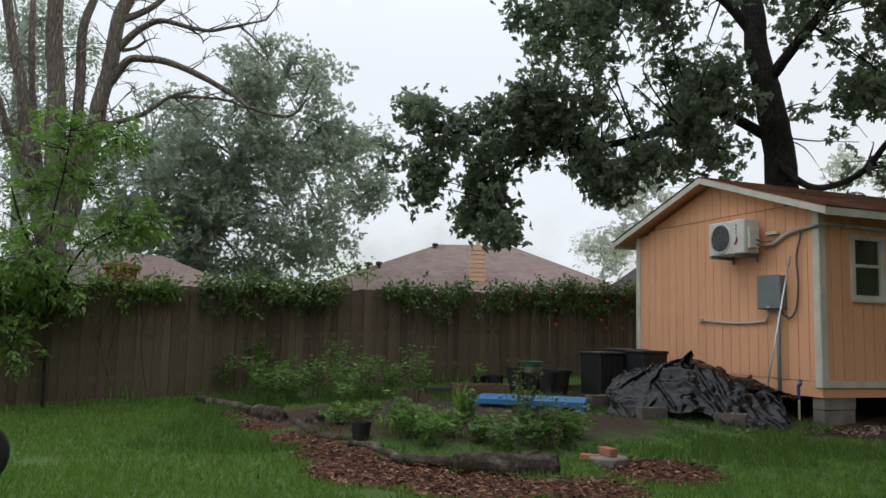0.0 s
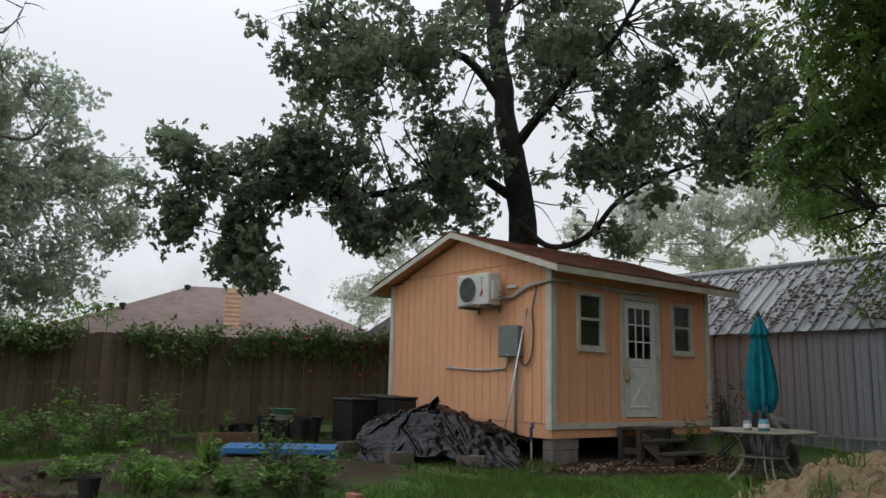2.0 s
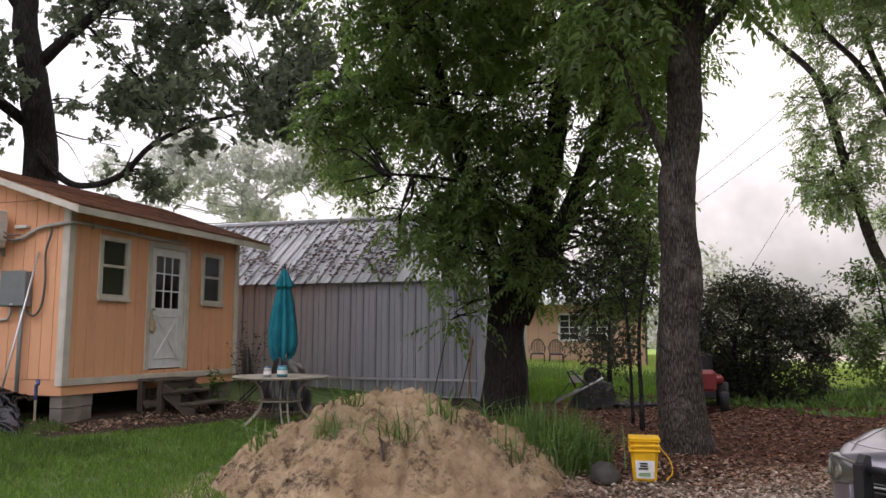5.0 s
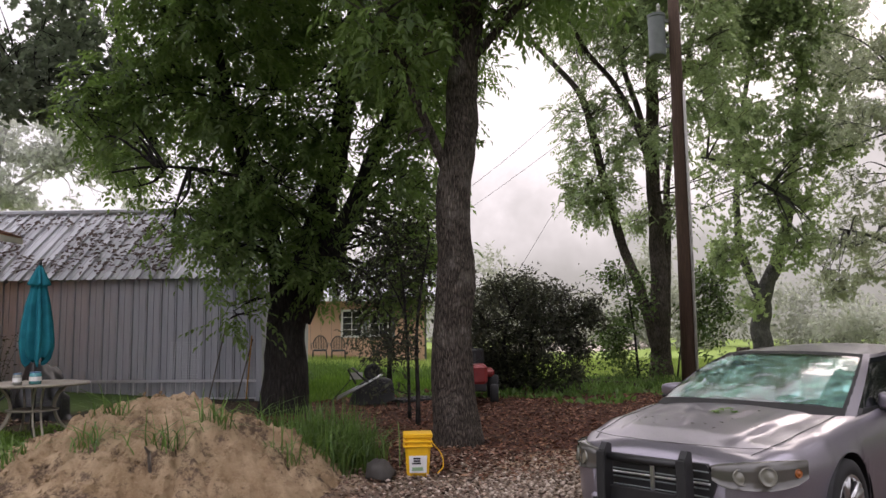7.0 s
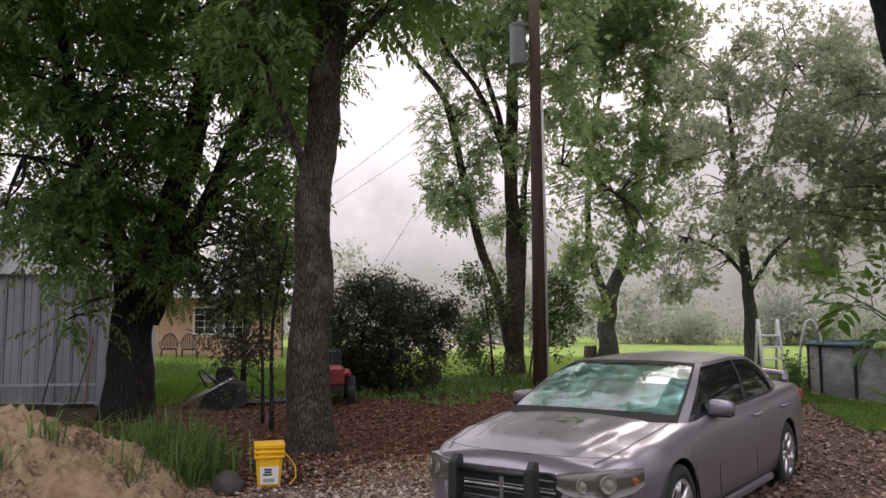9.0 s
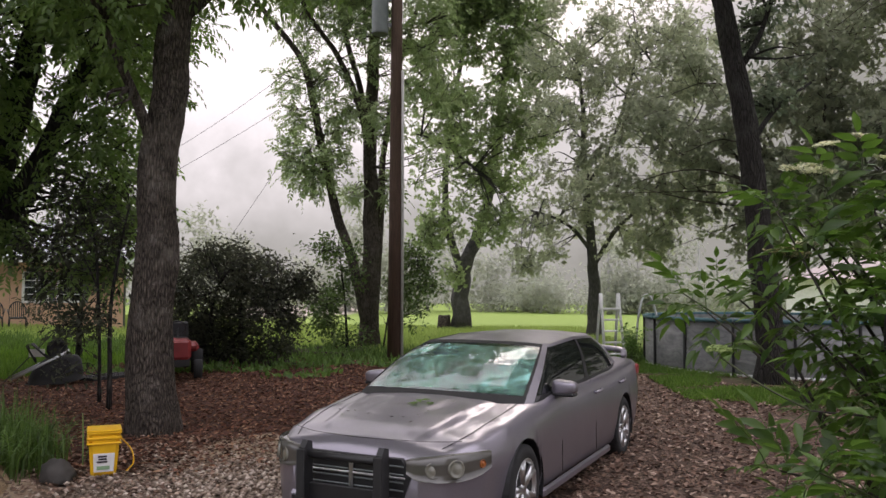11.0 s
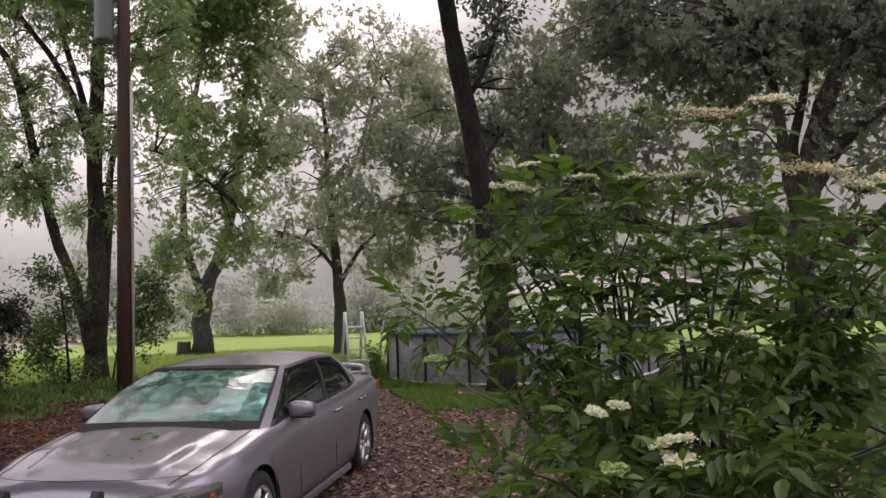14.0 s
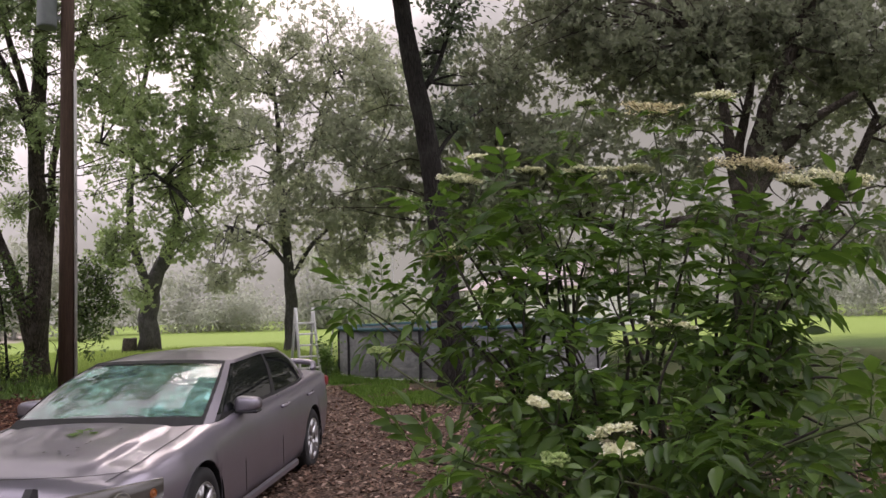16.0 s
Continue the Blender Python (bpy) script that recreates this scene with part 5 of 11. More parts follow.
def ground_sheet():
    rings = [0.0]
    r = 0.0
    while r < 420:
        r += max(0.22, 0.028 * r)
        rings.append(r)
    seg = 220
    ang = np.linspace(0, 2 * math.pi, seg, endpoint=False)
    v = [np.array([[0.0, 0.0, 0.0]])]
    for r in rings[1:]:
        v.append(np.stack([r * np.cos(ang), r * np.sin(ang), 0 * ang], 1))
    v = np.concatenate(v)
    near = np.exp(-np.hypot(v[:, 0], v[:, 1]) / 30)
    bumps = np.array([noise.fractal(Vector((p[0] * 0.8, p[1] * 0.8, 0)), 0.9, 2.1, 4) for p in v])
    v[:, 2] = gzn(v) + 0.035 * bumps * near - 0.01
    # a low raised bed and a little bank along the drive
    bed = np.exp(-(((v[:, 0] - 0.3) / 2.6) ** 2 + ((v[:, 1] - 10.8) / 1.9) ** 2) ** 2)
    v[:, 2] += 0.10 * bed
    f = []
    for k in range(seg):
        f.append([0, 1 + k, 1 + (k + 1) % seg, 1 + (k + 1) % seg])
    tri = np.array([[a, b, c] for a, b, c, _ in f])
    quads = []
    for i in range(len(rings) - 2):
        a, b = 1 + i * seg, 1 + (i + 1) * seg
        k = np.arange(seg)
        quads.append(np.stack([a + k, b + k, b + (k + 1) % seg, a + (k + 1) % seg], 1))
    q = np.concatenate(quads)
    ob = mesh_np("ground", v, np.concatenate([np.concatenate([q[:, [0, 1, 2]], q[:, [0, 2, 3]]]), tri]), M_GROUND, smooth=True)
    return tagged(ob, "yard ground of grass, bark chips, soil and gravel", "ground", kind="structure")


ground_sheet()

# ---- materials of the buildings ----
def siding_mat(name, colour):
    m = Mat(name, 0.72, 0, 0.3)
    grain = m.noise(3.0, 6, 0.7, m.stretch(22, 22, 1.4))
    c = m.mix(colour, tuple(v * 0.80 for v in colour), m.ramp(grain, (0.42, 0.0), (0.78, 0.6)))
    c = m.mix(c, tuple(v * 0.62 for v in colour), m.ramp(m.noise(1.3, 6, 0.7), (0.52, 0.0), (0.85, 0.55)))
    c = m.mix(c, tuple(v * 1.12 for v in colour), m.ramp(m.object_random(), (0.2, 0.0), (1.0, 0.35)))
    m.colour(c)
    m.bump(grain, 0.35, 0.006)
    return m.m


def wood_mat(name, dark, light, grey, scale=1.0):
    m = Mat(name, 0.88, 0, 0.2)
    grain = m.noise(3.0, 7, 0.7, m.stretch(30 * scale, 30 * scale, 1.1 * scale))
    rnd = m.object_random()
    c = m.mix(dark, light, m.ramp(grain, (0.3, 0.0), (0.75, 1.0)))
    c = m.mix(c, grey, m.ramp(m.noise(1.1, 5, 0.65), (0.42, 0.0), (0.7, 0.65)))
    c = m.mix(c, tuple(v * 1.3 for v in light), m.ramp(rnd, (0.55, 0.0), (1.0, 0.28)))
    c = m.mix(c, tuple(v * 0.7 for v in dark), m.ramp(rnd, (0.0, 0.4), (0.3, 0.0)))
    c = m.mix(c, tuple(v * 0.5 for v in dark), m.ramp(m.noise(2.4, 6, 0.75, m.stretch(5, 5, 0.6)), (0.58, 0.0), (0.8, 0.6)))
    m.colour(c)
    m.bump(grain, 0.8, 0.01)
    return m.m


def sheet_metal(name, colour, rust):
    m = Mat(name, 0.45, 0.35, 0.5)
    streak = m.noise(2.0, 6, 0.7, m.stretch(7, 7, 0.5))
    c = m.mix(colour, tuple(v * 0.66 for v in colour), m.ramp(streak, (0.4, 0.0), (0.8, 0.7)))
    c = m.mix(c, rust, m.ramp(m.noise(1.7, 7, 0.75), (0.62, 0.0), (0.8, 0.5)))
    m.colour(c)
    m.roughness(m.ramp(m.noise(6, 5), (0.3, 0.33), (0.8, 0.6)))
    m.bump(m.noise(1.4, 3), 0.25, 0.02)
    return m.m


def shingle_mat(name, a, b):
    m = Mat(name, 0.95, 0, 0.15)
    tabs = m.cells(3.2, m.stretch(1.0, 2.2, 2.2), "Color")
    sep = m.n.new("ShaderNodeSeparateColor")
    m.l.new(tabs, sep.inputs[0])
    c = m.mix(a, b, sep.outputs[0])
    c = m.mix(c, tuple(v * 0.45 for v in a), m.ramp(m.noise(0.9, 5, 0.7), (0.5, 0.0), (0.8, 0.6)))
    c = m.mix(c, tuple(v * 1.25 for v in b), m.ramp(m.noise(90, 3), (0.55, 0.0), (0.8, 0.5)))
    m.colour(c)
    m.bump(m.noise(70, 4), 0.4, 0.008)
    return m.m


def glass_mat(name, tint, rough=0.02):
    m = Mat(name, rough, 0, 0.5)
    m.b.inputs["Transmission Weight"].default_value = 1.0
    m.b.inputs["IOR"].default_value = 1.45
    m.colour(tint)
    m.roughness(m.ramp(m.noise(5, 4), (0.3, rough), (0.8, rough + 0.05)))
    return m.m


M_SIDING = siding_mat("apricot_siding", (0.74, 0.385, 0.215))
M_TRIM = plain("weathered_white_paint", (0.60, 0.56, 0.475), 0.6, dirt=0.3, scale=3.0, bump=0.15)
M_FENCE = wood_mat("weathered_fence_wood", (0.048, 0.036, 0.025), (0.185, 0.143, 0.098), (0.145, 0.122, 0.090), 1.3)
M_DECK = wood_mat("grey_step_wood", (0.034, 0.027, 0.021), (0.10, 0.08, 0.06), (0.085, 0.075, 0.062))
M_SHINGLE = shingle_mat("brown_shingles", (0.085, 0.038, 0.024), (0.19, 0.085, 0.050))
M_SHINGLE_PINK = shingle_mat("reddish_shingles", (0.17, 0.13, 0.12), (0.215, 0.165, 0.155))
M_SHINGLE_DARK = shingle_mat("dark_shingles", (0.05, 0.04, 0.042), (0.09, 0.07, 0.07))
M_STEEL = sheet_metal("galvanised_wall_steel", (0.37, 0.385, 0.415), (0.30, 0.24, 0.20))
M_STEEL_ROOF = sheet_metal("galvanised_roof_steel", (0.40, 0.41, 0.43), (0.24, 0.21, 0.19))
M_CONCRETE = plain("old_concrete", (0.23, 0.205, 0.175), 0.95, dirt=0.5, scale=4, bump=0.5)
M_DARK_IN = plain("dark_interior", (0.11, 0.115, 0.105), 0.9)
M_GLASS = glass_mat("window_glass", (0.42, 0.46, 0.45))
M_PANE_BACKING = plain("grey_pane_backing", (0.34, 0.31, 0.27), 0.9, dirt=0.2)
M_GREY_BOX = plain("grey_enamel", (0.17, 0.19, 0.185), 0.45, dirt=0.2)
M_PVC = plain("grey_plastic_pipe", (0.46, 0.44, 0.41), 0.5)
M_WHITE_PLASTIC = plain("off_white_casing", (0.62, 0.60, 0.55), 0.45, dirt=0.2)
M_BLACK = plain("black_plastic", (0.016, 0.016, 0.017), 0.5, dirt=0.3)
M_RUBBER = plain("black_rubber", (0.02, 0.02, 0.02), 0.85)
M_CABLE = plain("grey_cable_wrap", (0.10, 0.10, 0.10), 0.7)
M_RED = plain("red_paint", (0.24, 0.022, 0.022), 0.45)
M_ALU = plain("dull_aluminium", (0.62, 0.63, 0.65), 0.38, 0.9, dirt=0.25)
M_WHITE = plain("white_enamel", (0.74, 0.74, 0.72), 0.5, dirt=0.2)
M_BEIGE = plain("beige_cloth", (0.42, 0.34, 0.22), 0.95)


# ---- shed ----
SHED = (5.32, 11.45, 0.0, 21.5)
SHED_L, SHED_W = 4.30, 4.42
FLOOR_Z, EAVE_Z, SLOPE = 0.79, 3.29, 0.330
RIDGE_Y = 2.21


def roof_z(y):
    return EAVE_Z + SLOPE * (RIDGE_Y - abs(y - RIDGE_Y))


def spans(x0, x1, z0, z1, holes):
    """The rectangles of a wall left over round its openings (x0, x1, z0, z1)."""
    xs = sorted({x0, x1, *[h for a in holes for h in a[:2] if x0 < h < x1]})
    for a, b in zip(xs, xs[1:]):
        mid, lo = (a + b) / 2, z0
        for h in sorted((h for h in holes if h[0] < mid < h[1]), key=lambda h: h[2]):
            if h[2] > lo:
                yield a, b, lo, min(h[2], z1)
            lo = max(lo, h[3])
        if lo < z1:
            yield a, b, lo, z1


def prism(bm, xy_z, thick0, thick1, axis):
    """A slab from a polygon: along x for a gable (y, z), along y for a side (x, z)."""
    rings = []
    for off in (thick0, thick1):
        rings.append([bm.verts.new((off, a, z) if axis == "x" else (a, off, z)) for a, z in xy_z])
    n = len(xy_z)
    bm.faces.new(rings[0])
    bm.faces.new(rings[1][::-1])
    for k in range(n):
        bm.faces.new((rings[0][k], rings[1][k], rings[1][(k + 1) % n], rings[0][(k + 1) % n]))
    return bm


def sash_window(parent, x0, x1, z0, z1):
    """A white single-hung window in the side wall (y = 0 plane, facing -y)."""
    win = new("window")
    win.parent = parent
    f = 0.075
    bm = bmesh.new()
    for a in ((x0, x1, z0, z0 + f), (x0, x1, z1 - f, z1), (x0, x0 + f, z0 + f, z1 - f), (x1 - f, x1, z0 + f, z1 - f)):
        box(bm, a[0], a[1], -0.045, 0.05, a[2], a[3], 0.004)
    part("window_frame", bm, M_TRIM, win)
    mid = (z0 + z1) / 2 + 0.03
    bm = box(bmesh.new(), x0 + f, x1 - f, -0.015, 0.02, mid - 0.022, mid + 0.022, 0.004)
    part("sash_rail", bm, M_TRIM, win)
    for a, b in ((z0 + f, mid - 0.022), (mid + 0.022, z1 - f)):
        g = part("pane", box(bmesh.new(), x0 + f, x1 - f, 0.012, 0.018, a, b), M_GLASS, win)
        g.visible_shadow = False
    # a thin pale folded sheet, added behind the glass in place of pane reflections
    bm = bmesh.new()
    n = 24
    fold = [(x0 + (x1 - x0) * k / n, 0.10 + 0.012 * math.sin(k * 1.7)) for k in range(n + 1)]
    lo, hi = [bm.verts.new((x, y, z0)) for x, y in fold], [bm.verts.new((x, y, z1)) for x, y in fold]
    for k in range(n):
        bm.faces.new((lo[k], lo[k + 1], hi[k + 1], hi[k]))
    part("curtain", bm, M_PANE_BACKING, win, "thin grey sheet added to lighten the panes", smooth=True)
    bm = box(bmesh.new(), x0 - 0.02, x1 + 0.02, -0.065, -0.045, z0 - 0.03, z0 + 0.02, 0.004)
    part("window_sill", bm, M_TRIM, win)
    return win


def shed():
    ob = thing("garden_shed", "apricot painted timber shed with brown shingle roof", "shed", *SHED)
    holes = [(0.58, 1.25, 1.97, 2.94), (1.76, 2.72, 0.86, 2.92), (3.14, 3.80, 1.99, 2.94)]
    inner = 0.085
    # load-bearing walls
    bm = bmesh.new()
    for a, b, lo, hi in spans(0.02, SHED_L - 0.02, FLOOR_Z - 0.02, EAVE_Z + 0.03, holes):
        box(bm, a, b, 0.02, 0.02 + inner, lo, hi)
    part("wall", bm, M_DARK_IN, ob)
    part("wall", box(bmesh.new(), 0.02, SHED_L - 0.02, SHED_W - 0.105, SHED_W - 0.02, FLOOR_Z - 0.02, EAVE_Z + 0.03), M_SIDING, ob)
    gab = [(0.106, FLOOR_Z - 0.02), (SHED_W - 0.106, FLOOR_Z - 0.02), (SHED_W - 0.106, EAVE_Z), (RIDGE_Y, EAVE_Z + SLOPE * RIDGE_Y - 0.03), (0.106, EAVE_Z)]
    part("wall", prism(bmesh.new(), gab, 0.02, 0.105, "x"), M_DARK_IN, ob)
    part("wall", prism(bmesh.new(), gab, SHED_L - 0.105, SHED_L - 0.02, "x"), M_SIDING, ob)
    part("floor", box(bmesh.new(), 0.02, SHED_L - 0.02, 0.02, SHED_W - 0.02, FLOOR_Z - 0.16, FLOOR_Z - 0.022), M_DARK_IN, ob)
    # grooved siding, board by board: gable end
    w, gap, seam = 0.203, 0.010, 3.40
    y = 0.0
    while y < SHED_W - 0.01:
        a, b = y + gap / 2, min(SHED_W, y + w) - gap / 2
        part("siding_board", box(bmesh.new(), -0.012, 0.018, a, b, FLOOR_Z, min(seam - 0.006, roof_z(a) - 0.02, roof_z(b) - 0.02)), M_SIDING, ob)
        za, zb = roof_z(a) - 0.02, roof_z(b) - 0.02
        if min(za, zb) > seam + 0.03:
            poly = [(a, seam + 0.004), (b, seam + 0.004), (b, zb), (a, za)]
            if a < RIDGE_Y < b:
                poly = [(a, seam + 0.004), (b, seam + 0.004), (b, zb), (RIDGE_Y, roof_z(RIDGE_Y) - 0.02), (a, za)]
            part("siding_board", prism(bmesh.new(), poly, -0.020, 0.018, "x"), M_SIDING, ob)
        y += w
    # side wall with its openings
    x = 0.0
    while x < SHED_L - 0.01:
        for a, b, lo, hi in spans(x + gap / 2, min(SHED_L, x + w) - gap / 2, FLOOR_Z, EAVE_Z + 0.02, holes):
            if b - a > 0.015:
                part("siding_board", box(bmesh.new(), a, b, -0.012, 0.018, lo, hi), M_SIDING, ob)
        x += w
    # skirt boards, trim and corners
    part("skirt_board", box(bmesh.new(), 0.0, 0.03, 0.03, SHED_W, 0.56, FLOOR_Z - 0.004, 0.004), M_SIDING, ob)
    part("skirt_board", box(bmesh.new(), 0.0, SHED_L, 0.0, 0.03, 0.56, FLOOR_Z - 0.094, 0.004), M_SIDING, ob)
    part("trim_board", box(bmesh.new(), 0.10, SHED_L - 0.1, -0.032, -0.014, FLOOR_Z - 0.09, FLOOR_Z + 0.01, 0.004), M_TRIM, ob)
    for cx, cy in ((0, 0), (0, SHED_W), (SHED_L, 0)):
        sx, sy = (-1 if cx == 0 else 1), (-1 if cy == 0 else 1)
        bm = bmesh.new()
        box(bm, min(cx - sx * 0.09, cx + sx * 0.035), max(cx - sx * 0.09, cx + sx * 0.035), min(cy + sy * 0.014, cy + sy * 0.036), max(cy + sy * 0.014, cy + sy * 0.036), FLOOR_Z - 0.09, EAVE_Z + 0.02, 0.004)
        box(bm, min(cx + sx * 0.014, cx + sx * 0.036), max(cx + sx * 0.014, cx + sx * 0.036), min(cy - sy * 0.09, cy + sy * 0.013), max(cy - sy * 0.09, cy + sy * 0.013), FLOOR_Z - 0.09, EAVE_Z + 0.02, 0.004)
        part("corner_trim", bm, M_TRIM, ob)
    # roof
    over_f, over_b, over_e, t = 0.30, 0.48, 0.42, 0.05
    for side in (-1, 1):
        def ry(s):
            return RIDGE_Y + side * s
        reach = RIDGE_Y + over_e
        top = EAVE_Z + SLOPE * RIDGE_Y + 0.04
        poly = [(ry(0), top), (ry(reach), top - SLOPE * reach), (ry(reach), top - SLOPE * reach + t), (ry(0), top + t)]
        deck = part("roof_deck", prism(bmesh.new(), poly, -over_f, SHED_L + over_b, "x"), M_SIDING, ob)
        n = 18
        for k in range(n):
            s0, s1 = reach * k / n - 0.02, reach * (k + 1) / n + 0.03
            z0, z1 = top + t + 0.004 - SLOPE * max(0, s0), top + t + 0.010 - SLOPE * s1
            poly = [(ry(max(0, s0)), z0), (ry(s1), z1), (ry(s1), z1 + 0.012), (ry(max(0, s0)), z0 + 0.006)]
            part("shingle_course", prism(bmesh.new(), poly, -over_f - 0.03, SHED_L + over_b + 0.03, "x"), M_SHINGLE, ob)
        zr = top - SLOPE * reach
        poly = [(ry(0), top + 0.035), (ry(reach), zr + 0.035), (ry(reach), zr - 0.065), (ry(0), top - 0.065)]
        part("barge_board", prism(bmesh.new(), poly, -over_f - 0.024, -over_f - 0.002, "x"), M_TRIM, ob)
        poly2 = [(ry(reach), zr + 0.03), (ry(reach) + side * 0.022, zr + 0.03), (ry(reach) + side * 0.022, zr - 0.075), (ry(reach), zr - 0.075)]
        part("eave_board", prism(bmesh.new(), poly2, -over_f - 0.03, SHED_L + over_b, "x"), M_TRIM, ob)
    # footing blocks
    for bx, by in ((0.05, 0.02), (0.30, 0.06), (2.0, 0.1), (4.0, 0.1), (0.05, 2.2), (0.05, 4.1), (4.0, 4.0), (2.0, 4.0)):
        ground_here = 0.14
        part("footing_block", box(bmesh.new(), bx, bx + 0.38, by, by + 0.22, ground_here, 0.38, 0.008), M_CONCRETE, ob)
        part("footing_block", box(bmesh.new(), bx - 0.012, bx + 0.385, by - 0.008, by + 0.21, 0.385, 0.60, 0.008), M_CONCRETE, ob)
    sash_window(ob, *[holes[0][i] for i in range(4)])
    sash_window(ob, *[holes[2][i] for i in range(4)])
    # door
    x0, x1, z0, z1 = holes[1]
    bm = bmesh.new()
    for a in ((x0 - 0.07, x0 + 0.03, z0, z1 + 0.06), (x1 - 0.03, x1 + 0.07, z0, z1 + 0.06), (x0 + 0.03, x1 - 0.03, z1 - 0.03, z1 + 0.06)):
        box(bm, a[0], a[1], -0.035, 0.06, a[2], a[3], 0.004)
    part("door_frame", bm, M_TRIM, ob)
    door = new("door")
    door.parent = ob
    door["label"] = "white half-glazed door with nine panes"
    dx0, dx1, dz0, dz1 = x0 + 0.035, x1 - 0.035, z0 + 0.02, z1 - 0.035
    gx0, gx1, gz0, gz1 = dx0 + 0.13, dx1 - 0.13, dz0 + 1.0, dz1 - 0.13
    bm = bmesh.new()
    for a, b, lo, hi in spans(dx0, dx1, dz0, dz1, [(gx0, gx1, gz0, gz1)]):
        box(bm, a, b, 0.0, 0.045, lo, hi)
    part("door_leaf", bm, M_WHITE, door)
    for i in range(3):
        for k in range(3):
            a, b = gx0 + (gx1 - gx0) * i / 3, gx0 + (gx1 - gx0) * (i + 1) / 3
            lo, hi = gz0 + (gz1 - gz0) * k / 3, gz0 + (gz1 - gz0) * (k + 1) / 3
            g = part("pane", box(bmesh.new(), a, b, 0.018, 0.024, lo, hi), M_GLASS, door)
            g.visible_shadow = False
    for i in (1, 2):
        a = gx0 + (gx1 - gx0) * i / 3
        part("glazing_bar", box(bmesh.new(), a - 0.012, a + 0.012, 0.0, 0.016, gz0, gz1), M_WHITE, door)
        c = gz0 + (gz1 - gz0) * i / 3
        part("glazing_bar", box(bmesh.new(), gx0, gx1, 0.001, 0.015, c - 0.012, c + 0.012), M_WHITE, door)
    px0, px1, pz0, pz1 = dx0 + 0.14, dx1 - 0.14, dz0 + 0.15, dz0 + 0.88
    bm = bmesh.new()
    for a in ((px0, px1, pz0, pz0 + 0.03), (px0, px1, pz1 - 0.03, pz1), (px0, px0 + 0.03, pz0, pz1), (px1 - 0.03, px1, pz0, pz1)):
        box(bm, a[0], a[1], -0.012, 0.0, a[2], a[3], 0.004)
    tube(bm, [(px0, -0.004, pz0), (px1, -0.004, pz1)], 0.014, 6)
    tube(bm, [(px0, -0.004, pz1), (px1, -0.004, pz0)], 0.014, 6)
    part("door_moulding", bm, M_WHITE, door)
    bm = lathe(bmesh.new(), [(0.012, 0), (0.012, 0.03), (0.028, 0.04), (0.03, 0.06), (0.018, 0.075)], 12)
    k = part("door_knob", bm, M_ALU, door, smooth=True)
    k.matrix_basis = pose(dx0 + 0.07, 0.0, dz0 + 0.98, 90, 0, 0)
    return ob


shed()


def hung_cloth():
    ob = thing("work_glove", "beige cloth glove hanging by the shed door", "glove", *SHED)
    bm = bmesh.new()
    tube(bm, smooth_line([(1.80, -0.035, 1.84), (1.79, -0.05, 1.72), (1.80, -0.06, 1.58), (1.82, -0.055, 1.46)], 4), [0.008, 0.02, 0.022, 0.03, 0.032, 0.04, 0.05, 0.052, 0.05, 0.06, 0.06, 0.045, 0.02], 8)
    for v in bm.verts:
        v.co += noise.noise_vector(v.co * 14) * 0.012
    part("cloth", bm, M_BEIGE, ob, smooth=True)


hung_cloth()


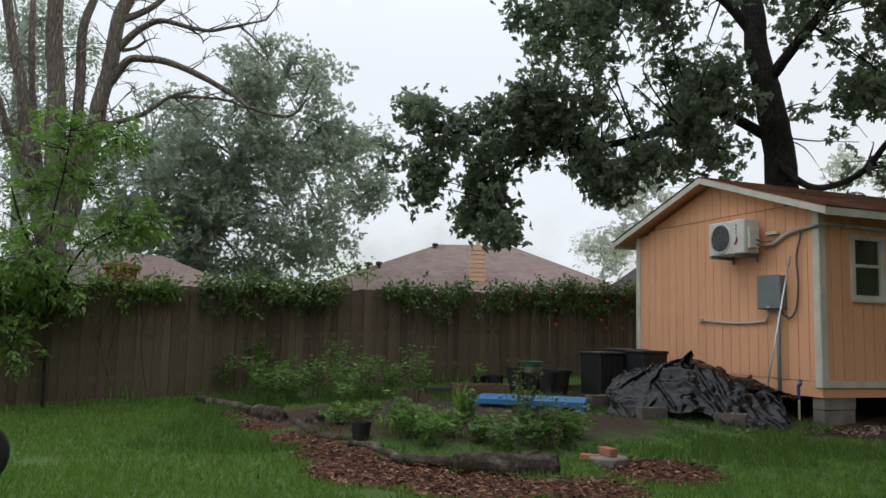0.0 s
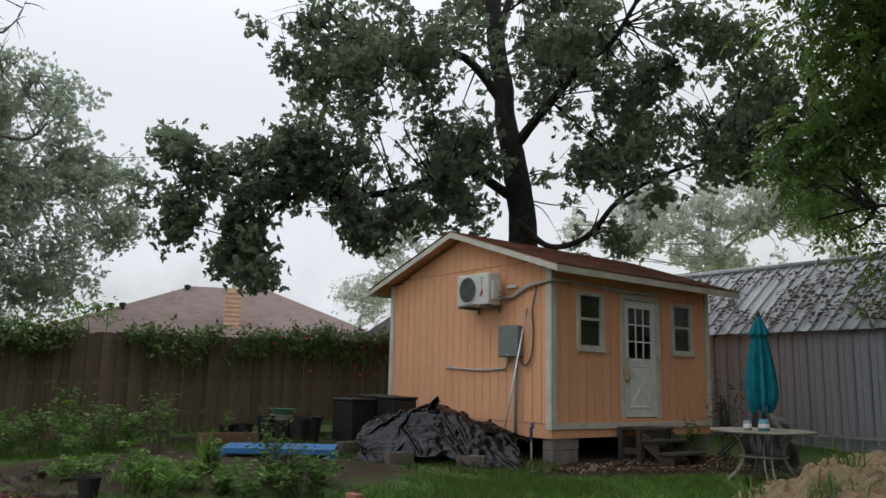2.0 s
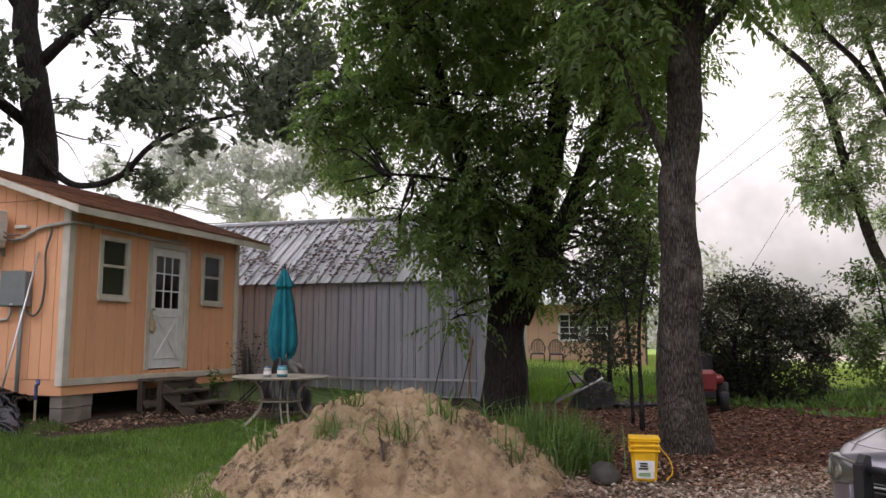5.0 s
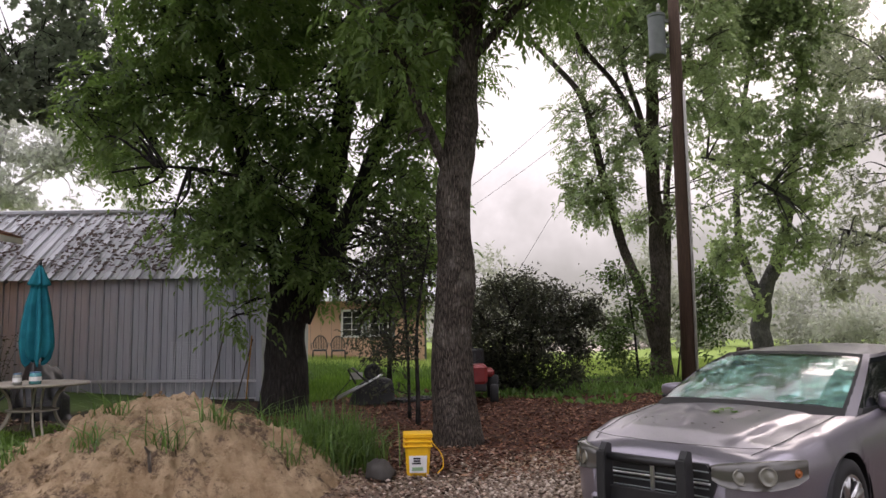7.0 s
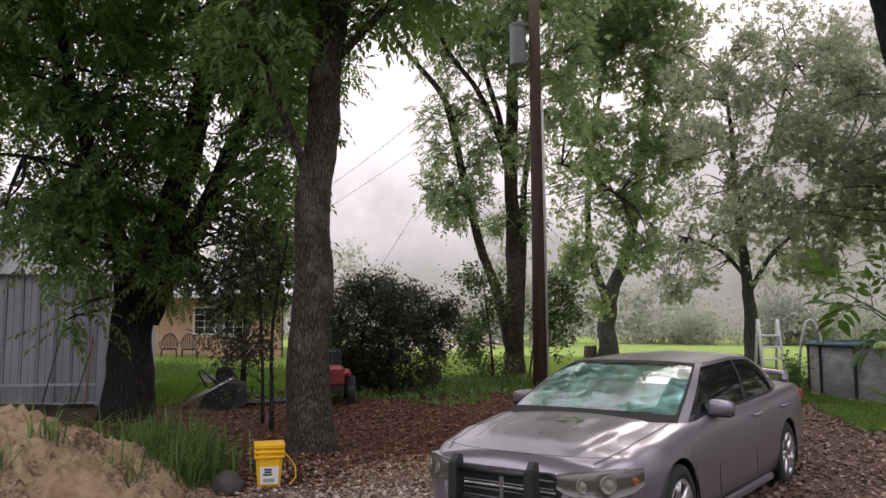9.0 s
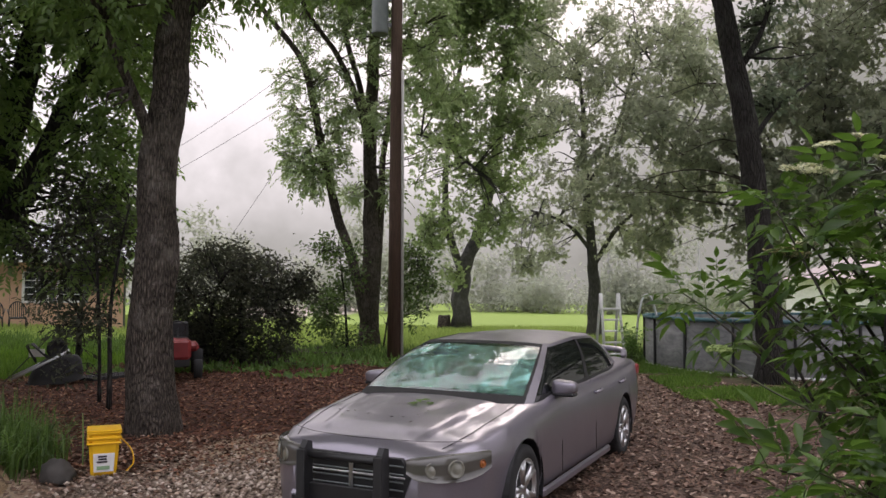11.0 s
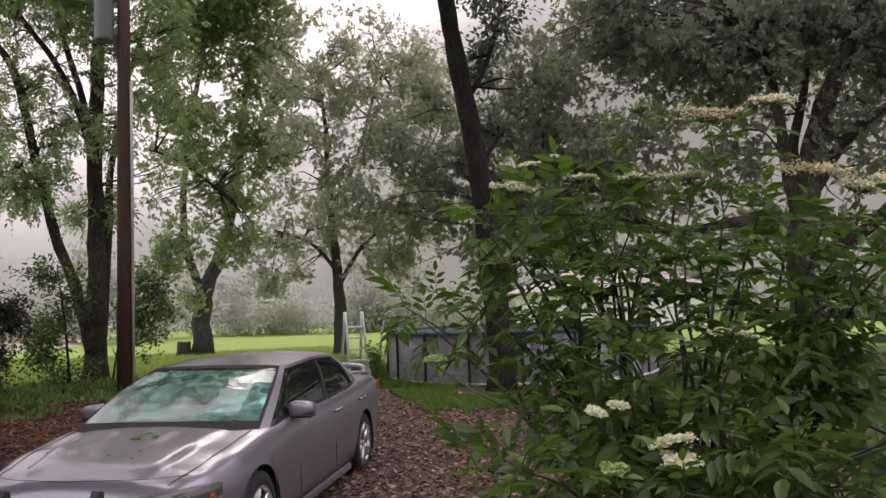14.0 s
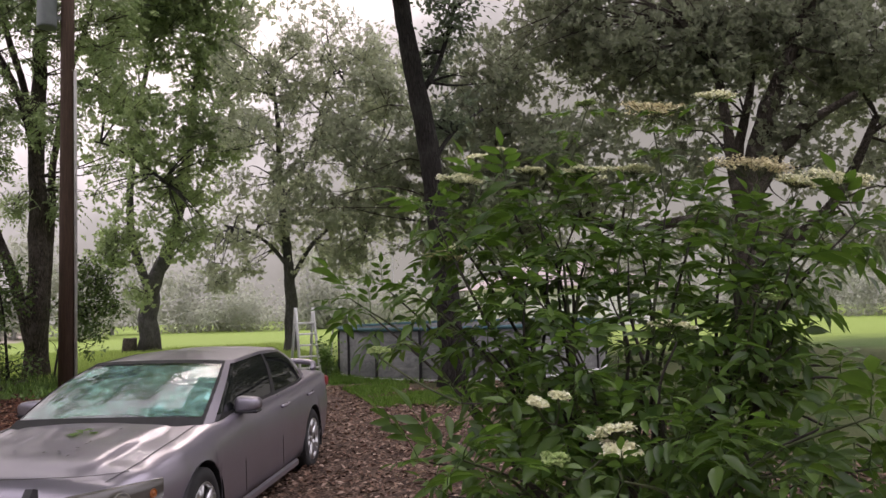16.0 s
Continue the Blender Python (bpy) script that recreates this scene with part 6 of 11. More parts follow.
def air_conditioner():
    """The outdoor unit on the gable, facing -x, on two brackets."""
    ob = thing("air_conditioner", "white wall-mounted air conditioner unit with round fan grille", "air conditioner", *SHED)
    x0, x1, y0, y1, z0, z1 = -0.42, -0.12, 1.04, 1.86, 2.70, 3.24
    part("casing", box(bmesh.new(), x0, x1, y0, y1, z0, z1, 0.018), M_WHITE_PLASTIC, ob, smooth=False)
    cy, cz, r = y1 - 0.29, (z0 + z1) / 2, 0.225
    bm = bmesh.new()
    lathe(bm, [(r + 0.02, -0.004), (r + 0.02, 0.012), (r, 0.016), (r - 0.015, 0.002)], 40)
    f = part("fan_shroud", bm, M_WHITE_PLASTIC, ob, smooth=True)
    f.matrix_basis = pose(x0, cy, cz, 0, -90, 0)
    f = part("fan_opening", lathe(bmesh.new(), [(r - 0.016, 0.001), (r - 0.016, 0.005)], 36), M_BLACK, ob)
    f.matrix_basis = pose(x0, cy, cz, 0, -90, 0)
    for k in range(9):
        rad = 0.03 + k * 0.022
        bm = bmesh.new()
        tube(bm, [(rad * math.cos(a), rad * math.sin(a), 0.018) for a in np.linspace(0, 2 * math.pi, 33)], 0.0035, 5, cap=False)
        g = part("grille_ring", bm, M_GREY_BOX, ob)
        g.matrix_basis = pose(x0, cy, cz, 0, -90, 0)
    for k in range(8):
        a = k * math.pi / 4 + 0.2
        bm = tube(bmesh.new(), [(0.03 * math.cos(a), 0.03 * math.sin(a), 0.02), (r * math.cos(a + 0.4), r * math.sin(a + 0.4), 0.016)], 0.004, 5)
        g = part("grille_bar", bm, M_GREY_BOX, ob)
        g.matrix_basis = pose(x0, cy, cz, 0, -90, 0)
    # worn sticker: a red wedge and grey bars
    bm = prism(bmesh.new(), [(1.27, 2.84), (1.22, 2.84), (1.17, 2.90), (1.20, 3.00), (1.22, 2.92)], x0 - 0.004, x0 - 0.001, "x")
    part("sticker_mark", bm, M_RED, ob)
    for k, (w, h) in enumerate(((0.05, 0.10), (0.05, 0.13), (0.05, 0.09))):
        part("sticker_bar", box(bmesh.new(), x0 - 0.004, x0 - 0.001, 1.20 - 0.003 * k, 1.23, 3.02 + 0.055 * k, 3.055 + 0.055 * k), M_GREY_BOX, ob)
    for yy in (1.16, 1.70):
        bm = bmesh.new()
        box(bm, -0.50, -0.02, yy, yy + 0.04, z0 - 0.05, z0 - 0.004, 0.004)
        box(bm, -0.05, -0.021, yy, yy + 0.04, z0 - 0.12, z0 + 0.02, 0.003)
        part("bracket", bm, M_GREY_BOX, ob)
    for z in (2.86, 2.93):
        bm = tube(bmesh.new(), smooth_line([(-0.22, 1.05, z), (-0.22, 0.98, z - 0.02), (-0.20, 0.90, z - 0.06), (-0.10, 0.80, z - 0.05)], 4), 0.012, 6)
        part("copper_pipe", bm, M_CABLE, ob, smooth=True)
    part("valve_cover", box(bmesh.new(), -0.36, -0.16, 0.99, 1.036, 2.78, 3.10, 0.01), M_WHITE_PLASTIC, ob)


air_conditioner()


def wall_services():
    ob = thing("line_set", "grey wrapped cooling pipe clipped along the shed wall", "pipe", *SHED)
    pts = [(-0.06, 0.98, 2.80), (-0.06, 0.80, 2.84), (-0.06, 0.5, 2.97), (-0.06, 0.15, 3.02), (-0.07, -0.02, 3.03), (-0.03, -0.07, 3.04), (0.3, -0.055, 3.06), (1.0, -0.055, 3.04), (1.8, -0.06, 3.02), (2.6, -0.055, 3.03)]
    part("pipe", tube(bmesh.new(), smooth_line(pts, 5), 0.028, 8), M_PVC, ob, smooth=True)
    for x in (0.4, 1.4, 2.3):
        part("clip", box(bmesh.new(), x, x + 0.03, -0.09, -0.013, 3.01, 3.09, 0.004), M_PVC, ob)
    part("wall_stub", box(bmesh.new(), -0.09, -0.021, 0.72, 0.95, 2.98, 3.03, 0.008), M_WHITE_PLASTIC, ob)
    ob = thing("cable_loop", "black cable looping down to the fuse box", "cable", *SHED)
    pts = [(-0.06, 0.30, 3.02), (-0.06, 0.28, 2.90), (-0.06, 0.36, 2.60), (-0.06, 0.34, 2.2), (-0.06, 0.38, 1.85), (-0.06, 0.50, 1.70), (-0.07, 0.62, 1.74), (-0.08, 0.68, 1.83)]
    part("cable", tube(bmesh.new(), smooth_line(pts, 6), 0.016, 7), M_CABLE, ob, smooth=True)
    ob = thing("fuse_box", "grey steel electrical box on the shed wall", "electrical box", *SHED)
    part("body", box(bmesh.new(), -0.15, -0.021, 0.60, 1.06, 1.83, 2.34, 0.008), M_GREY_BOX, ob)
    part("cover", box(bmesh.new(), -0.165, -0.152, 0.595, 1.065, 1.84, 2.35, 0.006), M_GREY_BOX, ob)
    part("latch", box(bmesh.new(), -0.172, -0.166, 0.80, 0.86, 1.85, 1.875, 0.002), M_ALU, ob)
    ob = thing("conduit", "grey plastic conduit running along the siding", "conduit", *SHED)
    pts = [(-0.08, 0.93, 1.83), (-0.08, 0.93, 1.73), (-0.07, 0.97, 1.67), (-0.045, 1.06, 1.645), (-0.045, 1.5, 1.62), (-0.045, 2.0, 1.635), (-0.045, 2.5, 1.665)]
    part("pipe", tube(bmesh.new(), smooth_line(pts, 5), 0.019, 8), M_PVC, ob, smooth=True)
    part("pull_elbow", box(bmesh.new(), -0.075, -0.013, 2.47, 2.58, 1.645, 1.695, 0.008), M_PVC, ob)
    ob = thing("riser_pipe", "dark grey riser pipe from the ground to the fuse box", "pipe", *SHED)
    part("pipe", tube(bmesh.new(), [(-0.09, 0.70, 1.84), (-0.10, 0.70, 1.2), (-0.11, 0.69, 0.14)], 0.03, 8), M_GREY_BOX, ob, smooth=True)
    ob = thing("leaning_pole", "thin pale metal pole leaning on the shed", "pole", *SHED)
    part("pole", tube(bmesh.new(), [(-0.72, 0.44, 0.14), (-0.38, 0.47, 1.4), (-0.045, 0.50, 2.62)], 0.014, 8), M_ALU, ob, smooth=True)
    ob = thing("standpipe", "standpipe with blue tap beside the shed corner", "tap", *SHED)
    part("pipe", tube(bmesh.new(), smooth_line([(-0.22, 0.22, 0.14), (-0.22, 0.22, 0.70), (-0.24, 0.20, 0.76), (-0.28, 0.16, 0.74)], 4), 0.018, 7), plain("cream_pipe", (0.5, 0.45, 0.3)), ob, smooth=True)
    part("tap", tube(bmesh.new(), smooth_line([(-0.22, 0.22, 0.52), (-0.22, 0.22, 0.74), (-0.26, 0.15, 0.79), (-0.31, 0.10, 0.74)], 4), 0.024, 7), plain("blue_tap_paint", (0.05, 0.07, 0.2)), ob, smooth=True)


wall_services()


def shed_steps():
    """A small landing at the door with two open treads descending from it."""
    ob = thing("wooden_steps", "weathered wooden steps with landing at the shed door", "steps", *SHED)
    x0, x1 = 1.52, 2.42
    for k in range(3):
        part("landing_board", box(bmesh.new(), x0, x1, -0.53 + 0.162 * k, -0.375 + 0.162 * k, 0.69, 0.73, 0.006), M_DECK, ob)
    for x in (x0 + 0.01, x1 - 0.10):
        for y in (-0.515, -0.14):
            part("post", box(bmesh.new(), x, x + 0.09, y, y + 0.09, 0.10, 0.688, 0.006), M_DECK, ob)
        # sloping side board under the treads
        bm = prism(bmesh.new(), [(-0.52, 0.66), (-0.52, 0.46), (-1.02, 0.12), (-1.12, 0.12), (-1.12, 0.30), (-0.84, 0.32), (-0.82, 0.50)], x + 0.025, x + 0.063, "x")
        part("stringer", bm, M_DECK, ob)
        part("brace", box(bmesh.new(), x + 0.02, x + 0.06, -0.424, -0.142, 0.30, 0.40, 0.005), M_DECK, ob)
    part("apron_board", box(bmesh.new(), x0 + 0.11, x1 - 0.11, -0.51, -0.485, 0.57, 0.685, 0.004), M_DECK, ob)
    for k, (y, z) in enumerate(((-0.82, 0.55), (-1.13, 0.37))):
        for n in range(2):
            part("tread", box(bmesh.new(), x0 - 0.02 + 0.03 * k, x1 + 0.03 * k, y + 0.148 * n, y + 0.14 + 0.148 * n, z - 0.042, z, 0.006), M_DECK, ob)


shed_steps()


# ---- back fence ----
def fence():
    ob = thing("back_fence", "tall weathered wooden privacy fence with a kickboard", "fence")
    a, d = np.array([-12.5, 7.14]), np.array([0.8305, 0.557])
    n = np.array([-0.557, 0.8305])
    turn = math.degrees(math.atan2(d[1], d[0]))
    boards = []
    for k in range(4):
        bm = bmesh.new()
        h = 1.80 + 0.012 * k
        w = (0.143, 0.139, 0.147, 0.141)[k]
        pts = [(0.003, 0), (w, 0), (w, h - 0.02 * (k % 2)), (w - 0.012, h), (0.012, h - 0.008 * k), (0.003, h - 0.02)]
        prism(bm, pts, 0.0, 0.018, "y")
        me = bpy.data.meshes.new("fence_board")
        bm.normal_update()
        bm.to_mesh(me)
        bm.free()
        me.materials.append(M_FENCE)
        boards.append(me)
    rr = random.Random(5)
    s, total, lap = 0.0, 25.8, 0.0
    while s < total:
        p = a + d * s
        z = 0.10 + (p[1] - 11.3) * 0.062
        share("fence_board", boards[rr.randrange(4)], ob, pose(p[0], p[1], z + rr.uniform(-0.03, 0.02), rr.uniform(-0.25, 0.25), rr.uniform(-0.12, 0.12), turn) @ Matrix.Translation((0, lap, 0)))
        lap = 0.024 - lap
        s += 0.1315
    s = 0.0
    while s < total:
        p = a + d * s + n * 0.055
        z = 0.10 + (p[1] - 11.3) * 0.062
        c = part("post", box(bmesh.new(), -0.045, 0.045, 0.01, 0.10, -0.3, 1.75), M_FENCE, ob)
        c.matrix_basis = pose(p[0], p[1], z, 0, 0, turn)
        for zz in (0.35, 0.95, 1.6):
            r = part("rail", prism(bmesh.new(), [(0, zz), (2.43, zz + 0.084), (2.43, zz + 0.164), (0, zz + 0.08)], -0.034, 0.004, "y"), M_FENCE, ob)
            r.matrix_basis = pose(p[0], p[1], z, 0, 0, turn)
        q = a + d * s - n * 0.026
        b = part("kickboard", prism(bmesh.new(), [(0.004, -0.08), (2.427, 0.004), (2.427, 0.165), (0.004, 0.10)], 0.0, 0.022, "y"), M_FENCE, ob)
        b.matrix_basis = pose(q[0], q[1], z, 0, 0, turn)
        s += 2.44


fence()


# ---- metal barn ----
BARN = (13.32, 10.0, 0.0, 21.5 + 90)   # its x runs along the wall, away from the near corner


def ribbed_sheet(length, width, rib=0.305, height=0.048):
    """A profiled sheet: x across its ribs, z along them."""
    bm = bmesh.new()
    xs = []
    n = int(round(width / rib))
    for k in range(n):
        o = k * rib
        xs += [(o, 0.0), (o + 0.002, -0.075), (o + 0.026, -0.075), (o + 0.029, height), (o + 0.052, height), (o + 0.060, 0.0), (o + 0.15, 0.0), (o + 0.16, height * 0.25), (o + 0.175, height * 0.25), (o + 0.185, 0.0)]
    xs.append((n * rib, 0.0))
    lo = [bm.verts.new((x, -y, 0)) for x, y in xs]
    hi = [bm.verts.new((x, -y, length)) for x, y in xs]
    lo2 = [bm.verts.new((x, -y + 0.004, 0)) for x, y in xs]
    hi2 = [bm.verts.new((x, -y + 0.004, length)) for x, y in xs]
    for k in range(len(xs) - 1):
        bm.faces.new((lo[k], lo[k + 1], hi[k + 1], hi[k]))
        bm.faces.new((lo2[k + 1], lo2[k], hi2[k], hi2[k + 1]))
    return bm


def barn():
    ob = thing("metal_barn", "grey galvanised metal barn with ribbed walls and roof", "barn", *BARN)
    L, D, base, eave, ridge = 11.95, 4.4, 0.10, 2.74, 4.32
    wall_me = None
    for k in range(13):
        if wall_me is None:
            first = part("wall_sheet", ribbed_sheet(eave - base, 0.915), M_STEEL, ob)
            wall_me = first.data
            first.matrix_basis = pose(0, 0, base, 0, 0, 0) @ Matrix.Rotation(math.pi, 4, "Z") @ Matrix.Translation((-0.92, 0, 0))
        else:
            share("wall_sheet", wall_me, ob, pose(k * 0.92, 0, base) @ Matrix.Rotation(math.pi, 4, "Z") @ Matrix.Translation((-0.92, 0, 0)))
    # the yard side faces +y here; the barn's body lies towards -y
    end = [(0.0, base), (-D, base), (-D, eave), (-D / 2, ridge - 0.02), (0.0, eave)]
    part("end_wall", prism(bmesh.new(), end, 0.0, 0.05, "x"), M_STEEL, ob)
    part("end_wall", prism(bmesh.new(), end, L - 0.05, L, "x"), M_STEEL, ob)
    part("rear_wall", box(bmesh.new(), 0.05, L - 0.05, -D, -D + 0.05, base, eave), M_STEEL, ob)
    slope = math.hypot(D / 2 + 0.25, (ridge - eave) * (D / 2 + 0.25) / (D / 2))
    pitch = math.atan2(ridge - eave, D / 2)
    me = None
    for k in range(14):
        m = pose(-0.2 + k * 0.92, 0.25, eave + 0.04 - 0.25 * math.tan(pitch)) @ Matrix.Rotation(math.pi / 2 - pitch, 4, "X") @ Matrix.Rotation(math.pi, 4, "Z") @ Matrix.Translation((-0.92, 0, 0))
        if me is None:
            first = part("roof_sheet", ribbed_sheet(slope, 0.915), M_STEEL_ROOF, ob)
            me = first.data
            first.matrix_basis = m
        else:
            share("roof_sheet", me, ob, m)
    back = [(-D / 2, ridge + 0.03), (-D - 0.25, eave - 0.1), (-D - 0.25, eave - 0.06), (-D / 2, ridge + 0.07)]
    part("roof_slab", prism(bmesh.new(), back, -0.2, L + 0.4, "x"), M_STEEL_ROOF, ob)
    bm = tube(bmesh.new(), [(-0.22, -D / 2, ridge + 0.05), (L + 0.42, -D / 2, ridge + 0.05)], 0.09, 8)
    part("ridge_cap", bm, M_STEEL_ROOF, ob)
    part("corner_flashing", box(bmesh.new(), -0.012, 0.10, 0.005, 0.036, base, eave, 0.003), M_STEEL, ob)
    return ob


barn()


def roof_litter():
    """Wet fallen leaves and moss lying on the barn roof."""
    rng = np.random.default_rng(8)
    n = 1500
    u = rng.random(n) ** 1.3 * 9.0 + 2.0
    s = rng.random(n) * 2.6
    keep = np.array([noise.noise(Vector((a * 0.7, b * 0.9, 3.0))) for a, b in zip(u, s)]) > -0.25
    u, s = u[keep], s[keep]
    pitch = math.atan2(4.32 - 2.74, 2.2)
    loc = np.stack([u, 0.2 - s * math.cos(pitch), 2.70 + s * math.sin(pitch) + 0.055], 1)
    ang = rng.random(len(u)) * 6.28
    d = np.stack([np.cos(ang), np.sin(ang) * math.cos(pitch), -np.sin(ang) * math.sin(pitch)], 1)
    nor = np.tile([0, math.sin(pitch), math.cos(pitch)], (len(u), 1)) + rng.normal(size=(len(u), 3)) * 0.15
    ob = thing("roof_leaves", "dark fallen leaves lying wet on the barn roof", "leaves", *BARN)
    v, f = leaves_np(rng, loc, d, nor, rng.uniform(0.06, 0.19, len(u)), rng.uniform(0.05, 0.11, len(u)), 0.05)
    tagged(mesh_np("leaf_litter", v, f, plain("dead_leaf", (0.060, 0.034, 0.024), 0.8), ob), kind="stuff")
    ob["kind"] = "stuff"


roof_litter()


def lying_ladder():
    ob = thing("aluminium_ladder", "aluminium ladder lying on its side along the barn wall", "ladder", *BARN)
    for z, y in ((0.13, 0.10), (0.49, 0.10)):
        part("rail", box(bmesh.new(), 0.08, 5.2, y, y + 0.03, z, z + 0.055, 0.004), M_ALU, ob)
    for k in range(17):
        part("rung", tube(bmesh.new(), [(0.28 + 0.29 * k, 0.115, 0.18), (0.28 + 0.29 * k, 0.115, 0.495)], 0.016, 8), M_ALU, ob)
    for x, h, c in ((0.22, 1.42, (0.42, 0.20, 0.04)), (0.42, 1.35, (0.10, 0.08, 0.06)), (0.98, 1.62, (0.10, 0.08, 0.06))):
        t = thing("garden_rake", "long-handled garden tool leaning on the barn wall", "garden tool", *BARN)
        part("handle", tube(bmesh.new(), [(x, 0.32, 0.12), (x - (0.02 if h == 1.42 else 0.24), 0.05, h)], 0.014, 7), plain("tool_handle", c, 0.7), t)
        part("head", box(bmesh.new(), x - 0.16, x + 0.16, 0.28, 0.33, 0.12, 0.17, 0.006), M_BLACK, t)


lying_ladder()


def wire_panel():
    """A sheet of wire mesh leaning against the ribbed wall."""
    ob = thing("wire_mesh_panel", "small grey wire mesh panel leaning on the barn wall", "mesh panel", *BARN)
    bm = bmesh.new()
    for k in range(13):
        x = 1.26 + 0.05 * k
        tube(bm, [(x, 0.22, 0.1), (x, 0.07, 1.3)], 0.0025, 3, False)
    for k in range(25):
        s = k / 24
        tube(bm, [(1.26, 0.22 - 0.15 * s, 0.1 + 1.2 * s), (1.86, 0.22 - 0.15 * s, 0.1 + 1.2 * s)], 0.0025, 3, False)
    part("wire", bm, M_ALU, ob)


wire_panel()


# ---- houses in the distance ----
def hip_roof(x0, x1, y0, y1, z0, z1, inset):
    bm = bmesh.new()
    b = [bm.verts.new(p) for p in ((x0, y0, z0), (x1, y0, z0), (x1, y1, z0), (x0, y1, z0))]
    ym = (y0 + y1) / 2
    r = [bm.verts.new((x0 + inset, ym, z1)), bm.verts.new((x1 - inset, ym, z1))]
    bm.faces.new((b[0], b[1], r[1], r[0]))
    bm.faces.new((b[1], b[2], r[1]))
    bm.faces.new((b[2], b[3], r[0], r[1]))
    bm.faces.new((b[3], b[0], r[0]))
    bm.faces.new((b[3], b[2], b[1], b[0]))
    return bm


M_BRICK = plain("pale_brick", (0.34, 0.27, 0.22), 0.9, dirt=0.3, scale=3)
M_TAN = siding_mat("tan_lap_siding", (0.58, 0.365, 0.255))


def neighbour_house():
    ob = thing("neighbour_house", "brick house with reddish hip roof and tan chimney beyond the fence", "house", 1.6, 41.5, 0.3, -2)
    part("wall", box(bmesh.new(), -8.0, 8.0, -5.2, 5.2, -0.3, 2.6), M_BRICK, ob)
    part("roof", hip_roof(-9.3, 8.3, -5.8, 5.8, 2.55, 5.72, 6.9), M_SHINGLE_PINK, ob)
    part("roof", hip_roof(-8.0, 2.5, -2.5, 7.5, 2.9, 5.45, 4.4), M_SHINGLE_PINK, ob)
    ch = part("chimney", box(bmesh.new(), -0.62, 0.12, -4.2, -3.4, 2.8, 5.25), M_TAN, ob, "tan sided chimney")
    for k in range(11):
        part("lap_board", prism(bmesh.new(), [(-4.205, 2.9 + 0.21 * k), (-4.235, 2.9 + 0.21 * k), (-4.205, 3.1 + 0.21 * k)], -0.63, 0.13, "x"), M_TAN, ch)
    part("flue", lathe(bmesh.new(), [(0.12, 5.25), (0.12, 5.55), (0.22, 5.58), (0.22, 5.72), (0.05, 5.78)], 12, -0.25, -3.8), M_PVC, ob)
    part("flue", lathe(bmesh.new(), [(0.05, 5.25), (0.05, 5.6), (0.02, 5.62)], 8, 0.0, -3.6), M_PVC, ob)
    for x, y, z in ((-6.2, -3.0, 4.0), (-5.7, -2.9, 4.15), (-5.2, -2.8, 4.2), (-2.55, -0.4, 5.45)):
        part("roof_vent", lathe(bmesh.new(), [(0.09, z - 0.3), (0.09, z + 0.12), (0.16, z + 0.14), (0.16, z + 0.26), (0.02, z + 0.3)], 10, x, y), M_SHINGLE_DARK, ob)


neighbour_house()


def dark_outbuilding():
    ob = thing("dark_roofed_outbuilding", "dark-roofed outbuilding behind the fence corner", "outbuilding", 8.2, 24.6, 0.4, 12)
    part("wall", box(bmesh.new(), -2.6, 2.6, -1.8, 1.8, -0.3, 2.1), M_FENCE, ob)
    for s in (-1, 1):
        part("roof_slope", prism(bmesh.new(), [(0, 4.25), (s * 4.0, 1.55), (s * 4.0, 1.65), (0, 4.37)], -2.1, 2.1, "y"), M_SHINGLE_DARK, ob)
    part("gable", prism(bmesh.new(), [(-2.6, 2.1), (2.6, 2.1), (2.6, 2.5), (0, 4.2), (-2.6, 2.5)], -1.8, -1.72, "y"), M_FENCE, ob)
    ob = thing("low_house", "low house with brown roof behind the young tree", "house", -13.0, 29.0, 0.4, 20)
    part("wall", box(bmesh.new(), -4.4, 4.4, -2.6, 2.6, -0.3, 2.3), M_BRICK, ob)
    part("roof", hip_roof(-5.0, 5.0, -3.2, 3.2, 2.25, 3.6, 3.0), M_SHINGLE_PINK, ob)
    ob = thing("roof_turbine", "rusty round vent cap on a pole behind the fence", "vent", -9.86, 23.2, 0.4)
    part("post", lathe(bmesh.new(), [(0.08, -0.4), (0.08, 2.2)], 10), M_SHINGLE, ob)
    part("cap", lathe(bmesh.new(), [(0.42, 2.2), (0.45, 2.55), (0.55, 2.6), (0.5, 2.72), (0.1, 2.82)], 20), M_SHINGLE, ob)


dark_outbuilding()


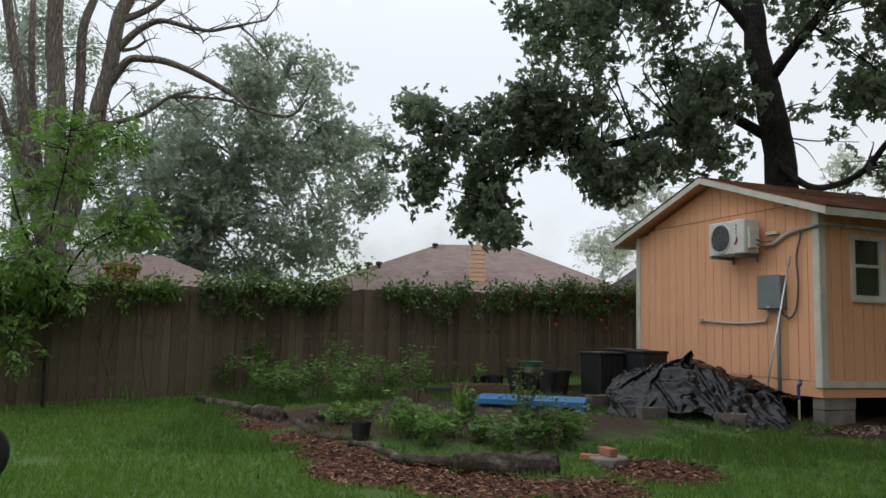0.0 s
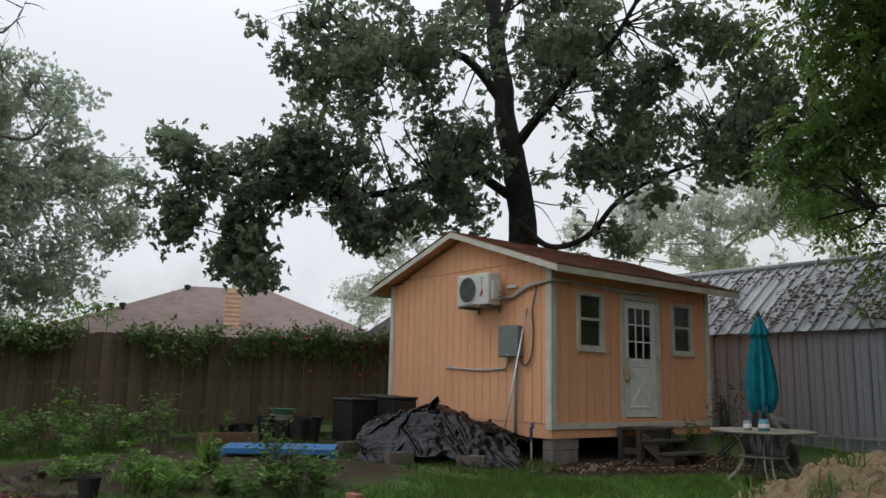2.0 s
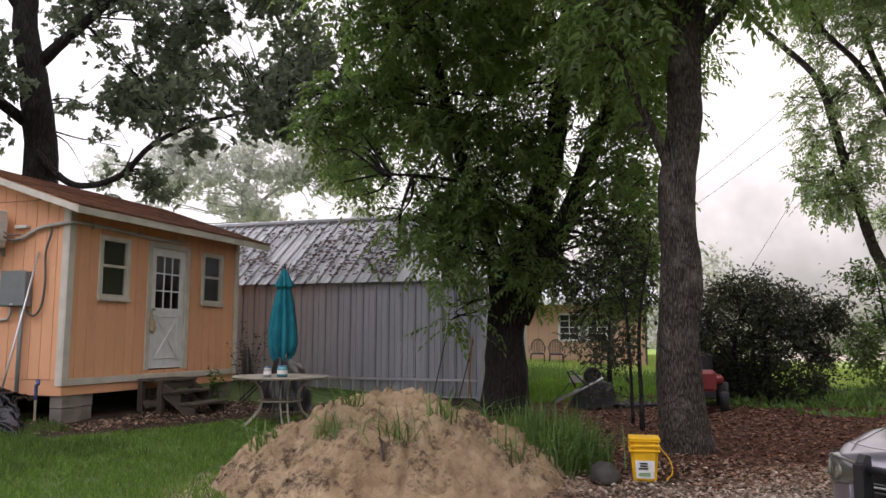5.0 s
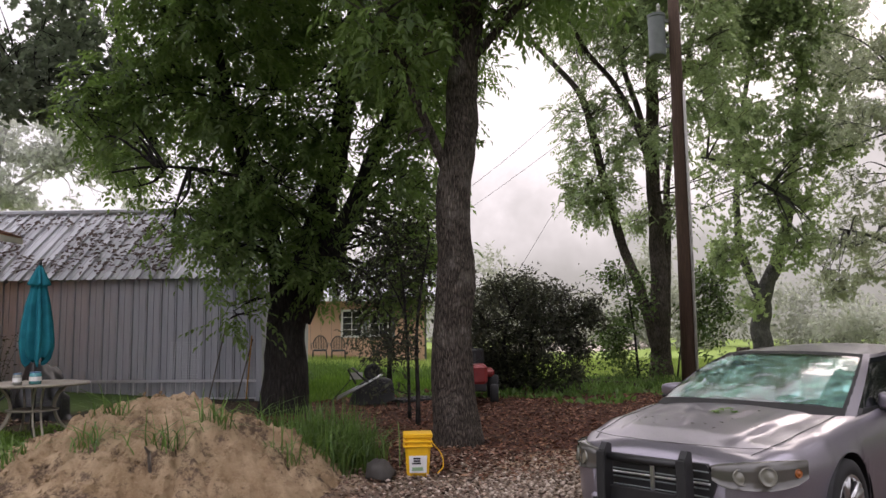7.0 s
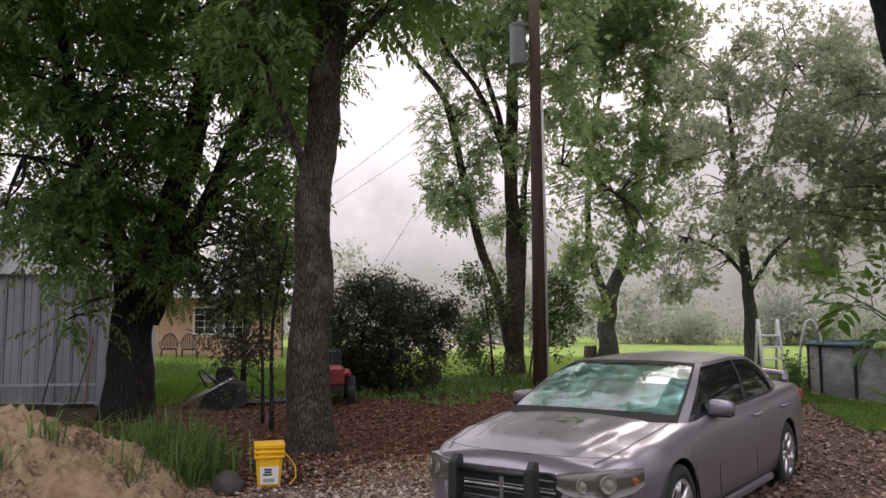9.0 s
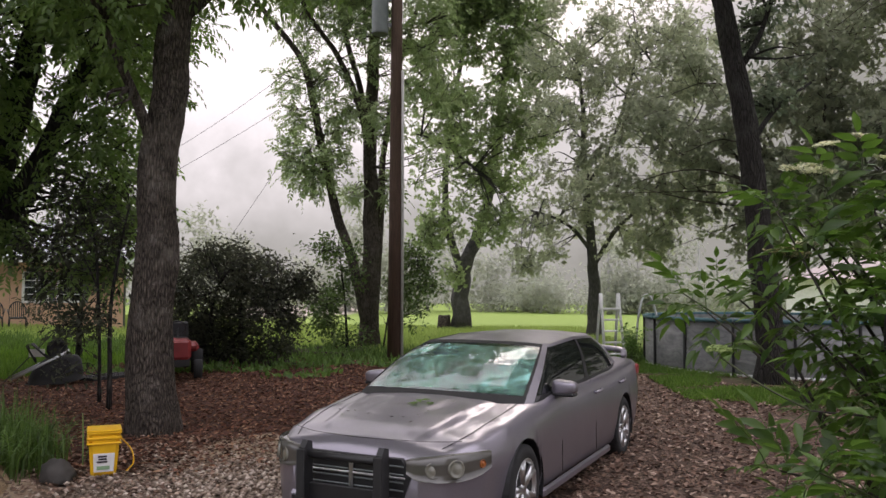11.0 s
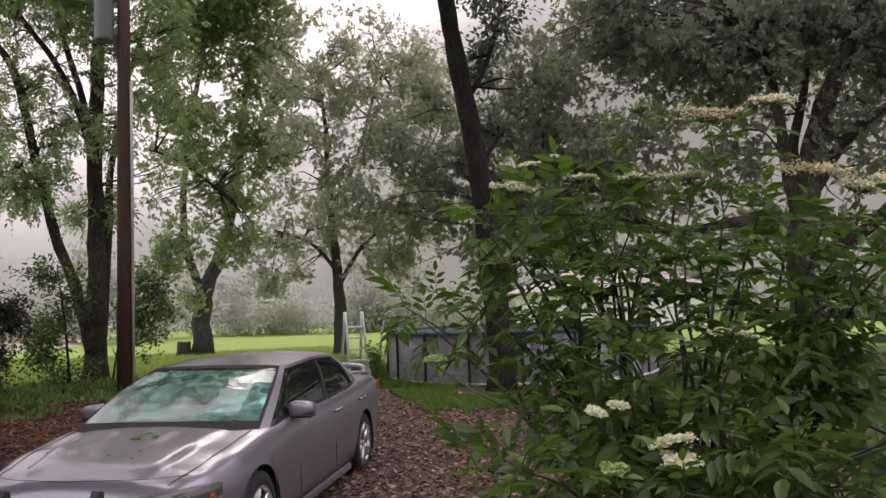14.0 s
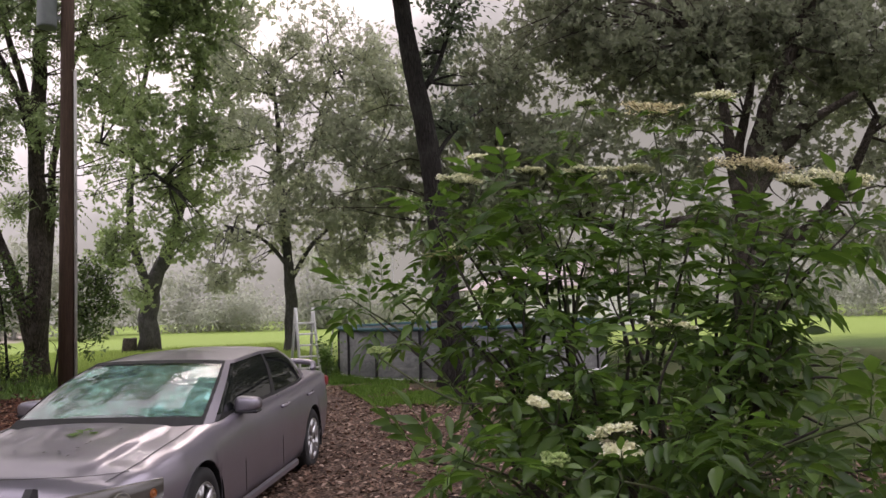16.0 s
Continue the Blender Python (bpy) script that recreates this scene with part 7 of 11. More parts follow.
def patio_window(parent, x0, x1, z0, z1, y):
    w = new("window")
    w.parent = parent
    bm = bmesh.new()
    for a in ((x0, x1, z0, z0 + 0.07), (x0, x1, z1 - 0.07, z1), (x0, x0 + 0.07, z0, z1), (x1 - 0.07, x1, z0, z1)):
        box(bm, a[0], a[1], y - 0.05, y + 0.02, a[2], a[3])
    part("window_frame", bm, M_WHITE, w)
    for i in range(2):
        for k in range(4):
            a, b = x0 + 0.07 + (x1 - x0 - 0.14) * i / 2, x0 + 0.07 + (x1 - x0 - 0.14) * (i + 1) / 2
            lo, hi = z0 + 0.07 + (z1 - z0 - 0.14) * k / 4, z0 + 0.07 + (z1 - z0 - 0.14) * (k + 1) / 4
            part("pane", box(bmesh.new(), a + 0.012, b - 0.012, y - 0.02, y - 0.012, lo + 0.012, hi - 0.012), M_GLASS, w)
    bm = bmesh.new()
    for i in range(3):
        a = x0 + 0.07 + (x1 - x0 - 0.14) * i / 2
        box(bm, a - 0.014, a + 0.014, y - 0.035, y - 0.022, z0 + 0.07, z1 - 0.07)
    for k in range(5):
        c = z0 + 0.07 + (z1 - z0 - 0.14) * k / 4
        box(bm, x0 + 0.07, x1 - 0.07, y - 0.034, y - 0.023, c - 0.012, c + 0.012)
    part("glazing_bars", bm, M_WHITE, w)


def yellow_house():
    """Its long front faces the yard; local -y is towards the camera's side."""
    turn = math.degrees(math.atan2(11.27 - 17.18, 29.09 - 26.05))
    ob = thing("tan_house", "low tan-sided house with white windows and metal roof", "house", 26.0, 17.3, 0.35, turn)
    part("wall", box(bmesh.new(), -4.0, 4.6, 0.02, 6.0, -0.1, 2.45), M_DARK_IN, ob)
    holes = [(1.24, 2.10, 0.92, 2.02), (2.32, 3.15, 0.92, 2.02)]
    x = -4.0
    while x < 4.4:
        for a, b, lo, hi in spans(x + 0.006, x + 0.40, -0.05, 2.44, holes):
            part("siding_board", box(bmesh.new(), a, b, -0.02, 0.018, lo, hi), M_TAN, ob)
        x += 0.406
    for h in holes:
        patio_window(ob, *h, 0.0)
    part("shutter", box(bmesh.new(), 2.11, 2.30, -0.04, -0.021, 0.92, 2.02, 0.004), M_GREY_BOX, ob)
    part("shutter", box(bmesh.new(), 3.17, 3.36, -0.04, -0.021, 0.92, 2.02, 0.004), M_GREY_BOX, ob)
    poly = [(-0.7, 2.40), (3.0, 3.9), (6.7, 2.40), (6.7, 2.48), (3.0, 3.98), (-0.7, 2.48)]
    part("roof", prism(bmesh.new(), poly, -4.6, 5.0, "x"), M_STEEL_ROOF, ob)
    part("fascia", box(bmesh.new(), -4.6, 5.0, -0.73, -0.702, 2.32, 2.50), M_WHITE, ob)
    part("soffit", box(bmesh.new(), -4.6, 5.0, -0.70, 0.0, 2.37, 2.40), M_TAN, ob)
    return ob


yellow_house()


def lounge_chair(x, y, z, turn):
    ob = thing("garden_chair", "dark metal garden chair with a round slatted back", "chair", x, y, z, turn, group="chairs by the tan house")
    m = M_BLACK
    part("seat", box(bmesh.new(), -0.24, 0.24, -0.24, 0.24, 0.38, 0.44, 0.02), m, ob)
    bm = bmesh.new()
    arc = [(0.25 * math.cos(a), 0.24 + 0.05 * math.sin(a), 0.60 + 0.34 * math.sin(a)) for a in np.linspace(-0.3, math.pi + 0.3, 15)]
    tube(bm, arc, 0.02, 6)
    part("back_frame", bm, m, ob)
    for k in range(7):
        xx = -0.18 + 0.06 * k
        part("back_slat", tube(bmesh.new(), [(xx, 0.23, 0.42), (xx, 0.27, 0.60 + 0.34 * math.sqrt(max(0, 1 - (xx / 0.26) ** 2)))], 0.014, 5), m, ob)
    for xx in (-0.24, 0.24):
        part("arm", tube(bmesh.new(), smooth_line([(xx * 1.2, 0.28, 0.68), (xx * 1.3, 0.0, 0.64), (xx * 1.25, -0.24, 0.60), (xx * 1.1, -0.26, 0.42)], 4), 0.016, 6), m, ob)
        for yy in (-0.22, 0.22):
            part("leg", tube(bmesh.new(), [(xx, yy, 0.39), (xx * 1.1, yy * 1.1, 0.0)], 0.016, 6), m, ob)
    return ob


CHAIR = lounge_chair(24.7, 15.96, 0.42, -60)
copy_thing(CHAIR, pose(25.1, 15.40, 0.40, 0, 0, -54))

# ---- parked car ----
def car_paint():
    m = Mat("silver_grey_car_paint", 0.34, 0.65, 0.5)
    flake = m.noise(420, 2)
    c = m.mix((0.222, 0.204, 0.238), (0.295, 0.274, 0.315), m.ramp(flake, (0.35, 0.0), (0.65, 1.0)))
    m.colour(m.mix(c, (0.20, 0.185, 0.19), m.ramp(m.noise(1.3, 4, 0.6), (0.45, 0.0), (0.8, 0.4))))
    m.roughness(m.ramp(m.noise(3, 4, 0.6), (0.35, 0.31), (0.75, 0.37)))
    m.b.inputs["Coat Weight"].default_value = 0.55
    m.b.inputs["Coat Roughness"].default_value = 0.05
    return m.m


def car_glass(name, tint):
    m = Mat(name, 0.03, 0, 0.6)
    m.b.inputs["Transmission Weight"].default_value = 1.0
    m.colour(tint)
    m.roughness(m.ramp(m.noise(3, 5, 0.7), (0.35, 0.01), (0.75, 0.05)))
    m.bump(m.noise(2.6, 3, 0.5), 0.35, 0.04)
    return m.m


M_PAINT = car_paint()
M_CAR_GLASS = car_glass("dewy_windscreen", (0.55, 0.80, 0.76))
M_SIDE_GLASS = plain("tinted_side_glass", (0.008, 0.010, 0.010), 0.03, spec=0.3)
M_LAMP_GLASS = plain("headlamp_lens", (0.19, 0.185, 0.15), 0.12, spec=0.8)
M_LAMP_BODY = plain("smoked_lamp_housing", (0.085, 0.08, 0.07), 0.12, spec=0.7)
M_AMBER = plain("amber_lens", (0.30, 0.09, 0.02), 0.2)
M_CHROME = plain("alloy_wheel", (0.62, 0.62, 0.63), 0.28, 0.9)
# the strong blotches imitate bright and dark reflections in the windscreen
M_SHADE = plain("silver_sunshade", (0.42, 0.56, 0.525), 0.2, 0.85, dirt=0.85, scale=2.0, bump=0.8)


def interp(stations, x):
    """Smooth values between stations (x, values...), x falling."""
    for a, b in zip(stations, stations[1:]):
        if a[0] >= x >= b[0]:
            s = (a[0] - x) / (a[0] - b[0])
            s = s * s * (3 - 2 * s) * 0.5 + s * 0.5
            return [p + (q - p) * s for p, q in zip(a[1:], b[1:])]
    return list(stations[-1][1:])


def car():
    ob = thing("parked_car", "silver-grey four-door saloon with black push bar and dewy windscreen", "car", 9.60, -0.57, -0.145, 156.6)
    # x, half width, shoulder height, centre height, underside
    st = [(4.03, 0.54, 0.63, 0.66, 0.34), (4.00, 0.65, 0.69, 0.745, 0.26), (3.90, 0.765, 0.735, 0.81, 0.22), (3.65, 0.875, 0.795, 0.875, 0.20), (3.25, 0.932, 0.865, 0.945, 0.20), (2.65, 0.948, 0.935, 1.02, 0.21),
          (2.10, 0.950, 0.975, 1.03, 0.21), (1.20, 0.950, 0.985, 1.00, 0.21), (0.40, 0.958, 1.005, 1.02, 0.21), (-0.25, 0.958, 1.030, 1.055, 0.21), (-0.80, 0.945, 1.045, 1.095, 0.22), (-1.07, 0.905, 1.035, 1.085, 0.26), (-1.19, 0.84, 0.98, 1.00, 0.32), (-1.22, 0.76, 0.90, 0.90, 0.40)]
    wheels = ((3.02, 0.34), (-0.18, 0.34))
    arch = 0.385
    xs = list(np.arange(4.03, -1.221, -0.04)) + [-1.22]
    bm = bmesh.new()
    rows = []
    for x in xs:
        w, zb, zc, z0 = interp(st, x)
        mid = 0.58
        sec = [(w * 0.90, z0), (w * 0.955, z0 + 0.06), (w * 0.975, z0 + 0.16), (w * 0.985, z0 + 0.26), (w * 0.994, mid), (w, mid + 0.08), (w * 0.985, mid + (zb - mid) * 0.55), (w * 0.962, zb - 0.045), (w * 0.925, zb - 0.008), (w * 0.86, zb + 0.008)]
        # the bonnet: a raised middle between two sharp edges, with a U-shaped scoop on either side
        edge = 0.70 - 0.10 * (x - 2.2)
        on = min(1.0, max(0.0, (3.92 - x) * 3)) * min(1.0, max(0.0, (x - 2.78) * 4))
        scoop = min(1.0, max(0.0, (3.42 - x) * 8)) * min(1.0, max(0.0, (x - 2.95) * 4))
        for k in (0.82, 0.78, 0.74, 0.71, 0.68, 0.65, 0.62, 0.59, 0.56, 0.53, 0.49, 0.46, 0.43, 0.38, 0.33, 0.29, 0.26, 0.22, 0.15, 0.08, 0.0):
            rise = 0.024 / (1 + math.exp(max(-40.0, min(40.0, (k - edge) * 90)))) * on
            dip = 0.014 * scoop / (1 + math.exp((k - 0.45) * 110)) / (1 + math.exp((0.27 - k) * 110))
            sec.append((w * k, zb + 0.008 + (zc - zb - 0.008) * (1 - (k / 0.86) ** 2) + rise - dip))
        pts = [(y, z) for y, z in sec] + [(-y, z) for y, z in sec[-2::-1]]
        rows.append([bm.verts.new((x, y, z)) for y, z in pts])
    for a, b in zip(rows, rows[1:]):
        for k in range(len(a) - 1):
            bm.faces.new((a[k], b[k], b[k + 1], a[k + 1]))
    bm.faces.new(rows[0])
    bm.faces.new(rows[-1][::-1])
    # wheel arches
    kill = []
    for f in bm.faces:
        c = f.calc_center_median()
        if abs(c.y) > 0.7 and c.z < 0.82 and any(all(math.hypot(v.co.x - wx, v.co.z - wz) < arch for v in f.verts) for wx, wz in wheels):
            kill.append(f)
    bmesh.ops.delete(bm, geom=kill, context="FACES")
    for v in bm.verts:
        if abs(v.co.y) > 0.7:
            for wx, wz in wheels:
                d = math.hypot(v.co.x - wx, v.co.z - wz)
                if d < arch and d > 1e-3:
                    v.co.x, v.co.z = wx + (v.co.x - wx) * arch / d, wz + (v.co.z - wz) * arch / d
                elif d < arch + 0.05:
                    v.co.y *= 1 + 0.012 * (1 - (d - arch) / 0.05)
    body = part("body", bm, M_PAINT, ob, smooth=True)
    for wx, wz in wheels:
        for s in (-1, 1):
            bm = bmesh.new()
            arc = [(wx + 0.39 * math.cos(a), wz + 0.39 * math.sin(a)) for a in np.linspace(-0.35, math.pi + 0.35, 18)]
            inn, out = [bm.verts.new((x, s * 0.62, z)) for x, z in arc], [bm.verts.new((x, s * 0.945, z)) for x, z in arc]
            for k in range(len(arc) - 1):
                bm.faces.new((inn[k], inn[k + 1], out[k + 1], out[k]))
            bm.faces.new(inn)
            part("arch_liner", bm, M_BLACK, ob)
    # glasshouse
    base = [(2.89, 0, 1.005), (2.86, 0.36, 1.0), (2.78, 0.62, 0.985), (2.65, 0.79, 0.965), (2.48, 0.86, 0.965), (1.16, 0.865, 0.985), (0.212, 0.865, 1.01), (-0.068, 0.845, 1.03), (-0.438, 0.76, 1.06), (-0.568, 0.5, 1.08), (-0.628, 0, 1.09)]
    top = [(1.82, 0, 1.4), (1.8, 0.3, 1.397), (1.76, 0.5, 1.387), (1.69, 0.61, 1.372), (1.59, 0.65, 1.365), (0.862, 0.655, 1.4), (0.372, 0.65, 1.385), (0.212, 0.64, 1.375), (0.082, 0.57, 1.4), (0.012, 0.38, 1.41), (-0.018, 0, 1.415)]

    def shell(i, h, s):
        i0 = min(int(i), len(base) - 2)
        q = i - i0
        b = Vector(base[i0]).lerp(Vector(base[i0 + 1]), q)
        t = Vector(top[i0]).lerp(Vector(top[i0 + 1]), q)
        p = b.lerp(t, h)
        bulge = 0.03 * math.sin(math.pi * h)
        p.z += bulge
        p.y += bulge * 0.6 * (1 if p.y > 0.3 else p.y / 0.3)
        return Vector((p.x, p.y * s, p.z))

    def patch(i0, i1, h0, h1, s, out=0.0, nu=10, nv=8, both=False):
        bm = bmesh.new()
        grid = []
        for a in range(nv + 1):
            h = h0 + (h1 - h0) * a / nv
            if both:
                line = [shell(i1 + (i0 - i1) * k / nu, h, -1) for k in range(nu)] + [shell(i0 + (i1 - i0) * k / nu, h, 1) for k in range(nu + 1)]
            else:
                line = [shell(i0 + (i1 - i0) * k / nu, h, s) for k in range(nu + 1)]
            grid.append([bm.verts.new(p) for p in line])
        for a, b in zip(grid, grid[1:]):
            for k in range(len(a) - 1):
                bm.faces.new((a[k], a[k + 1], b[k + 1], b[k]))
        if out:
            bm.normal_update()
            for v in bm.verts:
                v.co += Vector((v.co.x - 0.7, v.co.y, 0.25)).normalized() * out
        return bm

    for s in (-1, 1):
        part("pillar", patch(3.0, 3.68, -0.06, 1.02, s, 0.004), M_PAINT, ob, smooth=True)
        part("pillar", patch(7.05, 8.45, -0.08, 1.02, s, 0.004), M_PAINT, ob, smooth=True)
        part("roof_rail", patch(3.6, 7.1, 0.93, 1.02, s, 0.003), M_PAINT, ob, smooth=True)
        part("window_seal", patch(3.62, 7.1, -0.04, 0.05, s, 0.002), M_BLACK, ob)
        part("side_window", patch(3.62, 5.05, 0.04, 0.94, s), M_SIDE_GLASS, ob, smooth=True)
        part("side_window", patch(5.13, 7.08, 0.04, 0.94, s), M_SIDE_GLASS, ob, smooth=True)
        part("door_pillar", patch(5.03, 5.15, 0.0, 0.95, s, 0.003), M_BLACK, ob)
    part("windscreen", patch(0, 3.02, 0.05, 0.95, 1, both=True, nu=14), M_CAR_GLASS, ob, "dew-covered windscreen").visible_shadow = False
    part("screen_seal", patch(0, 3.05, -0.06, 0.055, 1, 0.006, both=True, nu=14), M_RUBBER, ob)
    part("screen_seal", patch(0, 3.05, 0.925, 1.0, 1, 0.002, both=True, nu=14), M_RUBBER, ob)
    for s in (-1, 1):
        part("screen_seal", patch(2.86, 3.05, 0.0, 0.98, s, 0.004), M_RUBBER, ob)
    part("rear_window", patch(8.4, 10, 0.03, 1.0, 1, both=True, nu=10), M_SIDE_GLASS, ob)
    # roof skin
    bm = bmesh.new()
    ring = [shell(i, 1.0, 1) for i in np.linspace(0, 10, 31)] + [shell(i, 1.0, -1) for i in np.linspace(10, 0, 31)[1:-1]]
    ctr = Vector((0.86, 0, 1.40))
    prev = [bm.verts.new(p) for p in ring]
    for k in range(1, 8):
        s = 1 - k / 8
        cur = []
        for p in ring:
            q = ctr + (p - ctr) * s
            q.z = 1.40 + (p.z - 1.40) * s + 0.052 * (1 - s * s)
            cur.append(bm.verts.new(q))
        for a in range(len(ring)):
            b = (a + 1) % len(ring)
            bm.faces.new((prev[a], prev[b], cur[b], cur[a]))
        prev = cur
    bm.faces.new(prev)
    part("roof", bm, M_PAINT, ob, smooth=True)
    # cabin floor and sunshade behind the glass
    part("cabin_tub", box(bmesh.new(), -0.5, 2.2, -0.74, 0.74, 0.35, 0.96), M_BLACK, ob)
    for s in (-1, 1):
        bm = patch(0.0, 2.88, 0.04, 0.88, s, 0.0, 24, 20)
        for v in bm.verts:
            v.co += Vector((-0.075, 0, -0.02)) + Vector((0.030 * noise.noise(v.co * 4.5), 0, 0.034 * noise.noise(v.co * 5.5)))
        part("sunshade", bm, M_SHADE, ob, "silver folding sunshade", smooth=True)
    # nose: grille, lamps, push bar
    bm = bmesh.new()
    prism(bm, [(-0.42, 0.44), (0.42, 0.44), (0.48, 0.60), (0.40, 0.705), (-0.40, 0.705), (-0.48, 0.60)], 3.93, 4.045, "x")
    part("grille", bm, M_BLACK, ob)
    for z in (0.49, 0.545, 0.60, 0.655):
        part("grille_bar", tube(bmesh.new(), [(4.045, -0.42, z), (4.055, 0, z + 0.003), (4.045, 0.42, z)], 0.006, 6), M_GREY_BOX, ob)
    part("grille_cross", box(bmesh.new(), 4.05, 4.07, -0.016, 0.016, 0.45, 0.695, 0.006), M_CHROME, ob)
    part("grille_cross", box(bmesh.new(), 4.05, 4.069, -0.44, 0.44, 0.572, 0.588, 0.006), M_CHROME, ob)
    part("bumper", box(bmesh.new(), 3.90, 4.055, -0.58, 0.58, 0.24, 0.42, 0.05), M_PAINT, ob)
    part("lower_grille", box(bmesh.new(), 4.07, 4.092, -0.50, 0.50, 0.27, 0.38, 0.008), M_BLACK, ob)
    for s in (-1, 1):
        lamp = new("headlamp")
        lamp.parent = ob
        # the lamp wraps round the corner of the nose
        cols = ((4.046, 0.44, 0.610, 0.690), (4.046, 0.50, 0.578, 0.708), (4.036, 0.556, 0.566, 0.720), (4.004, 0.660, 0.562, 0.732), (3.95, 0.722, 0.558, 0.737), (3.90, 0.772, 0.558, 0.740), (3.80, 0.826, 0.566, 0.740), (3.70, 0.865, 0.582, 0.738), (3.60, 0.892, 0.618, 0.732))
        bm = bmesh.new()
        outer = [[bm.verts.new((x, s * y, za + (zb - za) * k / 3)) for k in range(4)] for x, y, za, zb in cols]
        inner = [[bm.verts.new((x - 0.05, s * (y - 0.05), za + (zb - za) * k / 3)) for k in range(4)] for x, y, za, zb in cols]
        for a, b in zip(outer, outer[1:]):
            for k in range(3):
                bm.faces.new((a[k], b[k], b[k + 1], a[k + 1]))
        for k in (0, 3):
            for n in range(len(cols) - 1):
                bm.faces.new((outer[n][k], outer[n + 1][k], inner[n + 1][k], inner[n][k]))
        part("lamp_bezel", bm, M_LAMP_BODY, lamp, smooth=True)
        for x, y, z, r, mm, ang in ((4.010, 0.632, 0.645, 0.056, M_LAMP_GLASS, 34), (3.912, 0.765, 0.650, 0.064, M_LAMP_GLASS, 54), (3.70, 0.868, 0.658, 0.030, M_AMBER, 68)):
            bm = lathe(bmesh.new(), [(r, -0.05), (r, 0.0), (r * 0.9, 0.006), (r * 0.82, -0.002), (r * 0.45, 0.006), (0.002, 0.009)], 18)
            g = part("lens", bm, mm, lamp, smooth=True)
            g.matrix_basis = Matrix.Translation((x, s * y, z)) @ Matrix.Rotation(radians(s * ang), 4, "Z") @ Matrix.Rotation(radians(84), 4, "Y")
        # mirror
        mir = new("door_mirror")
        mir.parent = ob
        bm = bmesh.new()
        bmesh.ops.create_uvsphere(bm, u_segments=20, v_segments=12, radius=1.0)
        for v in bm.verts:
            c = v.co
            for ax in (0, 1, 2):
                c[ax] = math.copysign(abs(c[ax]) ** 0.55, c[ax])
            taper = 1 - 0.18 * (c.y * s)
            v.co = Vector((2.12 + 0.075 * c.x, s * 0.97 + 0.112 * c.y, 1.03 + 0.064 * c.z * taper))
        part("mirror_housing", bm, M_PAINT, mir, smooth=True)
        part("mirror_base", box(bmesh.new(), 2.06, 2.19, s * 0.97 - 0.10, s * 0.97 + 0.10, 0.955, 0.985, 0.012), M_BLACK, mir)
        part("mirror_foot", tube(bmesh.new(), [(2.12, s * 0.82, 0.985), (2.11, s * 0.88, 0.995)], 0.035, 8), M_BLACK, mir, smooth=True)
        # door handles and shut lines
        for hx in (0.98, -0.02):
            part("door_handle", tube(bmesh.new(), smooth_line([(hx + 0.12, s * 0.958, 0.87), (hx + 0.06, s * 0.985, 0.875), (hx - 0.05, s * 0.985, 0.88), (hx - 0.11, s * 0.96, 0.88)], 3), 0.016, 7), M_PAINT, ob, smooth=True)
        for dx in (2.12, 1.02, 0.02):
            line = []
            for z in np.linspace(0.30, 0.985, 9):
                w, zb, zc, z0 = interp(st, dx)
                line.append((dx - 0.05 * (1 - z) * (1 if dx < 0.5 else 0.2), s * (w * (0.992 if z < 0.7 else 0.992 - 0.06 * ((z - 0.7) / 0.28) ** 1.5)), z))
            part("shut_line", tube(bmesh.new(), line, 0.003, 4), M_BLACK, ob)
        part("tail_lamp", box(bmesh.new(), -1.215, -1.06, s * 0.60 if s > 0 else -0.89, 0.89 if s > 0 else -0.60, 0.84, 0.97, 0.02), M_RED, ob)
        part("sill", box(bmesh.new(), 0.45, 2.6, s * 0.90 if s > 0 else -0.945, 0.945 if s > 0 else -0.90, 0.17, 0.25, 0.02), M_PAINT, ob)
    # bonnet shut lines and scoops
    for s in (-1, 1):
        line = [(x, s * interp(st, x)[0] * 0.80, interp(st, x)[1] + 0.012 + (interp(st, x)[2] - interp(st, x)[1]) * 0.13) for x in np.linspace(3.85, 2.2, 12)]
        part("bonnet_line", tube(bmesh.new(), line, 0.0025, 4), M_BLACK, ob)
    front = [(3.93 - 0.42 * abs(y) ** 2.2, y, interp(st, 3.93 - 0.42 * abs(y) ** 2.2)[1] + 0.012 + (interp(st, 3.93)[2] - interp(st, 3.93)[1]) * (1 - abs(y / 0.8) ** 2)) for y in np.linspace(-0.72, 0.72, 17)]
    part("bonnet_line", tube(bmesh.new(), front, 0.0022, 4), M_BLACK, ob)
    # push bar
    bar = new("push_bar")
    bar.parent = ob
    bar["label"] = "black steel push bar with rubber faces"
    for s in (-1, 1):
        y = s * 0.32
        bm = prism(bmesh.new(), [(4.11, 0.18), (4.20, 0.22), (4.21, 0.75), (4.17, 0.80), (4.12, 0.785), (4.11, 0.60)], y - 0.025, y + 0.025, "y")
        part("upright", bm, M_BLACK, bar)
        part("rubber_face", box(bmesh.new(), 4.212, 4.235, y - 0.035, y + 0.035, 0.30, 0.745, 0.008), M_RUBBER, bar)
    for z in (0.34, 0.70):
        part("cross_tube", tube(bmesh.new(), [(4.15, -0.34, z), (4.16, 0, z), (4.15, 0.34, z)], 0.028, 10), M_BLACK, bar, smooth=True)
    part("cross_plate", box(bmesh.new(), 4.12, 4.15, -0.33, 0.33, 0.36, 0.50, 0.006), M_BLACK, bar)
    # rear wing
    bm = bmesh.new()
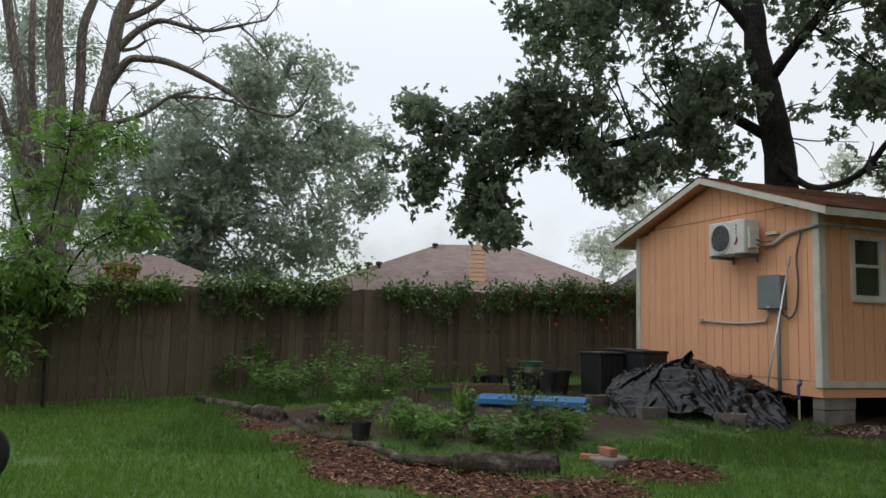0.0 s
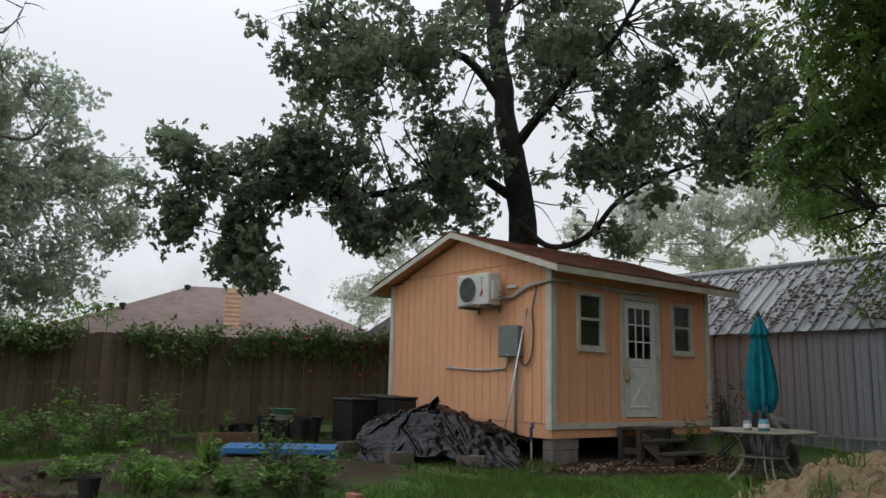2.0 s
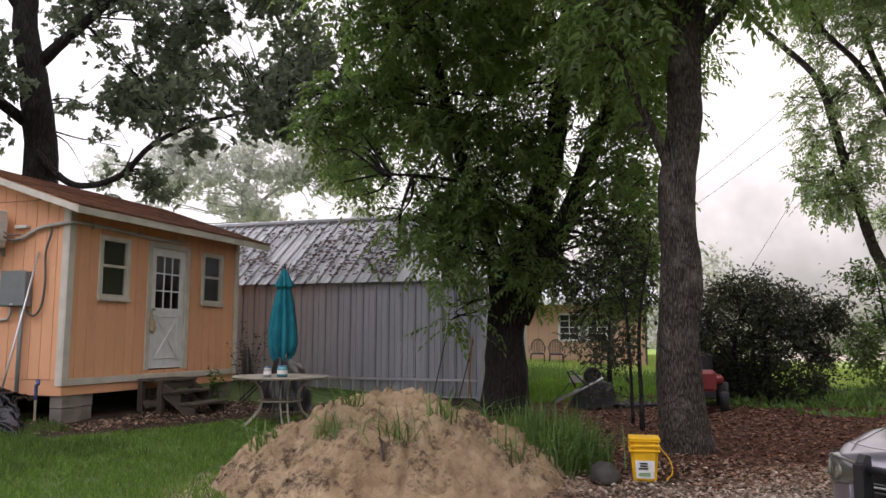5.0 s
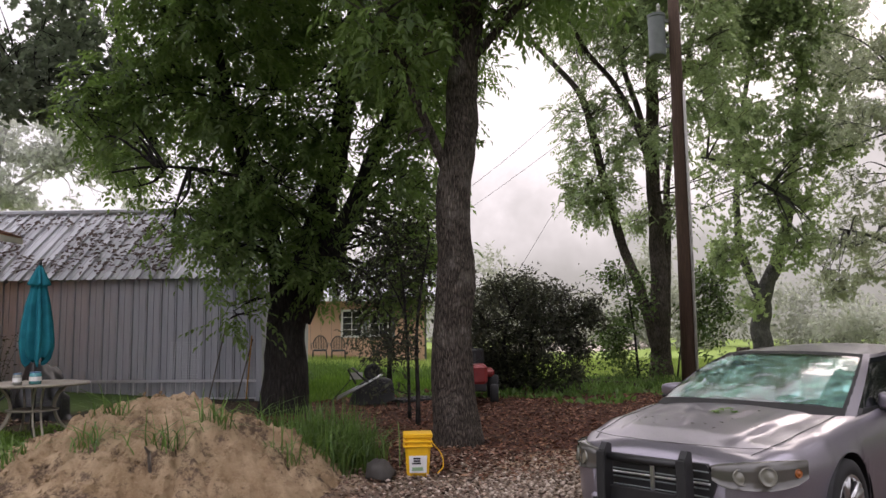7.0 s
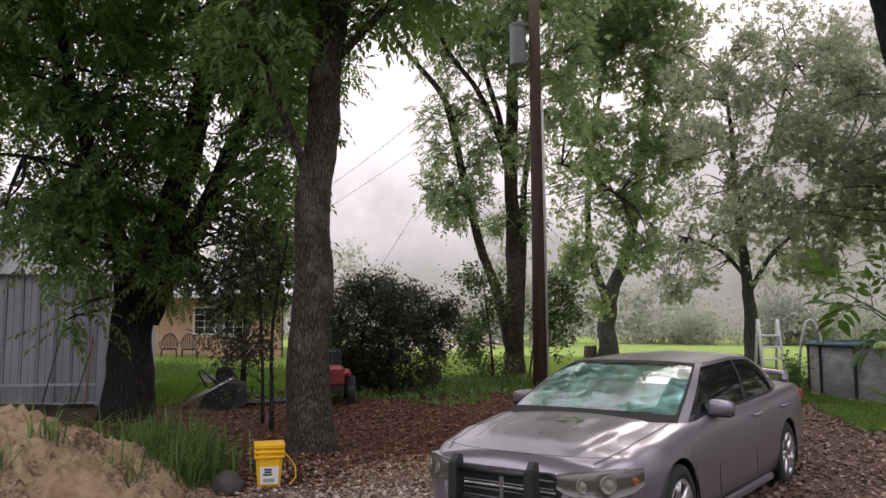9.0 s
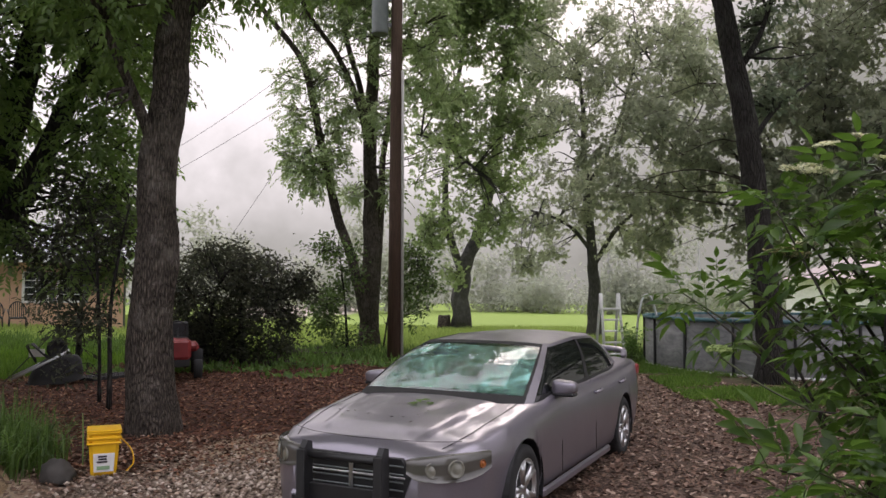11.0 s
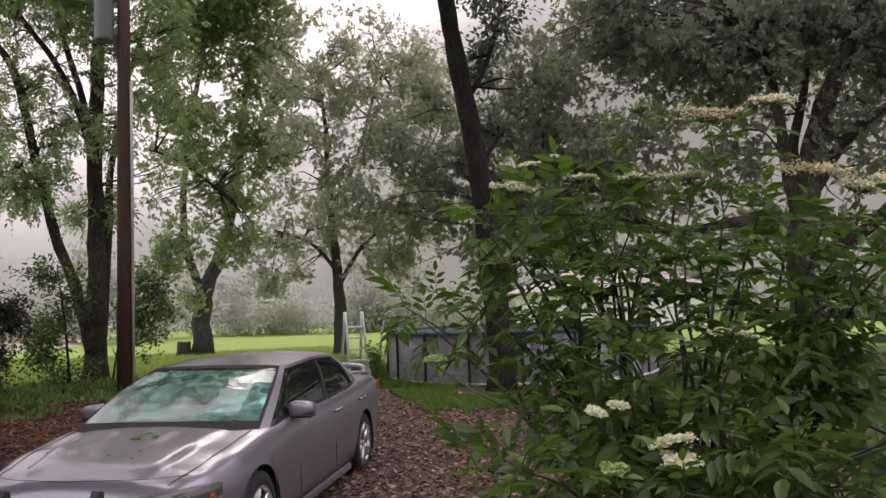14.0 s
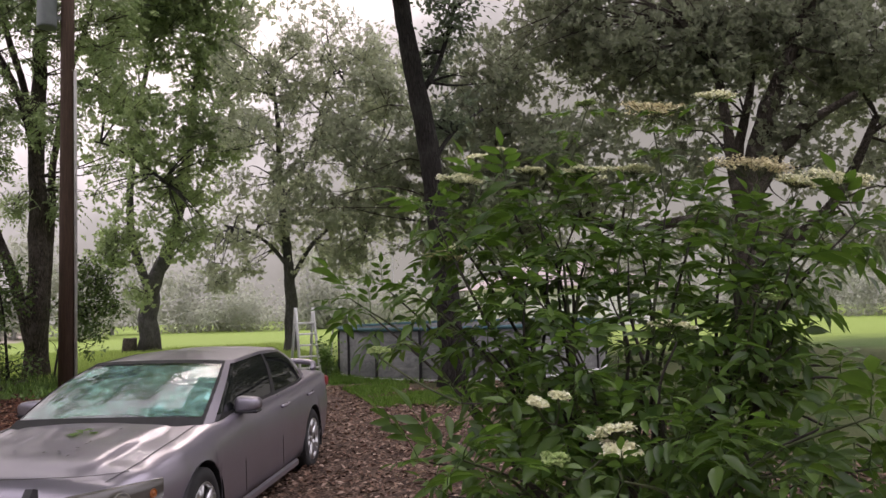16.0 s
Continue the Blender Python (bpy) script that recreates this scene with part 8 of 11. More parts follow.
    tube(bm, smooth_line([(-1.02, -0.76, 1.07), (-1.07, -0.66, 1.15), (-1.09, 0, 1.175), (-1.07, 0.66, 1.15), (-1.02, 0.76, 1.07)], 6), 0.036, 8)
    for v in bm.verts:
        v.co.x = -1.07 + (v.co.x + 1.07) * 2.2
    part("rear_wing", bm, M_PAINT, ob, smooth=True)
    # wheels
    for wx, wz in wheels:
        for s in (-1, 1):
            wh = new("wheel")
            wh.parent = ob
            wh.matrix_basis = pose(wx, s * 0.83, wz, -90 * s, 0, 0)
            part("tyre", lathe(bmesh.new(), [(0.225, -0.11), (0.30, -0.112), (0.335, -0.09), (0.34, -0.05), (0.34, 0.05), (0.335, 0.09), (0.30, 0.112), (0.235, 0.108), (0.225, 0.08)], 36), M_RUBBER, wh, smooth=True)
            part("rim", lathe(bmesh.new(), [(0.19, -0.10), (0.225, -0.1), (0.238, 0.10), (0.228, 0.112), (0.21, 0.10), (0.205, 0.02), (0.06, 0.01)], 36), M_CHROME, wh, smooth=True)
            part("brake_disc", lathe(bmesh.new(), [(0.15, 0.0), (0.15, 0.015), (0.05, 0.02)], 24), M_GREY_BOX, wh)
            for k in range(5):
                a = 2 * math.pi * k / 5
                bm = bmesh.new()
                for w0 in (-0.16, 0.16):
                    tube(bm, [(0.04 * math.cos(a), 0.04 * math.sin(a), 0.075), (0.13 * math.cos(a + w0 * 0.7), 0.13 * math.sin(a + w0 * 0.7), 0.085), (0.222 * math.cos(a + w0), 0.222 * math.sin(a + w0), 0.095)], [0.03, 0.024, 0.026], 8)
                part("spoke", bm, M_CHROME, wh, smooth=True)
            part("hub_cap", lathe(bmesh.new(), [(0.055, 0.06), (0.055, 0.09), (0.03, 0.10), (0.002, 0.102)], 16), M_CHROME, wh, smooth=True)
    return ob


CAR = car()


def car_leaves():
    """Fallen leaves on the bonnet and the wipers' tray."""
    rng = np.random.default_rng(14)
    spots = [(3.22, 0.10, 0.0, 1), (3.17, 0.04, 0.9, 1), (3.29, 0.02, 2.2, 1), (3.13, 0.16, -1.0, 1), (3.25, 0.18, 3.0, 1)]
    for k in range(16):
        spots.append((rng.uniform(2.98, 3.7), rng.uniform(-0.55, 0.55), rng.uniform(0, 6), 0))
    for k, (x, y, a, big) in enumerate(spots):
        t = thing("fallen_leaf", "small fallen leaf lying on the car bonnet", "leaf", 9.60, -0.57, -0.145, 156.6, group="leaves on the bonnet")
        zc = 1.055 - 0.062 * (x - 2.1) / 0.55 if x < 2.65 else 1.015 - 0.07 * (x - 2.65) / 0.6 if x < 3.25 else 0.945 - 0.07 * (x - 3.25) / 0.4
        zc -= 0.075 * (abs(y) / 0.82) ** 2 - 0.006
        L = 0.11 if big else rng.uniform(0.02, 0.045)
        v, f = leaves_np(rng, np.array([[x, y, zc + 0.030]]), np.array([[math.cos(a), math.sin(a), 0.0]]), np.array([[0.05, 0, 1.0]]), np.array([L]), np.array([L * 0.5]), 0.1)
        mesh_np("leaf_blade", v, f, M_LEAF_WEED if big else M_SHINGLE_DARK, t)


car_leaves()

# ---- closing the place behind the camera: an unseen plain wall, added to block sky ----
def unseen_wall():
    ob = thing("house_wall_behind", "unseen plain tan wall added behind the viewpoint to block sky", "wall", -1.5, -4.2, 0.0, 20)
    ob["kind"] = "structure"
    part("wall_face", box(bmesh.new(), -9.0, 4.0, -0.2, 0.0, -0.1, 5.6), M_TAN, ob)
    part("roof_plane", prism(bmesh.new(), [(0.7, 5.45), (-4.5, 8.2), (-4.5, 8.3), (0.7, 5.55)], -9.5, 4.5, "x"), M_SHINGLE, ob)


unseen_wall()


# ---- things by the fence and the bed ----
def bin_box(x, y, w, d, h, turn, name="compost_bin", label="tall black plastic compost bin"):
    ob = thing(name, label, "bin", x, y, gz(x, y), turn, group="black bins")
    bm = bmesh.new()
    box(bm, -w / 2, w / 2, -d / 2, d / 2, 0.0, h - 0.05, 0.015)
    for v in bm.verts:
        v.co.x *= 1 - 0.05 * (1 - v.co.z / h)
        v.co.y *= 1 - 0.05 * (1 - v.co.z / h)
    part("body", bm, M_BLACK, ob)
    part("rim", box(bmesh.new(), -w / 2 - 0.015, w / 2 + 0.015, -d / 2 - 0.015, d / 2 + 0.015, h - 0.05, h, 0.012), M_BLACK, ob)
    for k in range(4):
        part("rib", box(bmesh.new(), -w / 2 + w * (k + 0.4) / 4.2, -w / 2 + w * (k + 0.6) / 4.2, -d / 2 - 0.012, -d / 2 - 0.001, 0.08, h - 0.08, 0.004), M_BLACK, ob)


bin_box(2.72, 14.2, 0.56, 0.55, 0.74, 30)
bin_box(3.22, 14.55, 0.55, 0.55, 0.78, 26)
bin_box(3.45, 13.95, 0.52, 0.5, 0.80, 22)


def plant_pot(x, y, z, r, h, mat, label, group=""):
    ob = thing("plant_pot", label, "pot", x, y, z, 0, group)
    part("pot", lathe(bmesh.new(), [(r * 0.78, 0), (r * 0.98, h * 0.86), (r * 1.06, h * 0.86), (r * 1.08, h), (r * 0.98, h), (r * 0.95, h * 0.88)], 22), mat, ob, smooth=False)
    part("soil", lathe(bmesh.new(), [(r * 0.9, h * 0.85), (r * 0.9, h * 0.9), (0.01, h * 0.91)], 18), M_SHINGLE_DARK, ob)
    return ob


M_GREEN_POT = plain("green_plastic", (0.05, 0.16, 0.09), 0.5)
M_TERRA = plain("faded_terracotta", (0.30, 0.19, 0.12), 0.85)
M_CREAM = plain("cream_plastic", (0.42, 0.38, 0.28), 0.6)
for px, py, pr, ph in ((0.82, 14.05, 0.15, 0.30), (1.16, 14.0, 0.14, 0.44), (1.46, 14.1, 0.22, 0.36), (1.90, 14.05, 0.24, 0.42), (1.72, 13.85, 0.16, 0.40), (0.55, 14.2, 0.13, 0.26)):
    plant_pot(px, py, gz(px, py), pr, ph, M_BLACK, "black plastic nursery pot near the fence", "nursery pots")
plant_pot(1.45, 14.1, gz(1.45, 14.1) + 0.36, 0.20, 0.09, M_CREAM, "cream pot stacked on a black nursery pot", "nursery pots")
plant_pot(1.45, 14.1, gz(1.45, 14.1) + 0.45, 0.21, 0.10, M_GREEN_POT, "green plastic pot on top of a stack", "nursery pots")
plant_pot(-0.98, 9.28, gz(-0.98, 9.28), 0.115, 0.25, M_BLACK, "small black pot beside the log border", "nursery pots")


def timber_boxes():
    rr = random.Random(4)
    for x, y, w, d, h, turn in ((0.55, 13.6, 0.9, 0.4, 0.20, 24), (0.0, 13.85, 0.8, 0.30, 0.10, 20), (1.0, 13.25, 0.7, 0.35, 0.09, 28), (2.3, 14.8, 0.6, 0.25, 0.08, 30)):
        ob = thing("wooden_planter", "low weathered wooden planter box on the ground", "planter", x, y, gz(x, y) - 0.01, turn, group="wooden planters")
        for a in ((-w / 2, w / 2, -d / 2, -d / 2 + 0.03), (-w / 2, w / 2, d / 2 - 0.03, d / 2), (-w / 2, -w / 2 + 0.03, -d / 2 + 0.03, d / 2 - 0.03), (w / 2 - 0.03, w / 2, -d / 2 + 0.03, d / 2 - 0.03)):
            part("side_board", box(bmesh.new(), *a, 0, h, 0.004), M_DECK if h < 0.15 else M_BROWN, ob)
        part("soil", box(bmesh.new(), -w / 2 + 0.03, w / 2 - 0.03, -d / 2 + 0.03, d / 2 - 0.03, 0, h - 0.03), M_SHINGLE_DARK, ob)


M_BROWN = wood_mat("brown_timber", (0.09, 0.05, 0.03), (0.20, 0.12, 0.075), (0.16, 0.12, 0.09))
timber_boxes()


def blue_pallet():
    ob = thing("blue_pallet", "blue plastic pallet lying flat beside the bed", "pallet", 1.25, 12.1, gz(1.2, 12.1) + 0.01, -12)
    m = plain("faded_blue_plastic", (0.028, 0.15, 0.36), 0.55, dirt=0.4, scale=4)
    n = 9
    for k in range(n):
        y = -0.52 + 1.04 * k / n
        part("deck_slat", box(bmesh.new(), -0.82, 0.82, y, y + 0.098, 0.145, 0.175, 0.006), m, ob)
    for x in (-0.82, -0.06, 0.70):
        part("runner", box(bmesh.new(), x, x + 0.12, -0.52, 0.52, 0.0, 0.025, 0.004), m, ob)
        for y in (-0.52, -0.06, 0.40):
            part("foot_block", box(bmesh.new(), x, x + 0.12, y, y + 0.12, 0.026, 0.144, 0.006), m, ob)
    part("edge_strip", box(bmesh.new(), -0.82, 0.82, -0.535, -0.522, 0.10, 0.178, 0.004), m, ob)


blue_pallet()


def log_border():
    rr = random.Random(12)
    line = smooth_line([(-3.75, 12.15, 0), (-2.7, 11.1, 0), (-1.75, 9.95, 0), (-0.9, 9.0, 0), (-0.2, 8.25, 0), (0.6, 8.05, 0), (1.5, 8.25, 0)], 8)
    lm = Mat("rotting_log_bark", 0.92, 0, 0.2)
    c = lm.mix((0.022, 0.016, 0.013), (0.115, 0.088, 0.068), lm.ramp(lm.noise(11, 6, 0.7), (0.35, 0.0), (0.7, 1.0)))
    lm.colour(lm.mix(c, (0.27, 0.245, 0.21), lm.ramp(lm.noise(2.4, 7, 0.75), (0.54, 0.0), (0.68, 0.8))))
    lm.bump(lm.noise(16, 6, 0.7), 0.9, 0.04)
    M_LOG = lm.m
    M_CUT = plain("cut_log_end", (0.17, 0.11, 0.065), 0.9, dirt=0.5, scale=9, bump=0.5)
    s = 0
    while s < len(line) - 4:
        n = rr.choice((2, 4, 6, 7))
        a, b = line[s], line[min(s + n, len(line) - 1)]
        r = rr.choice((0.05, 0.06, 0.07, 0.08, 0.12))
        ob = thing("border_log", "rotting log edging the garden bed", "log", group="logs edging the bed")
        d = (b - a)
        cut, off = rr.uniform(0.75, 1.0), rr.uniform(-0.3, 0.3)
        pts = []
        for k in range(7):
            p = a + d * (k / 6 * cut + 0.04) + Vector((off, off * 0.6, 0)) * (k / 6 - 0.5)
            p.z = gz(p.x, p.y) + r * 0.5 + 0.015 * noise.noise(p * 3)
            pts.append(p)
        bm = tube(bmesh.new(), pts, [r * (0.82 if k in (0, 6) else 1) * (1 + 0.14 * noise.noise(p * 4)) for k, p in enumerate(pts)], 14)
        for v in bm.verts:
            v.co += noise.noise_vector(v.co * 9) * 0.022 + noise.noise_vector(v.co * 24) * 0.007
        part("log", bm, M_LOG, ob, smooth=True)
        end = (pts[-1] - pts[-2]).normalized()
        if rr.random() < 0.3:
            part("cut_end", tube(bmesh.new(), [pts[-1] - end * 0.01, pts[-1] + end * 0.012], r * 0.80, 12), M_CUT, ob)
        s += n
    for x, y, r in ((-1.7, 10.35, 0.13), (0.9, 8.5, 0.11), (1.75, 8.95, 0.10), (-2.2, 10.5, 0.09)):
        ob = thing("tree_root_stump", "gnarled broken stump piece in the bark mulch", "stump", x, y, gz(x, y) - 0.03, group="stump pieces")
        bm = bmesh.new()
        bmesh.ops.create_icosphere(bm, subdivisions=3, radius=r)
        for v in bm.verts:
            v.co *= 1 + 0.45 * noise.noise(v.co * 14 + Vector((x, y, 0)))
            v.co.z = v.co.z * 0.9 + r * 0.7
        part("wood", bm, M_LOG, ob)


log_border()


def stepping_stone():
    x, y = 1.72, 8.62
    ob = thing("stepping_stone", "octagonal pale concrete stepping stone", "stone", x, y, gz(x, y) + 0.02, 10)
    bm = lathe(bmesh.new(), [(0.20, -0.09), (0.21, 0.03), (0.195, 0.045)], 8)
    part("slab", bm, M_CONCRETE, ob)
    M_BRICK_RED = plain("red_brick", (0.36, 0.15, 0.09), 0.9, dirt=0.3, scale=12, bump=0.4)
    b = thing("brick", "loose red brick lying on the stepping stone", "brick", x + 0.0, y + 0.02, gz(x, y) + 0.068, 25, group="loose bricks")
    part("block", box(bmesh.new(), -0.05, 0.05, -0.1, 0.1, 0.0, 0.085, 0.006), M_BRICK_RED, b)
    b = thing("brick", "loose red brick tilted beside the stepping stone", "brick", x - 0.19, y + 0.05, gz(x, y) + 0.03, -20, group="loose bricks")
    part("block", box(bmesh.new(), -0.1, 0.1, -0.05, 0.05, -0.02, 0.045, 0.006), M_BRICK_RED, b)


stepping_stone()


def standing_wheel():
    ob = thing("spare_wheel", "black wheel with tyre standing on the grass", "wheel", -3.85, 6.62, 0.27, 40)
    part("tyre", lathe(bmesh.new(), [(0.225, -0.03), (0.255, -0.035), (0.285, 0.0), (0.255, 0.035), (0.225, 0.03)], 40), M_RUBBER, ob, smooth=True).matrix_basis = pose(0, 0, 0, 90, 0, 0)
    part("rim", lathe(bmesh.new(), [(0.205, -0.015), (0.226, -0.02), (0.226, 0.02), (0.205, 0.015)], 40), M_GREY_BOX, ob).matrix_basis = pose(0, 0, 0, 90, 0, 0)
    for k in range(14):
        a = 2 * math.pi * k / 14
        part("spoke", tube(bmesh.new(), [(0.02 * math.cos(a), 0.01, 0.02 * math.sin(a)), (0.21 * math.cos(a + 0.2), 0, 0.21 * math.sin(a + 0.2))], 0.003, 4), M_ALU, ob)


standing_wheel()


M_BLOCK = plain("damp_cinder_block", (0.135, 0.112, 0.092), 0.95, dirt=0.5, scale=6, bump=0.6)


def tarp_heap():
    """A heap under a wrinkled black plastic sheet, with its edges on the ground."""
    ob = thing("tarp_heap", "heap covered with shiny wrinkled black plastic sheet", "tarpaulin", 3.72, 12.02, gz(3.7, 12.0) - 0.01, -22)
    lumps = ((-0.22, 0.10, 0.62, 0.62, 0.98), (-0.90, 0.02, 0.48, 0.60, 0.70), (0.45, 0.12, 0.66, 0.55, 0.76), (1.10, -0.02, 0.30, 0.50, 0.50), (0.05, -0.35, 0.9, 0.42, 0.42))

    def under(x, y):
        """What lies below the sheet: rounded lumps on sloping ground."""
        h = np.zeros_like(x)
        for cx, cy, rx, ry, hh in lumps:
            q = ((x - cx) / rx) ** 2 + ((y - cy) / ry) ** 2
            h += (hh * np.exp(-0.5 * q * np.maximum(q, 1e-9) ** 0.35)) ** 5
        return np.maximum(0.82 * h ** 0.2, 0.015) + 0.055 * (0.927 * y - 0.375 * x) - 0.01

    # a slack sheet is let fall over the lumps and settles into folds
    nx, ny = 104, 78
    rng = np.random.default_rng(8)
    gx, gy = np.meshgrid(np.linspace(-1.16, 1.26, nx), np.linspace(-0.92, 0.90, ny))
    gx, gy = gx + 0.07 * np.sin(gy * 4.1) + 0.04 * np.sin(gy * 9.7 + 1), gy + 0.08 * np.sin(gx * 3.3 + 2) + 0.04 * np.sin(gx * 8.9)
    slack = np.array([[0.5 * noise.noise(Vector((x * 4.0, y * 3.0, 3.0))) + 0.8 * noise.noise(Vector((x * 9.0, y * 7.0, 7.0))) for x, y in zip(ra, rb)] for ra, rb in zip(gx, gy)])
    p = np.stack([gx, gy, under(gx, gy) + 0.05 + 0.07 * slack], -1)
    sx, sy = 2.42 / (nx - 1) * 1.26, 1.82 / (ny - 1) * 1.34
    rim = np.zeros((ny, nx), bool)
    rim[[0, -1]], rim[:, [0, -1]] = True, True
    held = np.stack([gx, gy, under(gx, gy) + 0.006], -1)
    old = p.copy()

    def pull(a, b, rest, stiff):
        d = b - a
        length = np.maximum(np.linalg.norm(d, axis=-1, keepdims=True), 1e-6)
        move = d * (0.5 * stiff * (length - rest) / length)
        return move

    for step in range(150):
        speed = (p - old) * 0.93
        old = p.copy()
        p = p + speed
        p[..., 2] -= 0.0011
        for _ in range(7):
            for o in (0, 1):
                m = pull(p[:, o:-1:2], p[:, o + 1::2], sx, 1.0)
                p[:, o:-1:2] += m
                p[:, o + 1::2] -= m
                m = pull(p[o:-1:2], p[o + 1::2], sy, 1.0)
                p[o:-1:2] += m
                p[o + 1::2] -= m
                m = pull(p[o:-1:2, :-1], p[o + 1::2, 1:], math.hypot(sx, sy), 0.35)
                p[o:-1:2, :-1] += m
                p[o + 1::2, 1:] -= m
            m = pull(p[:, :-2], p[:, 2:], 2 * sx, 0.10)
            p[:, :-2] += m
            p[:, 2:] -= m
            m = pull(p[:-2], p[2:], 2 * sy, 0.10)
            p[:-2] += m
            p[2:] -= m
        p[rim] = held[rim]
        floor_z = under(p[..., 0], p[..., 1])
        low = p[..., 2] < floor_z
        p[..., 2] = np.maximum(p[..., 2], floor_z)
        old[low] = old[low] * 0.2 + p[low] * 0.8
    v = p.reshape(-1, 3)
    k = np.arange(ny - 1)[:, None] * nx + np.arange(nx - 1)[None]
    f = np.stack([k, k + 1, k + nx + 1, k + nx], -1).reshape(-1, 4)
    # sharp crumples all over the sheet
    for k, q in enumerate(v):
        if q[2] > 0.05:
            c = Vector(q)
            d = 0.050 * (0.35 - 1.5 * abs(noise.noise(c * 4.2))) + 0.030 * (0.35 - 1.5 * abs(noise.noise(c * 8.7 + Vector((3, 0, 0)))))
            v[k] = c + Vector((c.x * 0.4, c.y, c.z + 0.25)).normalized() * d * min(1.0, (q[2] - 0.05) * 8)
    m = Mat("black_plastic_sheet", 0.2, 0, 0.24)
    m.colour(m.mix((0.005, 0.005, 0.006), (0.016, 0.016, 0.017), m.ramp(m.noise(3, 5), (0.5, 0.0), (0.8, 1.0))))
    m.roughness(m.ramp(m.noise(4, 4), (0.3, 0.05), (0.8, 0.16)))
    m.bump(m.mix(m.cells(7, m.stretch(1.0, 2.2, 0.7), "Distance", "DISTANCE_TO_EDGE"), m.noise(18, 3, 0.6), 0.5), 0.5, 0.03)
    mesh_np("sheet", v, f, m.m, ob, smooth=True)
    # loose bunched folds that stand up on the top and at the end
    for (x, y, z), (dx, dz), wide in (((-0.18, -0.10, 0.80), (0.10, 0.17), 0.26), ((1.02, -0.30, 0.33), (0.06, 0.10), 0.26)):
        bm = bmesh.new()
        rows = []
        for a in range(13):
            s = a / 12
            rows.append([bm.verts.new((x + dx * s * s + wide * (b / 12 - 0.5) * (1 - 0.5 * s) + 0.03 * noise.noise(Vector((s * 3, b * 0.4, x))), y + 0.10 * math.sin(b * 0.9 + 2 * s) * (1 - 0.4 * s) + 0.04 * noise.noise(Vector((s * 2, b * 0.5, z))), z - 0.12 + (dz + 0.12) * s * (1 - 0.25 * abs(b / 6 - 1)))) for b in range(13)])
        for ra, rb in zip(rows, rows[1:]):
            for b in range(12):
                bm.faces.new((ra[b], ra[b + 1], rb[b + 1], rb[b]))
        part("bunched_fold", bm, m.m, ob, smooth=True)
    # cinder blocks weighing down the edge
    for x, y, turn in ((2.88, 11.40, 15), (3.88, 11.05, -30), (2.35, 12.55, 30)):
        b = thing("cinder_block", "hollow concrete block holding down the plastic sheet", "concrete block", x, y, gz(x, y) + 0.0, turn, group="blocks on the sheet")
        part("front_face", box(bmesh.new(), -0.2, 0.2, -0.095, -0.065, 0, 0.19, 0.005), M_BLOCK, b)
        part("rear_face", box(bmesh.new(), -0.2, 0.2, 0.065, 0.095, 0, 0.19, 0.005), M_BLOCK, b)
        for xx in (-0.2, -0.015, 0.17):
            part("web", box(bmesh.new(), xx, xx + 0.03, -0.064, 0.064, 0, 0.19), M_BLOCK, b)
    b = thing("cut_board", "short cut board end lying in the grass", "board", 2.2, 12.75, gz(2.2, 12.75), 20)
    part("board", box(bmesh.new(), -0.2, 0.2, -0.08, 0.08, 0.0, 0.06, 0.006), plain("raw_pine", (0.42, 0.33, 0.22), 0.85), b)


tarp_heap()


